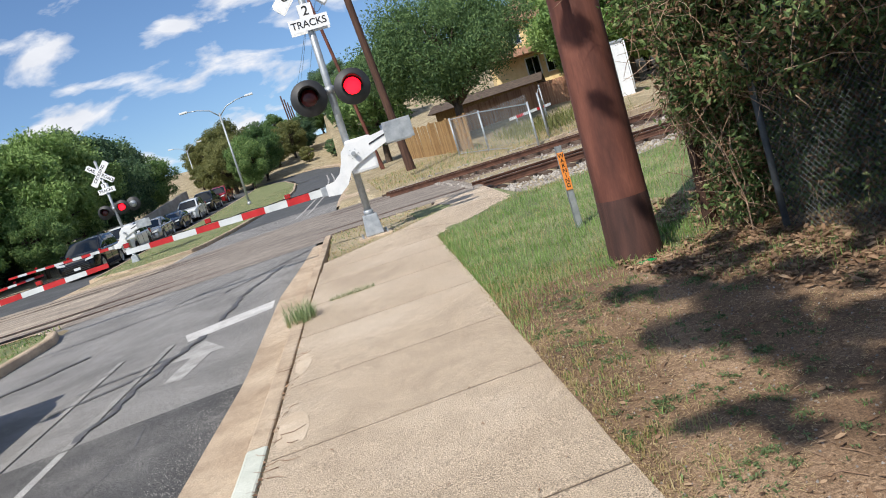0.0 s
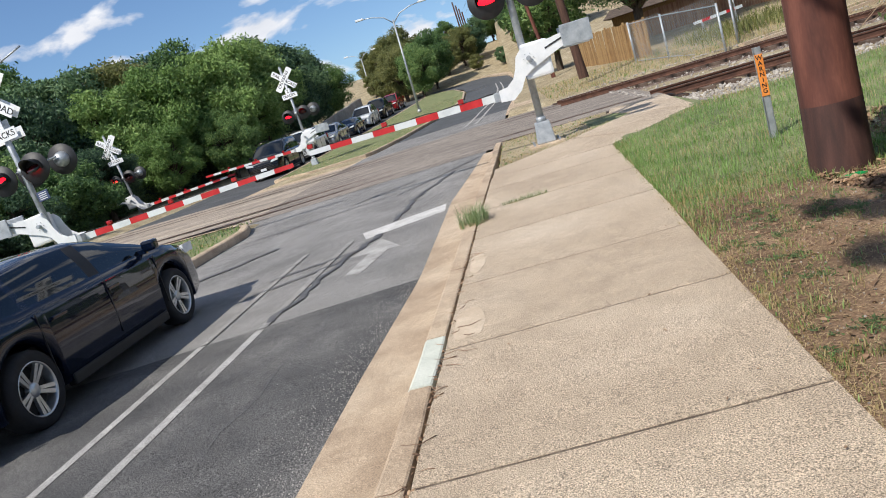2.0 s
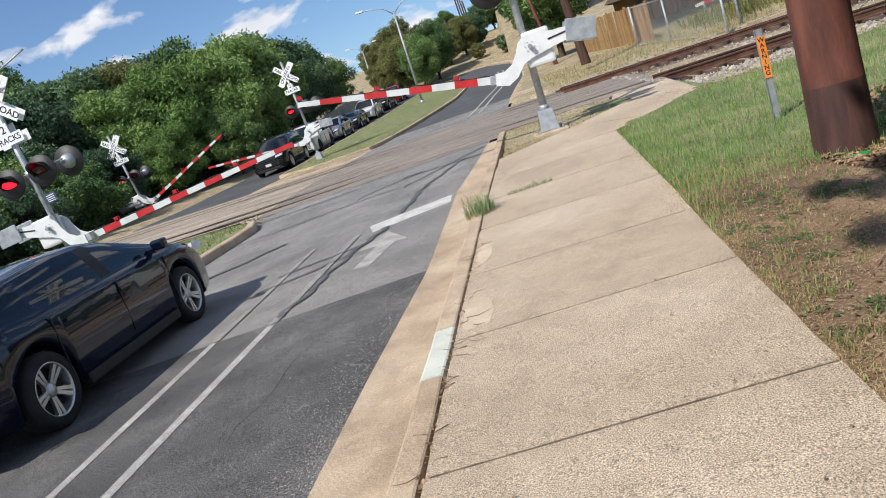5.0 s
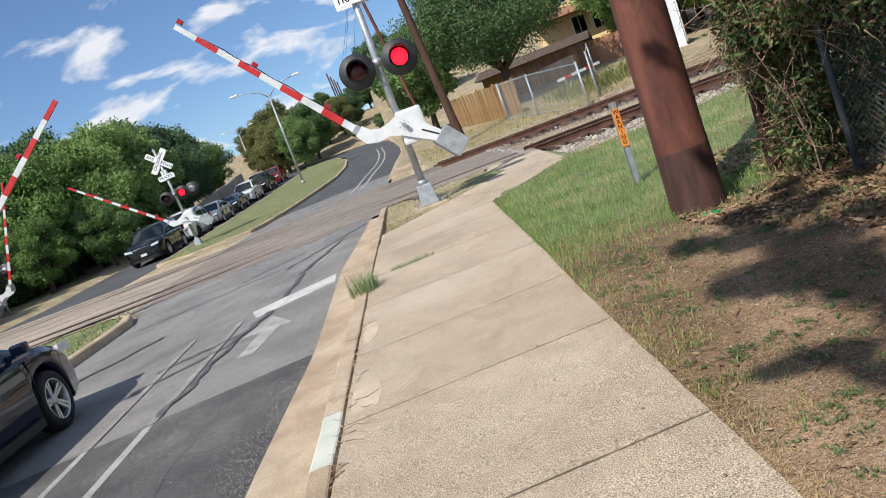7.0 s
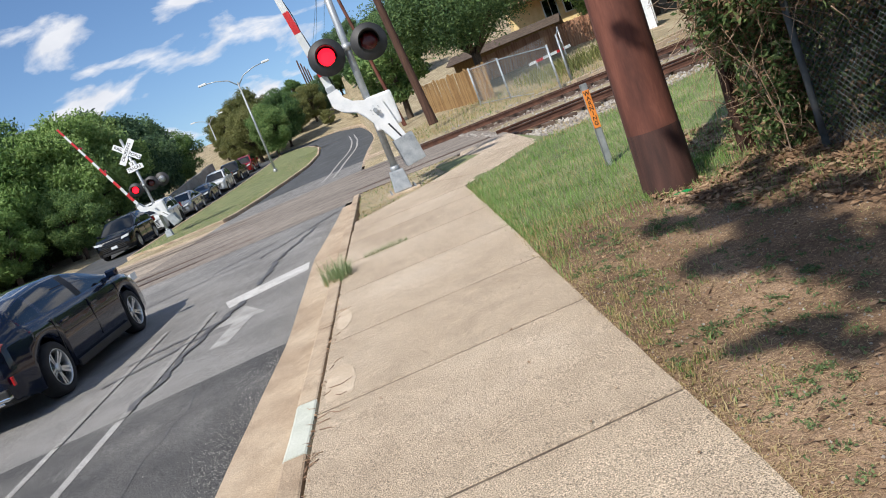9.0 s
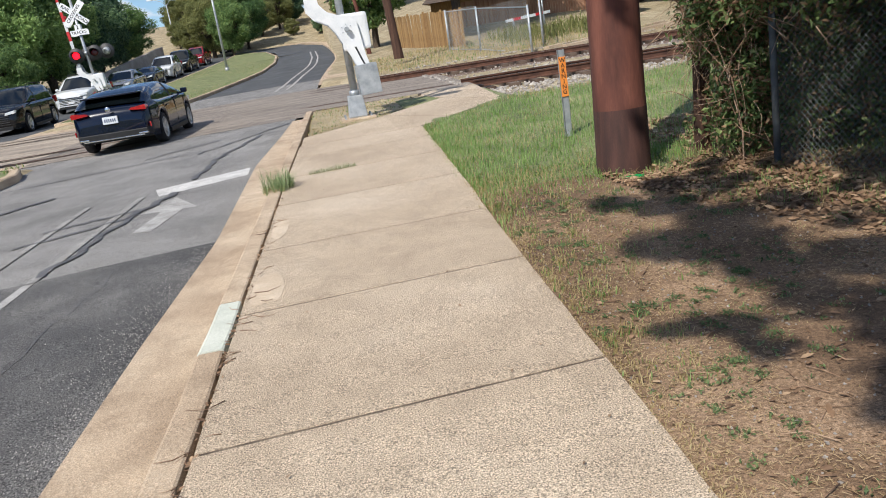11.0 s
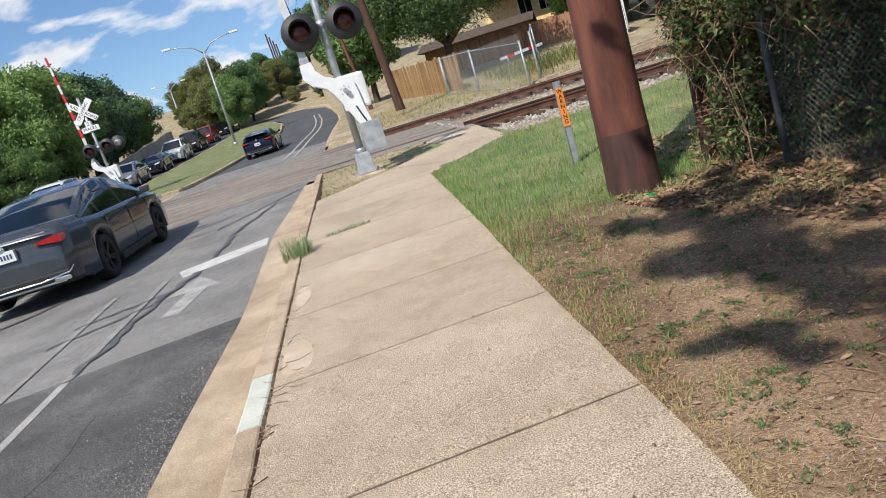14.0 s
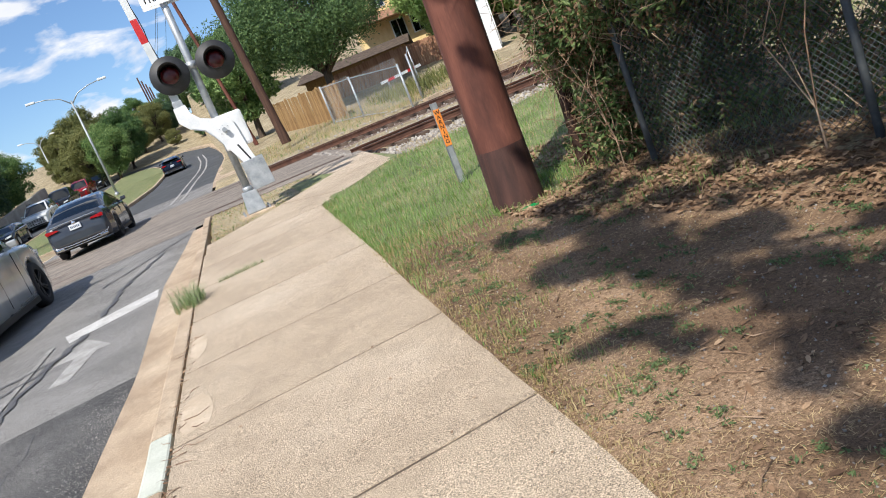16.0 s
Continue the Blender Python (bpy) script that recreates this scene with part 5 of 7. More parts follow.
def near_fence():
    root = thing("chain_link_fence", "grey chain-link fence smothered in vines beside the path", "fence")
    for i, (x, y) in enumerate(FENCE):
        z = land_z(x, y)
        bm = bmesh.new()
        rod(bm, (x, y, z - 0.2), (x - 0.02, y, z + 1.5), 0.024, n=10)
        part("post", bm, M_DARKGALV, root)
    for a, b in zip(FENCE, FENCE[1:]):
        chain_link(root, a, b, land_z(*a) + 0.02, land_z(*a) + 1.45, 0.046, 0.0019, M_DARKGALV)
        bm = bmesh.new()
        rod(bm, (*a, land_z(*a) + 1.47), (*b, land_z(*b) + 1.47), 0.02, n=8)
        part("rail", bm, M_DARKGALV, root)
    x, y = 2.80, 5.70
    post = thing("timber_post", "short weathered timber post at the end of the hedge", "post", pose(x, y, land_z(x, y) - 0.15, 0, 2, 10))
    bm = bmesh.new()
    box(bm, -0.05, -0.05, 0, 0.05, 0.05, 1.45, bevel=0.01)
    part("shaft", bm, M_POLE2, post)
    bm = bmesh.new()
    rod(bm, (0, 0, 0), (0.02, 0, 0.5), 0.03, n=8)
    p = thing("steel_stub", "rusty steel post stub beside the timber pole", "post", pose(2.42, 6.2, land_z(2.42, 6.2) - 0.1))
    part("shaft", bm, M_RAIL, p)


near_fence()


def hedge():
    root = thing("hedge", "dense shaded tangle of vines and dry brush over the fence", "hedge")
    rs = np.random.RandomState(21)
    cs, cr = [], []
    for i in range(900):
        u = rs.rand()
        p = fence_at(u)
        t = rs.rand()
        crest = 1.35 + 0.55 * min(1.0, u / 0.16) + 2.4 * max(0.0, u - 0.16)
        z = 0.12 + (crest - 0.12) * t
        if u < 0.13:
            z = 0.85 + (crest - 0.85) * t
        depth = rs.rand() ** 1.7 * 1.6 - 0.15
        if u < 0.2:
            depth = max(0.06, depth)
        elif z < 1.15:
            depth += 0.5
            if u > 0.3 and rs.rand() < 0.42:
                continue
        over = (u > 0.2) * -0.26 * min(1.0, max(0.0, (z - 0.9) / 0.8)) * rs.rand()
        x, y = p.x + over + depth, p.y + 0.2 * rs.randn() * (u > 0.12)
        cs.append((x, y, land_z(x, y) + z))
        cr.append(0.14 + 0.17 * rs.rand())
    for mname, count, size, seed, mt in (("vine_leaves", 130000, 0.026, 22, M_VINE), ("dry_leaves", 80000, 0.022, 23, M_VINEDRY)):
        V, F = leaf_cloud(cs, cr, count, size, seed, 0.9, 0.2)
        tagged(quads(mname, V, F, mt, root), kind="stuff")
    bm = bmesh.new()
    rr = random.Random(24)
    for i in range(2600):
        c = Vector(cs[rr.randrange(len(cs))]) + Vector((rr.uniform(-.22, .15), rr.uniform(-.25, .2), rr.uniform(-.25, .25)))
        d = Vector((rr.uniform(-.6, .4), rr.uniform(-1, 1), rr.uniform(-1, 0.5))).normalized()
        L = rr.uniform(0.2, 0.6)
        pts = [c]
        for k in range(4):
            d = (d + Vector((rr.uniform(-.4, .4), rr.uniform(-.4, .4), rr.uniform(-.5, .3)))).normalized()
            pts.append(pts[-1] + d * L / 4)
        w = rr.uniform(0.0014, 0.0036)
        tube(bm, pts, [w, w, w * 0.9, w * 0.7, w * 0.4], 4)
    for x, y, h in ((3.1, 3.4, 0.9), (2.75, 5.0, 0.8)):
        z = land_z(x, y)
        for k in range(3):
            q = Vector((x, y, z + 0.25))
            tube(bm, [Vector((x, y, z - 0.05)), q, q + Vector((rr.uniform(-.2, .15), rr.uniform(-.3, .3), h * 0.5)), q + Vector((rr.uniform(-.3, .2), rr.uniform(-.5, .5), h))], [0.008, 0.006, 0.004, 0.002], 5)
    tagged(part("vine_tangle", bm, M_TWIG, root, "pale bare vine stems"), kind="stuff")


hedge()


# ---- grass, weeds and litter ----


def blades(name, spots, h, w, material, label, seed, bendy=0.5):
    """Grass as narrow bent blades, each of two quads."""
    rs = random.Random(seed)
    V, F = [], []
    for x, y, z, k in spots:
        a = rs.random() * 6.283
        L = h * k * rs.uniform(0.55, 1.25)
        d = Vector((math.cos(a), math.sin(a), 0))
        s = Vector((-d.y, d.x, 0)) * w * rs.uniform(0.6, 1.3)
        o = Vector((x, y, z - 0.01))
        b = bendy * rs.uniform(0.3, 1.3)
        m1, m2 = o + d * L * 0.25 * b + Vector((0, 0, L * 0.6)), o + d * L * 0.75 * b + Vector((0, 0, L * (1.0 - 0.25 * b)))
        i = len(V)
        V += [o - s, o + s, m1 + s * 0.8, m1 - s * 0.8, m2]
        F += [(i, i + 1, i + 2, i + 3), (i + 3, i + 2, i + 4)]
    return tagged(quads(name, V, F, material), label, "grass", kind="stuff")


def lawn():
    rs = random.Random(31)
    green, straw, weeds = [], [], []
    for i in range(62000):
        y = 3.6 + rs.random() ** 1.2 * 12.2
        x = lerp(WALK_R, min(y, 10.4)) + rs.random() ** 1.35 * (3.4 if y < 6.2 else 8.0)
        if y > 10.4 and x < 1.25 + (y - 10.4) * 0.8 and y < 12.5 or (y >= 12.5 and x < 3.0):
            continue
        if y > 12.9 + 0.5 * noise.noise((x, y, 3)) and x > 2.9:
            continue
        d = y + 0.35 * (x - 1) + 0.9 * noise.noise((x * 0.9, y * 0.9, 5))
        p = max(0.0, min(1.0, (d - 4.6) / 1.2))
        if rs.random() > p:
            continue
        lush = 0.55 + 0.6 * noise.noise((x * 1.3, y * 1.3, 9)) + 0.25 * (y > 6.5)
        (green if rs.random() < 0.45 + 0.5 * lush - (0.35 if y > 11.5 else 0) else straw).append((x, y, land_z(x, y), 0.7 + 0.8 * max(0, lush)))
    for i in range(11000):
        y, x = rs.uniform(1.2, 6.5), 0
        x = lerp(WALK_R, y) + rs.random() * 2.2
        c = noise.noise((x * 2.6, y * 2.6, 2))
        if c > 0.17:
            weeds.append((x, y, land_z(x, y), 0.5))
        elif c < -0.1 and rs.random() < 0.16:
            straw.append((x, y, land_z(x, y), 0.26))
    cs, cr = [], []
    for i in range(420):
        y = 1.0 + rs.random() * 4.6
        x = lerp(WALK_R, y) + 0.04 + rs.random() * 2.1
        if noise.noise((x * 1.7, y * 1.7, 12)) < -0.12:
            continue
        r = rs.uniform(0.02, 0.055)
        for q in range(rs.randint(1, 4)):
            px, py = x + rs.gauss(0, 0.045), y + rs.gauss(0, 0.045)
            if px > lerp(WALK_R, py) + 0.02:
                cs.append((px, py, land_z(px, py) + 0.012))
                cr.append(r * rs.uniform(0.6, 1.0))
    V, F = leaf_cloud(cs, cr, 12000, 0.0075, 39, 0.3, 0.1)
    tagged(quads("creeping_weeds", V, F, M_WEED), "small-leaved creeping weeds on the dirt bank", "weeds", kind="stuff")
    chaff = []
    for i in range(26000):
        y = 0.9 + rs.random() * 5.4
        x = lerp(WALK_R, y) + rs.random() ** 1.4 * 2.3 - 0.01
        if noise.noise((x * 1.1, y * 1.1, 15)) > -0.25:
            chaff.append((x, y, land_z(x, y) + 0.004, rs.uniform(0.5, 1.2)))
    V, F = [], []
    for x, y, z, k in chaff:
        a, L = rs.random() * 6.283, 0.011 * k
        d = Vector((math.cos(a), math.sin(a), rs.uniform(-0.15, 0.3))) * L
        w = Vector((-d.y, d.x, 0)).normalized() * 0.0011
        c, i = Vector((x, y, z + 0.003)), len(V)
        V += [c - d - w, c - d + w, c + d + w, c + d - w]
        F.append((i, i + 1, i + 2, i + 3))
    tagged(quads("chaff", V, F, M_CHAFF), "short dry straw lying on the dirt bank", "straw", kind="stuff")
    for i in range(150):
        y = 2.2 + rs.random() * 3.0
        x = lerp(WALK_R, y) + 0.03 + rs.random() ** 1.6 * (0.25 + 0.3 * (y - 2.2))
        n, r = rs.randint(8, 30), rs.uniform(0.015, 0.05)
        for q in range(n):
            px, py = x + rs.gauss(0, r), y + rs.gauss(0, r)
            if px > lerp(WALK_R, py) + 0.005:
                (straw if rs.random() < 0.62 else green).append((px, py, land_z(px, py), rs.uniform(0.3, 0.85)))
    for i in range(2600):
        y = 1.0 + rs.random() * 4.4
        x = lerp(WALK_R, y) + 0.02 + rs.random() * 2.0
        if noise.noise((x * 1.4, y * 1.4, 22)) > 0.05:
            green.append((x, y, land_z(x, y), rs.uniform(0.2, 0.45)))
    blades("bank_weeds", weeds, 0.035, 0.004, M_WEED, "small green weeds on the dirt bank", 34, 1.2)
    far, dry = [], []
    for i in range(9000):
        x, y = rs.uniform(1.5, 14), rs.uniform(28.5, 40)
        (dry if rs.random() < 0.8 else far).append((x, y, land_z(x, y), 1.0 + 1.2 * max(0, noise.noise((x * 0.5, y * 0.5, 4)))))
    for i in range(7000):
        x, y = rs.uniform(-10.2, -5.9), 16.5 - rs.random() ** 1.3 * 10
        if y < 15.2:
            (far if rs.random() < 0.6 else dry).append((x, y, road_z(x, y) + 0.13, 0.5))
    for i in range(9000):
        y = rs.uniform(30.8, 66)
        x = rs.uniform(-10.3, lerp(ROAD_L, y) - 0.2)
        (far if rs.random() < 0.55 else dry).append((x, y, road_z(x, y) + 0.13, 0.5))
    for i in range(2400):
        u = rs.random()
        x, y = rs.uniform(-0.5, 1.6), rs.uniform(11.2, 15.8)
        if x > -0.3 + (y - 11.6) * 0.9 or x < lerp(KERB_R, y) + 0.02:
            continue
        (dry if rs.random() < 0.7 else far).append((x, y, walk_z(x, y) - 0.03, 0.3))
    blades("verge_green", far, 0.16, 0.008, M_GRASS, "patchy green grass on verges and medians", 35)
    blades("verge_dry", dry, 0.17, 0.008, M_STRAW, "dry straw grass on verges and medians", 36, 0.9)
    # tuft in the kerb gap, weeds along the joints
    tuft = []
    for i in range(3000):
        y = rs.uniform(0.6, 10.3)
        x = lerp(WALK_R, y) + rs.gauss(0.03, 0.035) + 0.03 * noise.noise((y * 3, 0, 8))
        (green if y > 6.2 and rs.random() < 0.6 else straw).append((x, y, land_z(x, y) + 0.01, 0.45 if y > 5 else 0.22))
    for i in range(620):
        a, r = rs.random() * 6.283, rs.random() ** 0.7 * 0.2
        (tuft if rs.random() < 0.6 else straw).append((-0.74 + r * math.cos(a) * 0.8, 7.36 + r * math.sin(a) * 1.2, walk_z(0, 7.4) - 0.02, 0.5 + 0.8 * rs.random()))
    for i in range(320):
        u = rs.random()
        (straw, tuft)[i % 2].append((-0.45 + 0.5 * u, 7.9 + 0.07 * u + rs.gauss(0, 0.018), walk_z(0, 7.95), 0.3))
    blades("lawn_grass", green, 0.065, 0.0028, M_GRASS, "green lawn grass beside the walk", 32)
    blades("dry_grass", straw, 0.075, 0.0024, M_STRAW, "dry straw-coloured grass among the lawn", 33, 1.0)
    blades("kerb_tuft", tuft, 0.24, 0.0024, M_TUFT, "tuft of green grass growing from the kerb gap", 37, 0.9)
    t = []
    for i in range(900):
        x, y = 8.5 + rs.random() * 5.5, 33 + rs.random() * 6
        t.append((x, y, land_z(x, y), 1.0))
    blades("tall_weeds", t, 0.75, 0.02, M_LEAF_O, "tall green weeds inside the far chain-link fence", 38, 0.8)


lawn()


def litter():
    rs = random.Random(41)
    V, F = [], []

    def leaf(x, y, z, s):
        a, i = rs.random() * 6.283, len(V)
        R = Euler((rs.uniform(-.5, .5), rs.uniform(-.5, .5), a)).to_matrix()
        for p in ((-1, 0, 0), (-0.2, 0.42, 0.12), (0.5, 0.36, 0.1), (1, 0, 0.05), (0.5, -0.36, 0.14), (-0.2, -0.42, 0.1)):
            V.append(Vector((x, y, z + 0.008)) + R @ (Vector(p) * s))
        F.append(tuple(range(i, i + 6)))
    for i in range(13000):
        f = fence_at(0.12 + 0.88 * rs.random())
        d = rs.random() ** 1.25 * 1.35 - 0.25
        x, y = f.x - d + 0.15, f.y + rs.uniform(-.2, .2)
        if x > lerp(WALK_R, y) + 0.05:
            leaf(x, y, land_z(x, y) + rs.uniform(0, 0.02), rs.uniform(0.013, 0.034))
    for i in range(3600):
        y = rs.uniform(0.8, 6.2)
        x = lerp(WALK_R, y) + rs.random() ** 1.2 * 2.2 - 0.02
        leaf(x, y, land_z(x, y) - 0.004, rs.uniform(0.005, 0.015))
    for i in range(4200):
        x, y = rs.uniform(2.7, 5.6), rs.uniform(4.2, 7.4)
        leaf(x, y, land_z(x, y), rs.uniform(0.02, 0.05))
    for i in range(260):
        y = 1.35 + rs.gauss(0, 0.45)
        x = 1.25 + rs.random() * 1.2
        leaf(x, y, land_z(x, y), rs.uniform(0.012, 0.026))
    for i in range(420):
        y = rs.uniform(0.8, 5.5)
        x = lerp(WALK_R, y) + rs.random() * 1.6
        leaf(x, y, land_z(x, y), rs.uniform(0.010, 0.024))
    for i in range(200):
        y = rs.uniform(1.4, 7.3)
        leaf(lerp(KERB_R, y) + rs.uniform(-0.01, 0.03) + 0.012, y, walk_z(0, y) - (0.012 if rs.random() < 0.7 else 0.003), rs.uniform(0.008, 0.022))
    for i in range(60):
        y = rs.uniform(1.4, 9)
        leaf(rs.uniform(-0.7, 0.75), y, walk_z(0, y), rs.uniform(0.005, 0.012))
    ob = quads("fallen_leaves", V, F, M_LITTER)
    tagged(ob, "brown fallen leaves over the dirt bank and kerb gap", "leaves", kind="stuff")
    bm = bmesh.new()
    for i in range(260):
        if i < 40:
            y = rs.uniform(1.6, 6)
            x, z = lerp(KERB_R, y) + rs.uniform(0.0, 0.12), walk_z(0, y) + 0.004
        else:
            y = rs.uniform(1.0, 6)
            x = lerp(WALK_R, y) + 0.03 + rs.random() * 2.0
            z = land_z(x, y) + 0.01
        a, L = rs.random() * 6.283, rs.uniform(0.03, 0.16)
        d = Vector((math.cos(a), math.sin(a), rs.uniform(-.02, .08))) * L
        k = Vector((-d.y, d.x, 0)) * rs.uniform(-.3, .3)
        tube(bm, [Vector((x, y, z)), Vector((x, y, z)) + d * 0.5 + k, Vector((x, y, z)) + d], [0.0022, 0.002, 0.001], 4)
    tagged(part("fallen_twigs", bm, M_TWIG), "thin fallen twigs on the dirt and the walk", "twigs", kind="stuff")
    b = thing("bottle", "crushed green plastic bottle at the foot of the pole", "bottle", pose(1.98, 5.2, land_z(1.98, 5.2) + 0.02, 84, 0, 75))
    b.scale = (0.75, 0.75, 0.7)
    part_lathe("body", [(0.0, -0.09), (0.028, -0.085), (0.03, -0.02), (0.025, 0.0), (0.03, 0.03), (0.028, 0.07), (0.012, 0.1), (0.012, 0.12), (0, 0.12)], mat("green_plastic", ["12703a", "1c8648", "2f9c5c"], 6, 0.15, 0.1), b, pose(0, 0, 0), 12)
    bm = bmesh.new()
    rr = random.Random(43)
    pts = [Vector((2.95, 2.35, land_z(2.95, 2.35) + 0.02)) + Vector((0.03 * math.sin(i), -0.12 * i, 0.03 * math.sin(i * 0.8))) for i in range(9)]
    tube(bm, pts, [0.018 - 0.001 * i for i in range(9)], 6)
    r = thing("fallen_branch", "bare grey fallen branch on the dirt bank", "branch")
    part("wood", bm, M_TWIG, r)


litter()


def grit():
    """Loose chips along the broken asphalt edge, and pebbles on the bank."""
    rs = random.Random(47)
    for name, count, mt, label in (("asphalt_chips", 7000, M_CHIP, "pale loose chippings on the asphalt beside the gutter"), ("bank_pebbles", 2600, M_BALLAST, "small pebbles in the dirt bank")):
        V, F = [], []
        for i in range(count):
            y = 0.2 + rs.random() ** 1.3 * (14 if mt is M_CHIP else 5.5)
            if mt is M_CHIP:
                x = lerp(ROAD_R, y) - 0.02 - abs(rs.gauss(0, 0.16))
                z, q = road_z(x, y) + (0.008 if y < 6.1 else 0.002), rs.uniform(0.0018, 0.0048)
            else:
                x = lerp(WALK_R, y) + 0.02 + rs.random() * 2.2
                z, q = land_z(x, y) + 0.001, rs.uniform(0.002, 0.008)
            R = Euler((rs.random() * 6, rs.random() * 6, rs.random() * 6)).to_matrix()
            b = len(V)
            V += [Vector((x, y, z)) + (R @ (Vector(p) * q * rs.uniform(0.6, 1.3))) for p in ((1, 0, 0), (-1, 0, 0), (0, 1, 0), (0, -1, 0), (0, 0, 1), (0, 0, -1))]
            F += [(b + p, b + o, b + r) for p, o, r in ((0, 2, 4), (2, 1, 4), (1, 3, 4), (3, 0, 4), (2, 0, 5), (1, 2, 5), (3, 1, 5), (0, 3, 5))]
        tagged(quads(name, V, F, mt), label, "gravel", kind="stuff")


grit()

# ---- beyond the tracks ----


def board_fence(name, a, b, h, material, label, n=None):
    root = thing(name, label, "fence")
    a, b = Vector(a), Vector(b)
    L = (b - a).length
    n = n or int(L / 0.16)
    d = (b - a).normalized()
    ang = math.degrees(math.atan2(d.y, d.x))
    bm = bmesh.new()
    w = L / n - 0.012
    box(bm, -w / 2, -0.012, 0, w / 2, 0.012, h, bevel=0)
    first = part("board", bm, material, root)
    for i in range(n):
        p = a.lerp(b, (i + 0.5) / n)
        o = first if i == 0 else new("board", first.data)
        o.parent = root
        o.matrix_basis = pose(p.x, p.y, land_z(p.x, p.y) - 0.05 + random.uniform(-.03, .03), random.uniform(-1.5, 1.5), 0, ang)
    for k in range(max(1, int(L / 2.4)) + 1):
        bm = bmesh.new()
        p = a.lerp(b, k / max(1, int(L / 2.4)))
        z = land_z(p.x, p.y)
        box(bm, p.x - 0.05, p.y - 0.06 + 0.07, z - 0.1, p.x + 0.05, p.y + 0.06 + 0.07, z + h + 0.05)
        part("fence_post", bm, material, root)
    return root


board_fence("board_fence", (4.8, 47), (7.0, 37.0), 1.85, M_FENCEWOOD, "sun-bleached cedar board fence by the far path")
board_fence("board_fence", (9.5, 52), (19.5, 47), 1.7, M_FENCERED, "reddish cedar board fence before the yellow house")


def far_chain_fence():
    root = thing("chain_link_fence", "galvanised chain-link fence round a weedy yard", "fence")
    pts = [(6.1, 36.2), (6.9, 33.0), (8.0, 28.8), (8.9, 30.2), (12.6, 42.0)]
    for i, (x, y) in enumerate(pts):
        bm = bmesh.new()
        z = land_z(x, y)
        rod(bm, (x, y, z - 0.2), (x, y, z + 1.9), 0.045, n=8)
        part("post", bm, M_GALV, root)
    for a, b in zip(pts, pts[1:]):
        if (a, b) == (pts[2], pts[3]):
            continue
        chain_link(root, a, b, land_z(*a) + 0.05, land_z(*a) + 1.8, 0.16, 0.004)
        bm = bmesh.new()
        for h in (1.82, 0.1):
            rod(bm, (*a, land_z(*a) + h), (*b, land_z(*b) + h), 0.025, n=6)
        part("rail", bm, M_GALV, root)
    p = thing("gate_arm_store", "white and red striped barrier arms stored in the yard", "barrier arm", pose(9.3, 37.5, land_z(9.3, 37.5) + 0.75, 0, -4, 12))
    bm = bmesh.new()
    for k in range(6):
        box(bm, k * 0.42, -0.03, 0, k * 0.42 + 0.42, 0.03, 0.14, mi=1 if k % 3 == 1 else 0)
    part("bar", bm, [M_ARMWHITE, M_ARMRED], p)
    for x in (0.4, 2.1):
        bm = bmesh.new()
        box(bm, x - 0.04, -0.04, -0.8, x + 0.04, 0.04, 0.0)
        part("trestle", bm, M_GALV, p)
    for x0, y0, x1, y1 in ((9.0, 27.9, 17.0, 31.0), (8.6, 28.9, 15.0, 32.2)):
        bm = bmesh.new()
        d = Vector((x1 - x0, y1 - y0))
        L = d.length
        box(bm, 0, -0.14, -0.1, L, 0.14, 0.22, bevel=0.02)
        t = thing("timber_sleeper", "bleached timber laid along the yard edge", "timber", pose(x0, y0, land_z(x0, y0) + 0.05, 0, -2.0, math.degrees(math.atan2(d.y, d.x))))
        part("timber", bm, M_GUTTER, t)


far_chain_fence()


def shed():
    x, y = 15.75, 39.2
    root = thing("equipment_shed", "white metal equipment cabinet beside the railway", "shed", pose(x, y, land_z(x, y) - 0.1, 0, 0, -8))
    bm = bmesh.new()
    box(bm, -1.1, 0, 0, 1.1, 2.2, 3.0, bevel=0.03)
    part("cabinet", bm, M_WHITE, root)
    bm = bmesh.new()
    box(bm, -1.18, -0.08, 3.0, 1.18, 2.28, 3.12, bevel=0.03)
    part("roof", bm, M_GALV, root)
    bm = bmesh.new()
    box(bm, -1.3, -0.6, -0.1, 1.4, 2.4, 0.12, bevel=0.02)
    part("plinth", bm, M_GUTTER, root)
    bm = bmesh.new()
    box(bm, -0.5, -0.03, 0.25, 0.4, -0.005, 2.4, bevel=0.01)
    d = part("door", bm, M_WHITE, root)
    bm = bmesh.new()
    rod(bm, (1.14, -0.05, 0.3), (1.14, -0.05, 3.0), 0.04, n=8)
    part("downpipe", bm, M_WHITE, root)


shed()


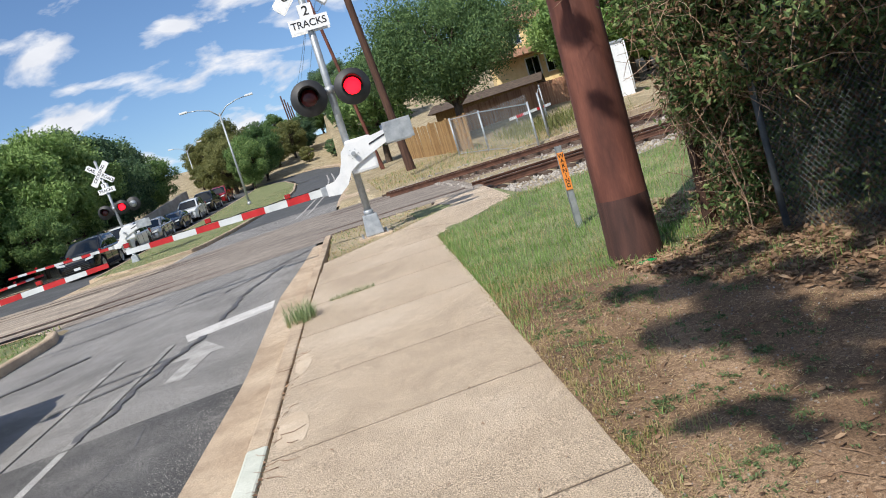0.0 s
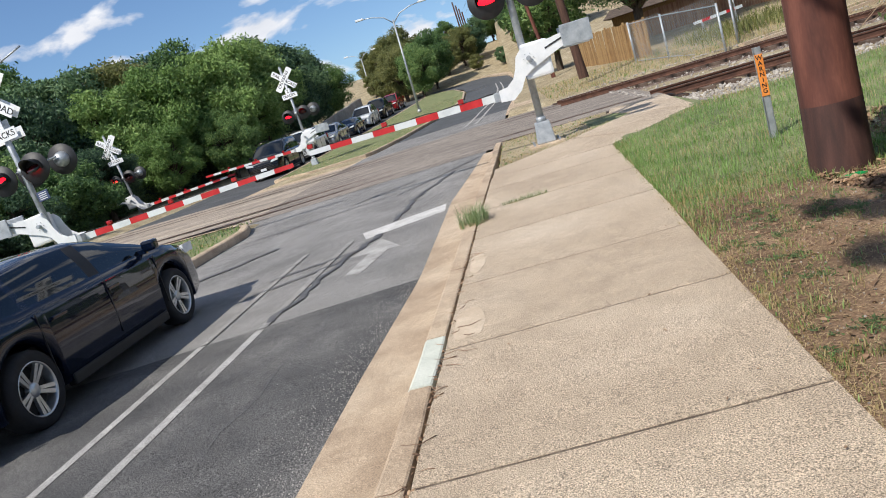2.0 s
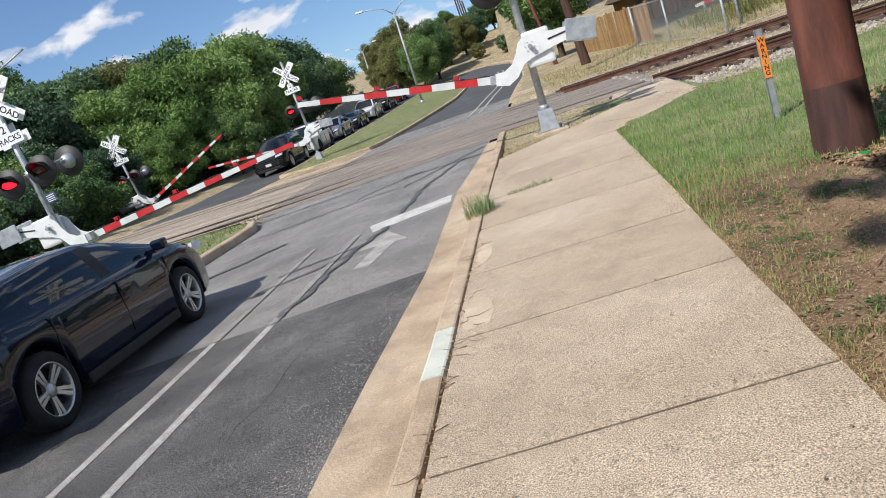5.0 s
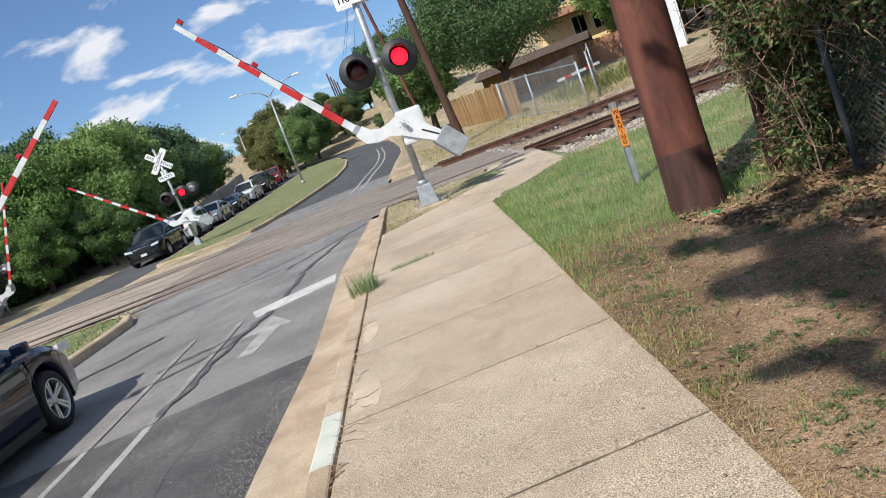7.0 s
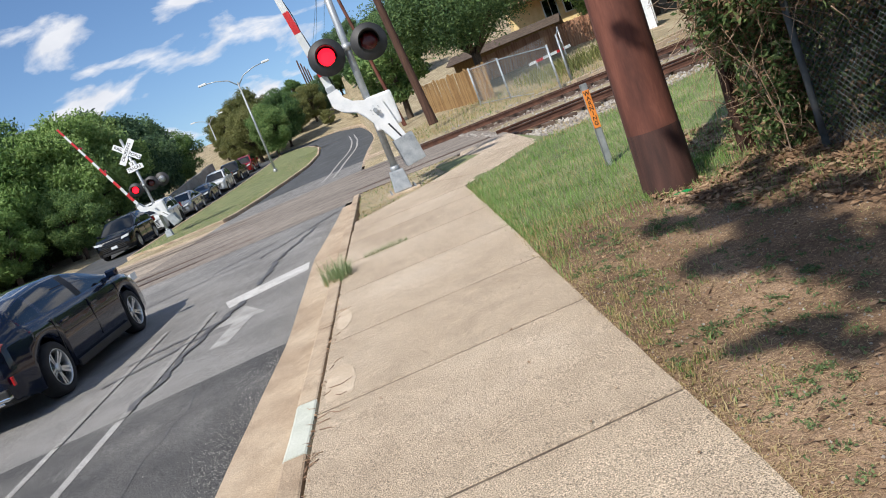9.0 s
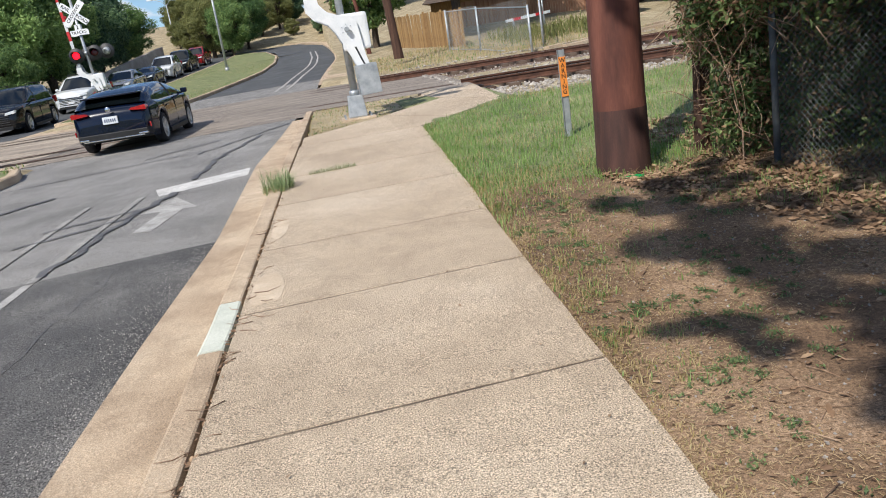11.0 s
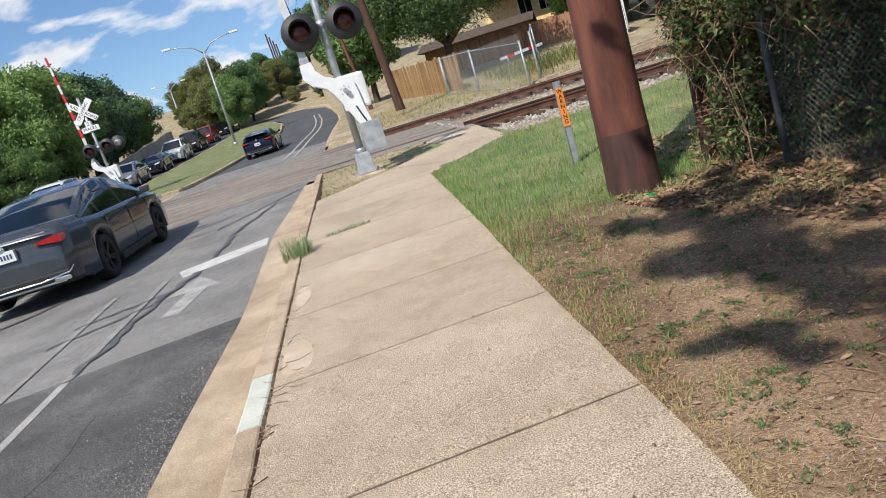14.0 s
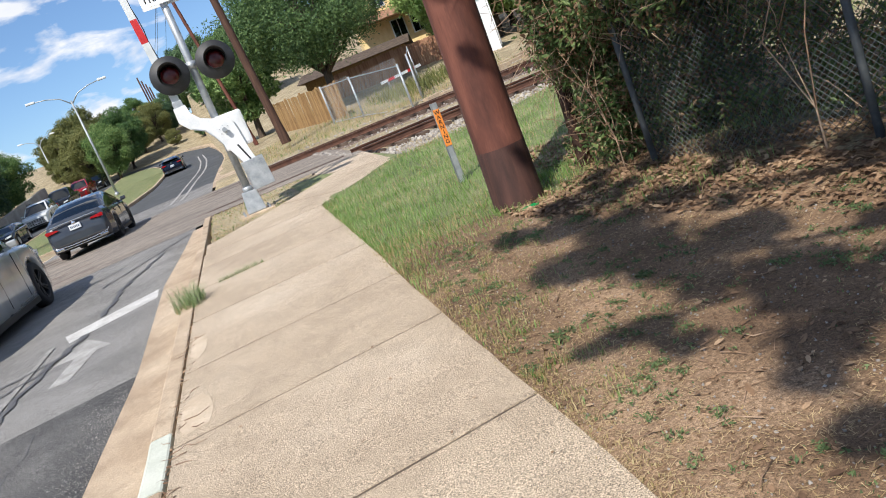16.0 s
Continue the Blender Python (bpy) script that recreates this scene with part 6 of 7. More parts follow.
def house():
    x, y = 22.4, 62.0
    z = 5.1
    root = thing("house", "two-storey yellow stucco house with a brown hipped roof", "house", pose(x, y, z - 0.5, 0, 0, -12))
    bm = bmesh.new()
    box(bm, -7, 0, 0, 7, 9, 5.6)
    part("wall", bm, M_STUCCO, root)
    bm = bmesh.new()
    b = [bm.verts.new(p) for p in ((-7.6, -0.6, 5.5), (7.6, -0.6, 5.5), (7.6, 9.6, 5.5), (-7.6, 9.6, 5.5), (-3, 4.5, 8.4), (3, 4.5, 8.4))]
    for q in ((0, 1, 5, 4), (1, 2, 5), (2, 3, 4, 5), (3, 0, 4), (3, 2, 1, 0)):
        bm.faces.new([b[i] for i in q])
    part("roof", bm, M_ROOF, root)
    bm = bmesh.new()
    b = [bm.verts.new(p) for p in ((-7.2, -1.9, 2.7), (2, -1.9, 2.7), (2, 0, 3.5), (-7.2, 0, 3.5), (-7.2, 0, 2.7), (2, 0, 2.7))]
    for q in ((0, 1, 2, 3), (0, 3, 4), (1, 5, 2), (0, 4, 5, 1)):
        bm.faces.new([b[i] for i in q])
    part("porch_roof", bm, M_ROOF, root)
    for wx, wz, ww, wh in ((-3.6, 0.9, 1.1, 1.5), (-1.9, 0.9, 1.1, 1.5), (-4.6, 3.9, 1.0, 1.2), (1.2, 3.9, 1.0, 1.2), (4.2, 0.9, 1.4, 1.5)):
        bm = bmesh.new()
        box(bm, wx - ww / 2 - 0.08, -0.06, wz - 0.08, wx + ww / 2 + 0.08, 0.02, wz + wh + 0.08)
        f = part("window", bm, M_WHITE, root)
        bm = bmesh.new()
        for s in (-1, 1):
            box(bm, wx + s * ww / 4 - ww / 4 + 0.03, -0.075, wz, wx + s * ww / 4 + ww / 4 - 0.03, -0.062, wz + wh)
        part("pane", bm, M_GLASS, f)
    x2, y2 = 12.5, 56.0
    up = 4.5 - (land_z(x2, y2) - 0.3)
    h2 = thing("low_house", "low dark-roofed outbuilding behind the oak", "house", pose(x2, y2, land_z(x2, y2) - 0.3, 0, 0, -20))
    bm = bmesh.new()
    box(bm, -4, 0, 0, 4, 5, up + 0.05)
    part("wall", bm, M_FENCEWOOD, h2)
    bm = bmesh.new()
    b = [bm.verts.new(p) for p in ((-4.5, -0.6, up), (4.5, -0.6, up), (4.5, 5.6, up), (-4.5, 5.6, up), (-4.5, 2.5, up + 0.75), (4.5, 2.5, up + 0.75))]
    for q in ((0, 1, 5, 4), (1, 2, 5), (2, 3, 4, 5), (3, 0, 4), (3, 2, 1, 0)):
        bm.faces.new([b[i] for i in q])
    part("roof", bm, M_OLDROOF, h2, "dark old shingle roof")


house()


def retaining_wall():
    bm = bmesh.new()
    pts = [(-16.9, 50), (-16.6, 58), (-16.0, 68), (-15.0, 80)]
    for (x0, y0), (x1, y1) in zip(pts, pts[1:]):
        z0, z1 = lerp(GRADE, y0) - 0.2, lerp(GRADE, y1) - 0.2
        h0, h1 = 0.5 + (y0 - 50) * 0.06, 0.5 + (y1 - 50) * 0.06
        v = [bm.verts.new(p) for p in ((x0, y0, z0), (x1, y1, z1), (x1, y1, z1 + h1), (x0, y0, z0 + h0), (x0 - 0.4, y0, z0), (x1 - 0.4, y1, z1), (x1 - 0.4, y1, z1 + h1), (x0 - 0.4, y0, z0 + h0))]
        for q in ((0, 1, 2, 3), (3, 2, 6, 7), (5, 4, 7, 6), (4, 0, 3, 7), (1, 5, 6, 2)):
            bm.faces.new([v[i] for i in q])
    tagged(part("retaining_wall", bm, M_WALLC), "stained concrete retaining wall beside the other carriageway", "wall", kind="structure")


retaining_wall()

# ---- vehicles ----


def car(name, label, body_mat, kind, rim_mat=None, group="vehicles on the road"):
    """A vehicle facing +y on wheels, lofted from side and plan curves; kind picks the proportions."""
    K = dict(
        hatch=dict(L=4.37, W=1.79, wb=2.64, r=0.325, belt=0.93, hood=[(-2.18, 0.62), (-2.1, 0.90), (-1.7, 1.02), (-1.2, 0.98), (0.75, 0.97), (1.3, 0.95), (1.8, 0.84), (2.1, 0.70), (2.185, 0.5)],
                   roof=[(-2.0, 0.98), (-1.6, 1.17), (-1.1, 1.27), (-0.4, 1.32), (0.1, 1.315), (0.45, 1.25), (1.3, 0.94)]),
        sedan=dict(L=4.84, W=1.84, wb=2.75, r=0.335, belt=0.96, hood=[(-2.42, 0.60), (-2.36, 0.95), (-2.2, 1.08), (-1.6, 1.06), (-1.2, 1.0), (0.8, 0.98), (1.4, 0.96), (2.0, 0.86), (2.32, 0.72), (2.42, 0.5)],
                   roof=[(-1.75, 1.06), (-1.2, 1.29), (-0.7, 1.43), (-0.2, 1.49), (0.2, 1.47), (0.5, 1.38), (1.35, 0.98)]),
        suv=dict(L=4.78, W=1.92, wb=2.85, r=0.37, belt=1.10, hood=[(-2.38, 0.7), (-2.34, 1.05), (-2.2, 1.14), (-1.2, 1.13), (0.85, 1.12), (1.4, 1.10), (2.0, 1.03), (2.32, 0.9), (2.39, 0.6)],
                 roof=[(-2.22, 1.14), (-1.95, 1.58), (-1.6, 1.70), (-0.6, 1.75), (0.0, 1.73), (0.35, 1.64), (1.2, 1.12)]),
        pickup=dict(L=5.7, W=1.98, wb=3.6, r=0.40, belt=1.15, hood=[(-2.85, 0.8), (-2.82, 1.12), (-2.6, 1.18), (-0.9, 1.18), (1.1, 1.17), (1.6, 1.16), (2.4, 1.1), (2.75, 0.98), (2.85, 0.65)],
                    roof=[(-1.0, 1.18), (-0.85, 1.62), (-0.6, 1.80), (0.0, 1.86), (0.5, 1.84), (0.75, 1.76), (1.5, 1.17)]),
    )[kind]
    L, W, wb, r, belt = K["L"], K["W"], K["wb"], K["r"], K["belt"]
    root = thing(name, label, "car" if kind != "pickup" else "pickup truck", group=group)
    rim_mat = rim_mat or M_RIM
    hood, roof = K["hood"], K["roof"]
    wy = (-wb / 2, wb / 2)
    arch = r + 0.07

    def width(y):
        u = abs(y) / (L / 2)
        return W / 2 * (1 - 0.13 * max(0, u - 0.72) / 0.28 - 0.10 * max(0, u - 0.93) / 0.07)

    def low(y):
        z = 0.20 + 0.10 * max(0, abs(y) / (L / 2) - 0.8) / 0.2
        for w in wy:
            d = abs(y - w)
            if d < arch:
                z = max(z, r + math.sqrt(max(0.0, arch * arch - d * d)) - 0.01)
        return z

    ys = sorted(set([round(-L / 2 + 0.002 + (L - 0.004) * i / 90, 4) for i in range(91)] + [round(w + s * arch * q, 4) for w in wy for s in (-1, 1) for q in (1.0, 0.97, 0.9, 0.75)]))
    bm = bmesh.new()
    rows = []
    for y in ys:
        w, zt = width(y), lerp(hood, y)
        zl = min(low(y), zt - 0.06)
        zs = min(belt, zt)
        zsh = max(zl + 0.03, zs - 0.10)
        zm = (zl + zsh) / 2
        half = [(w * 0.90, zl), (w * 0.985, zl + 0.02), (w * (1.0 if zm > 0.4 else 0.99), zm), (w * 0.985, zsh), (w * 0.945, zs - 0.012), (w * 0.86, zt), (w * 0.45, zt + 0.022), (0, zt + 0.03)]
        rows.append([bm.verts.new((x, y, z)) for x, z in half] + [bm.verts.new((-x, y, z)) for x, z in half[-2::-1]])
    for a, b in zip(rows, rows[1:]):
        for i in range(len(a) - 1):
            bm.faces.new([a[i], a[i + 1], b[i + 1], b[i]]).smooth = True
    bm.faces.new(rows[0][::-1])
    bm.faces.new(rows[-1])
    bmesh.ops.recalc_face_normals(bm, faces=bm.faces)
    body = part("body", bm, body_mat, root)
    # dark floor and wheel wells
    bm = bmesh.new()
    box(bm, -W * 0.42, -L / 2 + 0.15, 0.24, W * 0.42, L / 2 - 0.15, 0.62)
    part("underbody", bm, M_TRIM, root, "black floor and wheel wells")
    # glass house
    y0, y1 = roof[0][0], roof[-1][0]
    gy = [y0 + (y1 - y0) * i / 36 for i in range(37)]
    bm = bmesh.new()
    rows = []
    for y in gy:
        zb = min(belt, lerp(hood, y)) - 0.03
        zt = max(zb + 0.005, lerp(roof, y))
        f = (zt - belt) / max(0.01, max(z for _, z in roof) - belt)
        wb_, wt = width(y) * 0.93, width(y) * (0.93 - 0.21 * max(0, f))
        half = [(wb_, zb), (wb_ * 0.6 + wt * 0.4, zb + (zt - zb) * 0.45), (wt, zt - 0.045 * max(0, f)), (wt * 0.86, zt), (wt * 0.4, zt + 0.012), (0, zt + 0.016)]
        rows.append([bm.verts.new((x, y, z)) for x, z in half] + [bm.verts.new((-x, y, z)) for x, z in half[-2::-1]])
    peak = max(z for _, z in roof)
    for j, (a, b) in enumerate(zip(rows, rows[1:])):
        ym = (gy[j] + gy[j + 1]) / 2
        solid = lerp(roof, ym) > peak - 0.10
        back = ym < (y0 + 0.30 * (y1 - y0))
        for i in range(len(a) - 1):
            f = bm.faces.new([a[i], a[i + 1], b[i + 1], b[i]])
            f.smooth = True
            side = i in (0, 1, 8, 9)
            pil = any(abs(ym - p) < 0.055 for p in (0.02, -1.02)) or (side and ym < y0 + (0.5 if kind != "pickup" else 0.2)) or (side and ym > y1 - 0.32)
            top = i in (2, 3, 4, 5, 6, 7)
            f.material_index = 0 if (top and solid) or (i in (2, 7)) else (2 if side and pil and abs(ym - 0.02) < 0.06 else (0 if side and pil else 1))
    bmesh.ops.recalc_face_normals(bm, faces=bm.faces)
    part("cabin", bm, [body_mat, M_GLASS, M_TRIM], root, "cabin with dark glass")
    for sx in (-1, 1):
        for w in wy:
            build_wheel(root, sx, w, W, r, rim_mat)
    detail(root, K, kind, body_mat, width, lambda y: lerp(hood, y))
    return root


def build_wheel(root, sx, wy, W, r, rim_mat, spokes=5):
    m = pose(sx * (W / 2 - 0.115), wy, r, 0, 90 * sx, 0)
    bm = bmesh.new()
    lathe(bm, [(r * 0.69, -0.10), (r * 0.86, -0.112), (r * 0.965, -0.095), (r, -0.055), (r, 0.055), (r * 0.965, 0.095), (r * 0.86, 0.112), (r * 0.69, 0.10)], 36)
    tyre = part("wheel", bm, M_TYRE, root)
    tyre.matrix_basis = m
    bm = bmesh.new()
    lathe(bm, [(r * 0.70, 0.10), (r * 0.68, 0.106), (r * 0.65, 0.088), (r * 0.65, -0.02)], 32)
    lathe(bm, [(0.0, 0.075), (0.05, 0.075), (0.065, 0.06), (0.065, 0.02)], 16)
    for k in range(spokes):
        for off in (-0.13, 0.13):
            a = 2 * math.pi * k / spokes
            c0, c1 = Vector((0.05 * math.cos(a + off * 2), 0.05 * math.sin(a + off * 2), 0.062)), Vector((r * 0.67 * math.cos(a + off), r * 0.67 * math.sin(a + off), 0.09))
            t = Vector((-math.sin(a), math.cos(a), 0))
            v = [bm.verts.new(p) for p in (c0 - t * 0.014, c0 + t * 0.014, c1 + t * 0.018, c1 - t * 0.018, c0 - t * 0.014 - Vector((0, 0, .03)), c0 + t * 0.014 - Vector((0, 0, .03)), c1 + t * 0.018 - Vector((0, 0, .03)), c1 - t * 0.018 - Vector((0, 0, .03)))]
            for q in ((0, 1, 2, 3), (4, 5, 1, 0), (5, 6, 2, 1), (6, 7, 3, 2), (7, 4, 0, 3)):
                bm.faces.new([v[i] for i in q])
    part("rim", bm, rim_mat, tyre, "alloy rim with twin spokes")
    bm = bmesh.new()
    lathe(bm, [(0, 0.015), (r * 0.6, 0.015)], 24)
    part("brake_disc", bm, M_TRIM, tyre)
    return tyre


def detail(root, K, kind, body_mat, width, top):
    """Lamps, plates, mirrors, handles, door gaps and lower trim."""
    L, W, belt = K["L"], K["W"], K["belt"]
    y0, y1 = -L / 2, L / 2
    big = kind in ("suv", "pickup")
    zb = 0.98 if big else 0.86
    for s in (-1, 1):
        bm = bmesh.new()
        w = width(y0 + 0.1)
        if kind == "pickup" or kind == "suv":
            box(bm, s * w * 0.99 - 0.09, y0 - 0.015, zb - 0.12, s * w * 0.99 + 0.015, y0 + 0.16, zb + 0.16, bevel=0.02)
        else:
            extrude_xz(bm, [(s * w * 0.55, zb - 0.01), (s * w * 1.0, zb - 0.045), (s * w * 1.025, zb + 0.02), (s * w * 0.99, zb + 0.06), (s * w * 0.62, zb + 0.03)], y0 - 0.015, y0 + (0.20 if kind == "sedan" else 0.27))
        part("tail_light", bm, M_TAIL, root, "red tail light")
        bm = bmesh.new()
        w = width(y1 - 0.12)
        extrude_xz(bm, [(s * w * 0.55, zb - 0.20), (s * w * 1.0, zb - 0.16), (s * w * 1.01, zb - 0.05), (s * w * 0.60, zb - 0.10)], y1 - 0.24, y1 + 0.005)
        part("headlight", bm, M_HEAD, root, "clear headlight")
        # mirror
        ym = K["roof"][-1][0] - 0.42
        bm = bmesh.new()
        box(bm, s * (W / 2 + 0.08) - 0.08, ym - 0.04, belt + 0.01, s * (W / 2 + 0.08) + 0.08, ym + 0.07, belt + 0.125, bevel=0.03)
        box(bm, s * (W / 2 - 0.04) - 0.06, ym, belt - 0.01, s * (W / 2 - 0.04) + 0.06, ym + 0.05, belt + 0.04)
        part("mirror", bm, body_mat, root)
        for yd in (-0.78, 0.12):
            bm = bmesh.new()
            box(bm, s * width(yd) * 0.992 - 0.018, yd - 0.10, belt - 0.17, s * width(yd) * 0.992 + 0.022, yd + 0.10, belt - 0.14, bevel=0.006)
            part("door_handle", bm, body_mat, root)
        for yd in (-1.05 if kind != "pickup" else -0.9, 0.02, 1.02):
            bm = bmesh.new()
            za, zt = 0.34, belt - 0.06
            box(bm, s * W / 2 * 0.997 - 0.012, yd - 0.004, za, s * W / 2 * 0.997 + 0.003, yd + 0.004, zt)
            part("door_gap", bm, M_TRIM, root)
        bm = bmesh.new()
        box(bm, s * W / 2 * 0.97 - 0.05, -K["wb"] / 2 + K["r"] + 0.10, 0.17, s * W / 2 * 0.97 + 0.035, K["wb"] / 2 - K["r"] - 0.10, 0.27, bevel=0.015)
        part("sill", bm, M_TRIM, root)
    bm = bmesh.new()
    box(bm, -W * 0.40, y0 - 0.02, 0.28, W * 0.40, y0 + 0.10, 0.44, bevel=0.02)
    part("rear_bumper_trim", bm, M_TRIM, root)
    bm = bmesh.new()
    box(bm, -W * 0.36, y0 - 0.03, 0.29, W * 0.36, y0 + 0.02, 0.315, bevel=0.006)
    part("chrome_strip", bm, M_CHROME, root)
    bm = bmesh.new()
    box(bm, -0.155, y0 - 0.03, 0.62 if kind == "hatch" else 0.74, 0.155, y0 + 0.03, 0.77 if kind == "hatch" else 0.89, bevel=0.004)
    p = part("number_plate", bm, M_PLATE, root, "white plate with dark bars")
    bm = bmesh.new()
    z = 0.66 if kind == "hatch" else 0.78
    for k in range(6):
        box(bm, -0.12 + k * 0.042, y0 - 0.034, z, -0.095 + k * 0.042, y0 - 0.031, z + 0.065)
    part("plate_bars", bm, M_PLATEBAR, p)
    bm = bmesh.new()
    for k in range(5):
        box(bm, -W * 0.30, y1 - 0.10, 0.42 + 0.075 * k, W * 0.30, y1 + 0.012, 0.455 + 0.075 * k, bevel=0.008)
    part("grille", bm, M_TRIM, root)
    bm = bmesh.new()
    box(bm, -W * 0.33, y1 - 0.10, 0.24, W * 0.33, y1 + 0.016, 0.36, bevel=0.012)
    part("front_bumper_trim", bm, M_TRIM, root)
    bm = bmesh.new()
    box(bm, -0.15, y1 - 0.02, 0.46, 0.15, y1 + 0.022, 0.58, bevel=0.004)
    part("front_plate", bm, M_PLATE, root)
    bm = bmesh.new()
    lathe(bm, [(0, 0.01), (0.045, 0.01), (0.055, 0.0)], 16, pose(0, y0 - 0.022, zb + 0.06, 90, 0, 0))
    part("badge", bm, M_CHROME, root)
    if kind == "hatch":
        bm = bmesh.new()
        box(bm, -0.60, -1.90, 1.165, 0.60, -1.45, 1.20, bevel=0.015)
        part("spoiler", bm, body_mat, root)
        for s in (-1, 1):
            bm = bmesh.new()
            box(bm, s * 0.62 - 0.10, y0 - 0.04, 0.32, s * 0.62 + 0.10, y0 + 0.05, 0.36, bevel=0.012)
            part("exhaust_tip", bm, M_CHROME, root)
            bm = bmesh.new()
            box(bm, s * 0.785 - 0.012, y0 + 0.04, 0.44, s * 0.785 + 0.012, y0 + 0.08, 0.54, bevel=0.006)
            part("reflector", bm, M_TAIL, root)
    if kind == "sedan":
        bm = bmesh.new()
        box(bm, -W * 0.34, y0 - 0.03, 0.985, W * 0.34, y0 + 0.03, 1.005, bevel=0.006)
        part("boot_strip", bm, M_CHROME, root)
        bm = bmesh.new()
        tube(bm, [(-W * 0.43, y0 + 0.02, 0.47), (-W * 0.40, y0 - 0.03, 0.40), (-W * 0.2, y0 - 0.035, 0.36), (W * 0.2, y0 - 0.035, 0.36), (W * 0.40, y0 - 0.03, 0.40), (W * 0.43, y0 + 0.02, 0.47)], [0.014] * 6, 6)
        part("bumper_strip", bm, M_CHROME, root)
        for s in (-1, 1):
            bm = bmesh.new()
            box(bm, s * 0.62 - 0.11, y0 - 0.04, 0.30, s * 0.62 + 0.11, y0 + 0.05, 0.37, bevel=0.02)
            part("exhaust_tip", bm, M_CHROME, root)
    if kind in ("suv",):
        for s in (-1, 1):
            bm = bmesh.new()
            tube(bm, [(s * 0.62, -1.7, 1.72), (s * 0.63, -1.5, 1.79), (s * 0.63, -0.2, 1.81), (s * 0.62, 0.0, 1.75)], [0.018] * 4, 6)
            part("roof_rail", bm, M_TRIM, root)


P_NAVY, P_GREY, P_BLACK = paint("navy_paint", "081226"), paint("grey_paint", "3a3f47"), paint("black_paint", "0c0e11")
P_WHITE, P_SILVER, P_BLUE = paint("white_paint", "d4d7d8", 0.0), paint("silver_paint", "9a9da0", 0.6), paint("blue_black_paint", "131b26")
P_PICK, P_RED = paint("pale_grey_paint", "b4b6b5", 0.4), paint("red_paint", "8d1a1c", 0.1)
hatchback = car("hatchback", "shiny dark navy hatchback with silver twin-spoke wheels", P_NAVY, "hatch")
hatchback.scale = (0.92, 0.92, 0.92)
sedan = car("sedan", "dark grey sedan with black wheels and red tail lights", P_GREY, "sedan", M_TRIM)
pickup = car("pickup_truck", "pale grey pickup truck in the near lane", P_PICK, "pickup", M_TRIM)
suv_black = car("suv", "black sport utility vehicle waiting at the far gate", P_BLACK, "suv")
suv_white = car("suv", "white sport utility vehicle queued behind the black one", P_WHITE, "suv", M_TRIM)
sedan_silver = car("sedan", "silver sedan queued beyond the railway", P_SILVER, "sedan")
hatch_dark = car("hatchback", "dark blue hatchback queued beyond the railway", P_BLUE, "hatch")
suv_pale = car("suv", "white sport utility vehicle further up the queue", P_WHITE, "suv")
pickup_black = car("pickup_truck", "black pickup truck far up the queue", P_BLACK, "pickup")
suv_red = car("suv", "red sport utility vehicle at the end of the queue", P_RED, "suv")
sedan_far = car("sedan", "dark sedan coming down the far hill", P_BLACK, "sedan")


def ease(knots, t):
    """A smooth monotone curve through (time, value) knots."""
    n = len(knots)
    if t <= knots[0][0]:
        return knots[0][1]
    if t >= knots[-1][0]:
        return knots[-1][1]
    d = [(knots[i + 1][1] - knots[i][1]) / (knots[i + 1][0] - knots[i][0]) for i in range(n - 1)]
    m = [d[0]] + [0.0 if d[i - 1] * d[i] <= 0 else 2 * d[i - 1] * d[i] / (d[i - 1] + d[i]) for i in range(1, n - 1)] + [d[-1]]
    for i in range(n - 1):
        if t <= knots[i + 1][0]:
            h = knots[i + 1][0] - knots[i][0]
            u = (t - knots[i][0]) / h
            return (knots[i][1] * (1 + 2 * u) * (1 - u) ** 2 + h * m[i] * u * (1 - u) ** 2 + knots[i + 1][1] * u * u * (3 - 2 * u) + h * m[i + 1] * u * u * (u - 1))


NEAR_LANE = [(-60, -4.8), (0, -4.78), (8, -4.72), (12, -4.56), (16, -4.3), (22, -4.06), (28, -3.9), (36, -3.62), (45, -3.1), (52, -2.6), (61, -2.5), (75, -2.9)]
FAR_LANE = [(-60, -12.7), (20, -12.6), (40, -12.5), (60, -12.3), (75, -11.9), (90, -11.0), (120, -9.5)]


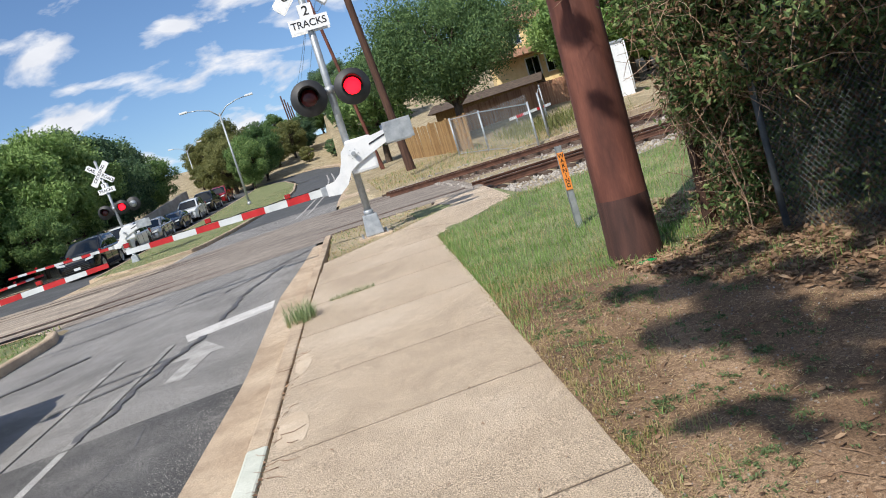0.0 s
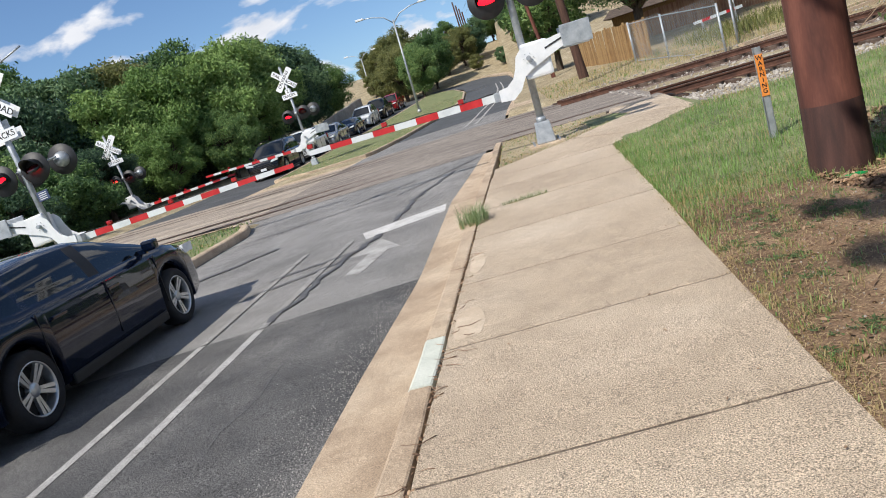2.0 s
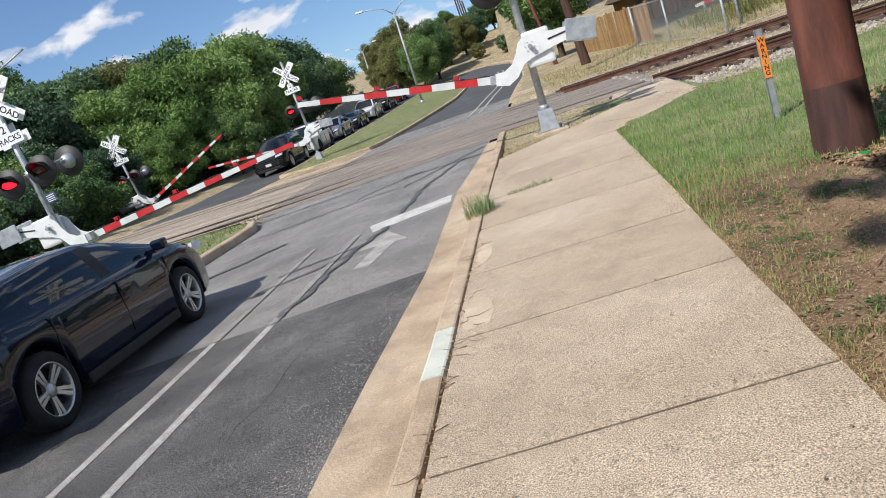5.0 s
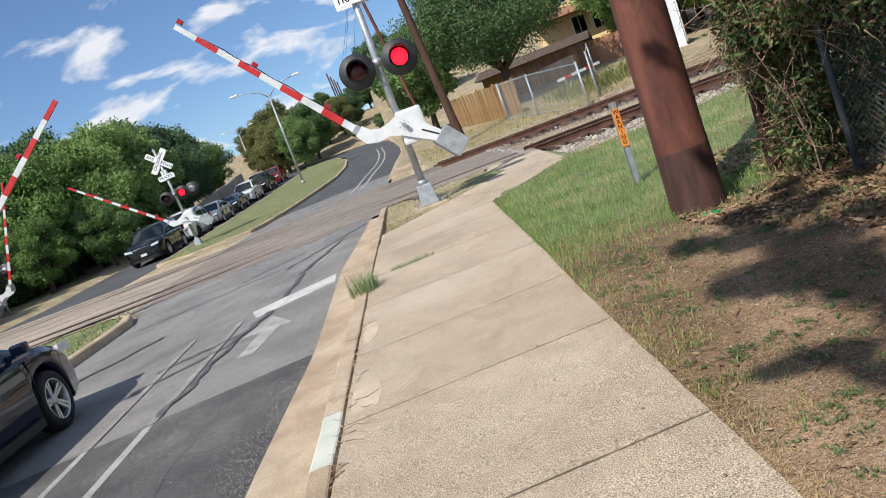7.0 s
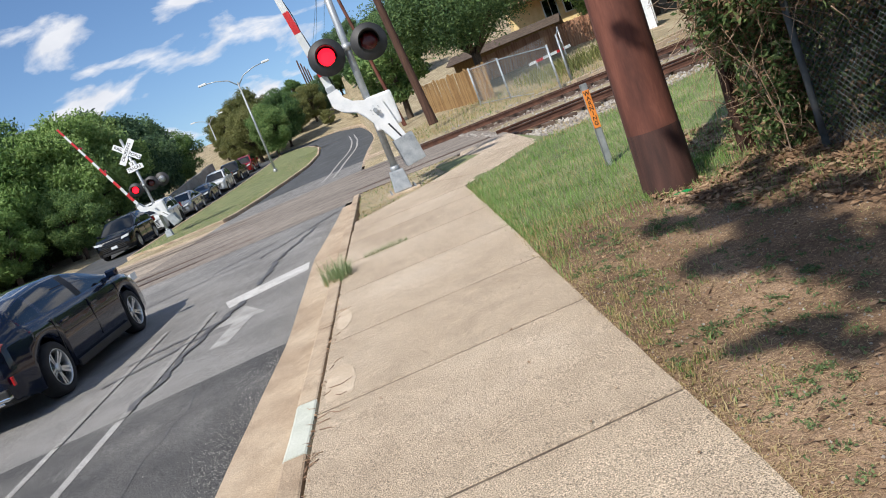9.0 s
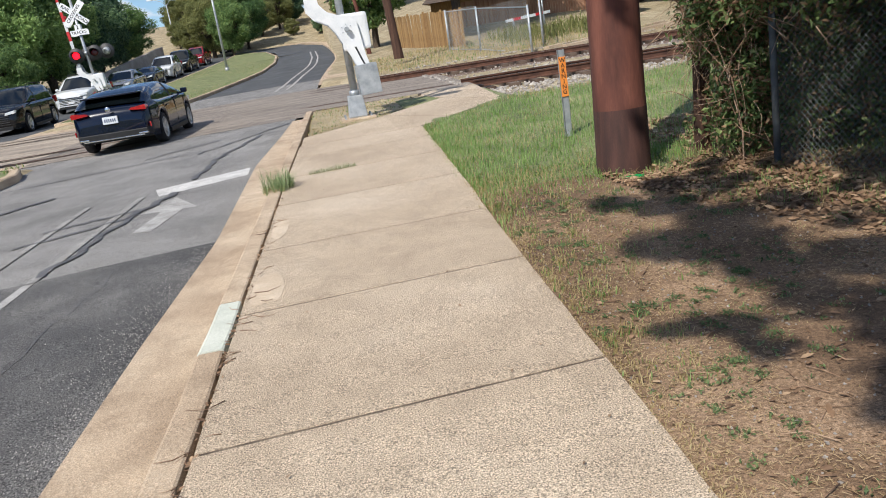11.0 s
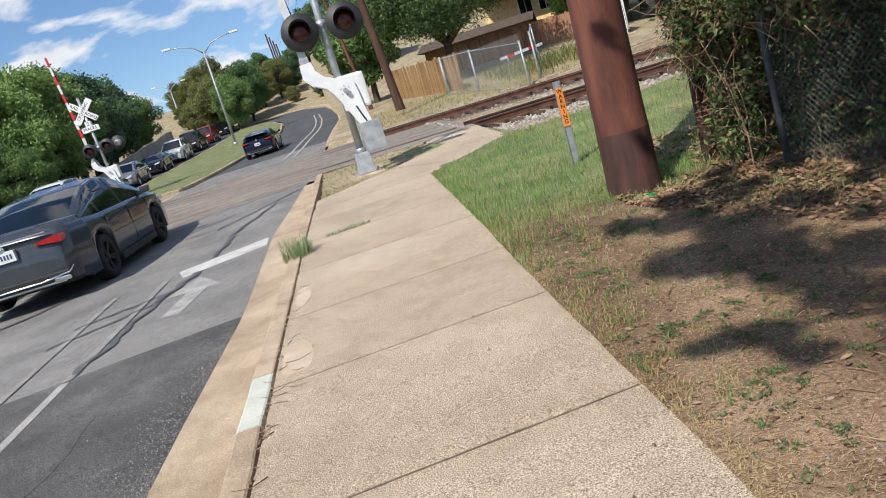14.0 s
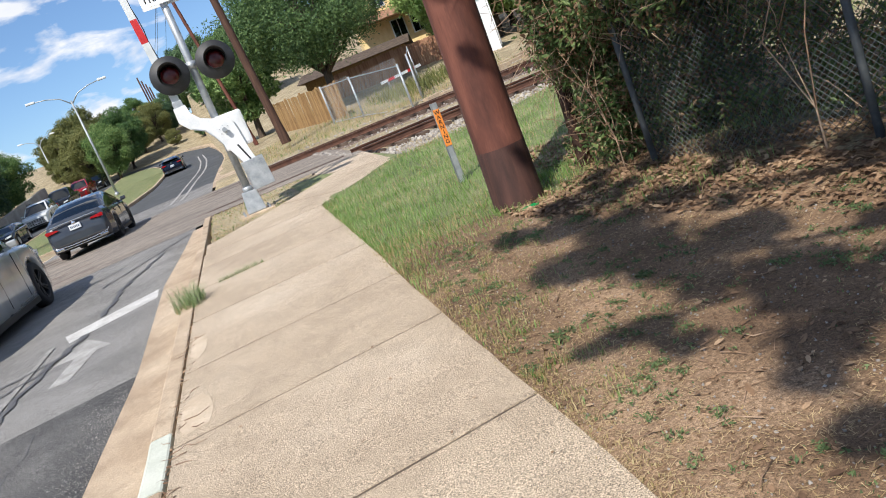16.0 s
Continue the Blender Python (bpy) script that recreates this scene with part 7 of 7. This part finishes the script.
def drive(ob, knots, lane, roll=True):
    """Keys a vehicle along its lane, and its wheels with it."""
    back = lane is FAR_LANE
    rows, spin = [], []
    wheels = [w for w in ob.children if w.name.startswith("wheel")]
    base = {w: w.matrix_basis.copy() for w in wheels}
    n = 160
    for i in range(n + 1):
        t = i * 16.0 / n
        y = ease(knots, t)
        a, b = lerp(lane, y - 1.3), lerp(lane, y + 1.3)
        za, zb = road_z(-4, y - 1.35), road_z(-4, y + 1.35)
        if back:
            za, zb = road_z(-12, y - 1.35), road_z(-12, y + 1.35)
        yaw = -math.degrees(math.atan2(b - a, 2.6))
        pitch = math.degrees(math.atan2(zb - za, 2.7))
        m = pose((a + b) / 2, y, (za + zb) / 2 + 0.004, pitch, 0, yaw)
        rows.append((t, m @ pose(0, 0, 0, 0, 0, 180) if back else m))
    still = all(abs(k[1] - knots[0][1]) < 0.01 for k in knots)
    walk(ob, [rows[0], rows[-1]] if still else [r for i, r in enumerate(rows) if i % 2 == 0])
    if still or not roll:
        return
    for w in wheels:
        r = w.matrix_basis.translation.z
        out, last = [], None
        for i in range(0, 481):
            t = i / 30
            ang = abs(ease(knots, t) - knots[0][1]) / r
            if last is None or abs(ang - last) > 0.35 or i == 480:
                last = ang
                out.append((t, base[w].translation, ang))
        walk(w, [(t, Matrix.Translation(p) @ pose(0, 0, 0, -math.degrees(g), 0, 0) @ base[w].to_3x3().to_4x4()) for t, p, g in out])


# ---- what moves ----
RISE = [(0, 0), (4.3, 0), (5.0, 11), (5.8, 29), (6.3, 39.5), (6.5, 43), (7.0, 50), (7.5, 60), (8.0, 67), (8.5, 74), (9.0, 81.5), (9.4, 85), (10.0, 87), (16.0, 87)]
RISE_LATE = [(0, 0), (4.6, 0), (5.4, 10), (6.3, 28), (7.0, 40), (8.0, 54), (9.0, 67), (9.8, 78), (10.6, 86), (16.0, 86)]
RISE_MID = [(0, 0), (4.6, 0), (5.4, 10), (6.3, 26), (7.0, 37), (8.0, 52), (9.0, 66), (9.8, 77), (10.6, 86), (16.0, 86)]
RISE_EARLY = [(0, 0), (4.2, 0), (4.8, 14), (5.4, 34), (6.0, 50), (6.5, 60), (7.0, 67), (8.0, 78), (9.0, 85), (16.0, 86)]
BLINK, FIRST, DARK = 0.593, 0.25, 11.7


def motions():
    """Gate arms, flashing lamps and vehicles."""
    for i, (shaft, turn) in enumerate(ARMS):
        p = shaft.matrix_basis.translation.copy()
        knots = (RISE, RISE_MID, RISE_LATE, RISE_EARLY)[i]
        walk(shaft, [(t, Matrix.Translation(p) @ pose(0, 0, 0, 0, ease(knots, t) - (0, 3.1, -3, 3.8)[i], 0)) for t in [0, 4.2, 4.6, 5, 5.5, 6, 6.3, 6.5, 7, 7.5, 8, 8.5, 9, 9.4, 10, 10.6, 16]])
    # The added drums turn a lit or dark face forward in place of flashing.
    for drum, side in LAMPS:
        p = drum.matrix_basis.translation.copy()
        turns, t, a, lit = [], 0.0, 0.0, side == 1
        a = 0.0 if lit else 180.0
        rows = [(0.0, a)]
        t = FIRST
        while t < DARK:
            want = not lit
            if t + BLINK >= DARK:
                want = False
            if want != lit:
                rows += [(t - 0.067, a), (t - 0.033, a + 60), (t, a + 120), (t + 0.033, a + 180)]
                a += 180
                lit = want
            t += BLINK
        if lit:
            rows += [(DARK - 0.067, a), (DARK - 0.033, a + 60), (DARK, a + 120), (DARK + 0.033, a + 180)]
            a += 180
        rows.append((16.0, a))
        walk(drum, [(t, Matrix.Translation(p) @ pose(0, 0, 0, g, 0, 0)) for t, g in rows])
    drive(hatchback, [(0, 6.1), (7.0, 6.1), (7.5, 6.45), (8.0, 7.06), (8.5, 7.85), (9.0, 9.4), (10, 12.9), (11, 17.6), (11.5, 19.5), (12, 22.6), (12.5, 26.2), (13.4, 34.8), (14.5, 44.6), (16.0, 60.5)], NEAR_LANE)
    drive(sedan, [(0, -1.4), (9.6, -1.4), (10.5, -0.6), (11.5, 1.4), (12.5, 5.4), (13.0, 7.75), (13.4, 9.7), (14.0, 12.9), (14.5, 16.1), (15.0, 19.0), (15.5, 22.1), (16.0, 25.1)], NEAR_LANE)
    drive(pickup, [(0, -8.2), (11.0, -8.2), (12.0, -6.4), (13.0, -2.8), (14.0, 1.6), (14.5, 4.2), (15.0, 7.0), (15.5, 9.8), (16.0, 12.5)], NEAR_LANE)
    drive(suv_black, [(0, 38.4), (9.2, 38.4), (10.0, 36.8), (11.0, 33.2), (11.5, 31.0), (12.0, 29.0), (12.5, 27.0), (13.2, 23.0), (14.5, 12.0), (16.0, -4.0)], FAR_LANE)
    drive(suv_white, [(0, 44.6), (9.8, 44.6), (10.6, 43.4), (11.5, 41.4), (12.5, 39.4), (13.4, 37.6), (14.5, 33.0), (16.0, 22.0)], FAR_LANE)
    drive(sedan_silver, [(0, 51.2), (12.0, 51.2), (13.0, 50.4), (14.5, 46.5), (16.0, 39.0)], FAR_LANE)
    drive(hatch_dark, [(0, 57.6), (12.8, 57.6), (14.5, 54.6), (16.0, 49.5)], FAR_LANE)
    drive(suv_pale, [(0, 64.2), (13.4, 64.2), (16.0, 60.0)], FAR_LANE)
    drive(pickup_black, [(0, 71.4), (14, 71.4), (16.0, 69.0)], FAR_LANE)
    drive(suv_red, [(0, 78.8), (14, 78.8), (16.0, 78.0)], FAR_LANE)
    drive(sedan_far, [(0, 104), (9, 104), (12.5, 92), (16.0, 86)], FAR_LANE)


motions()
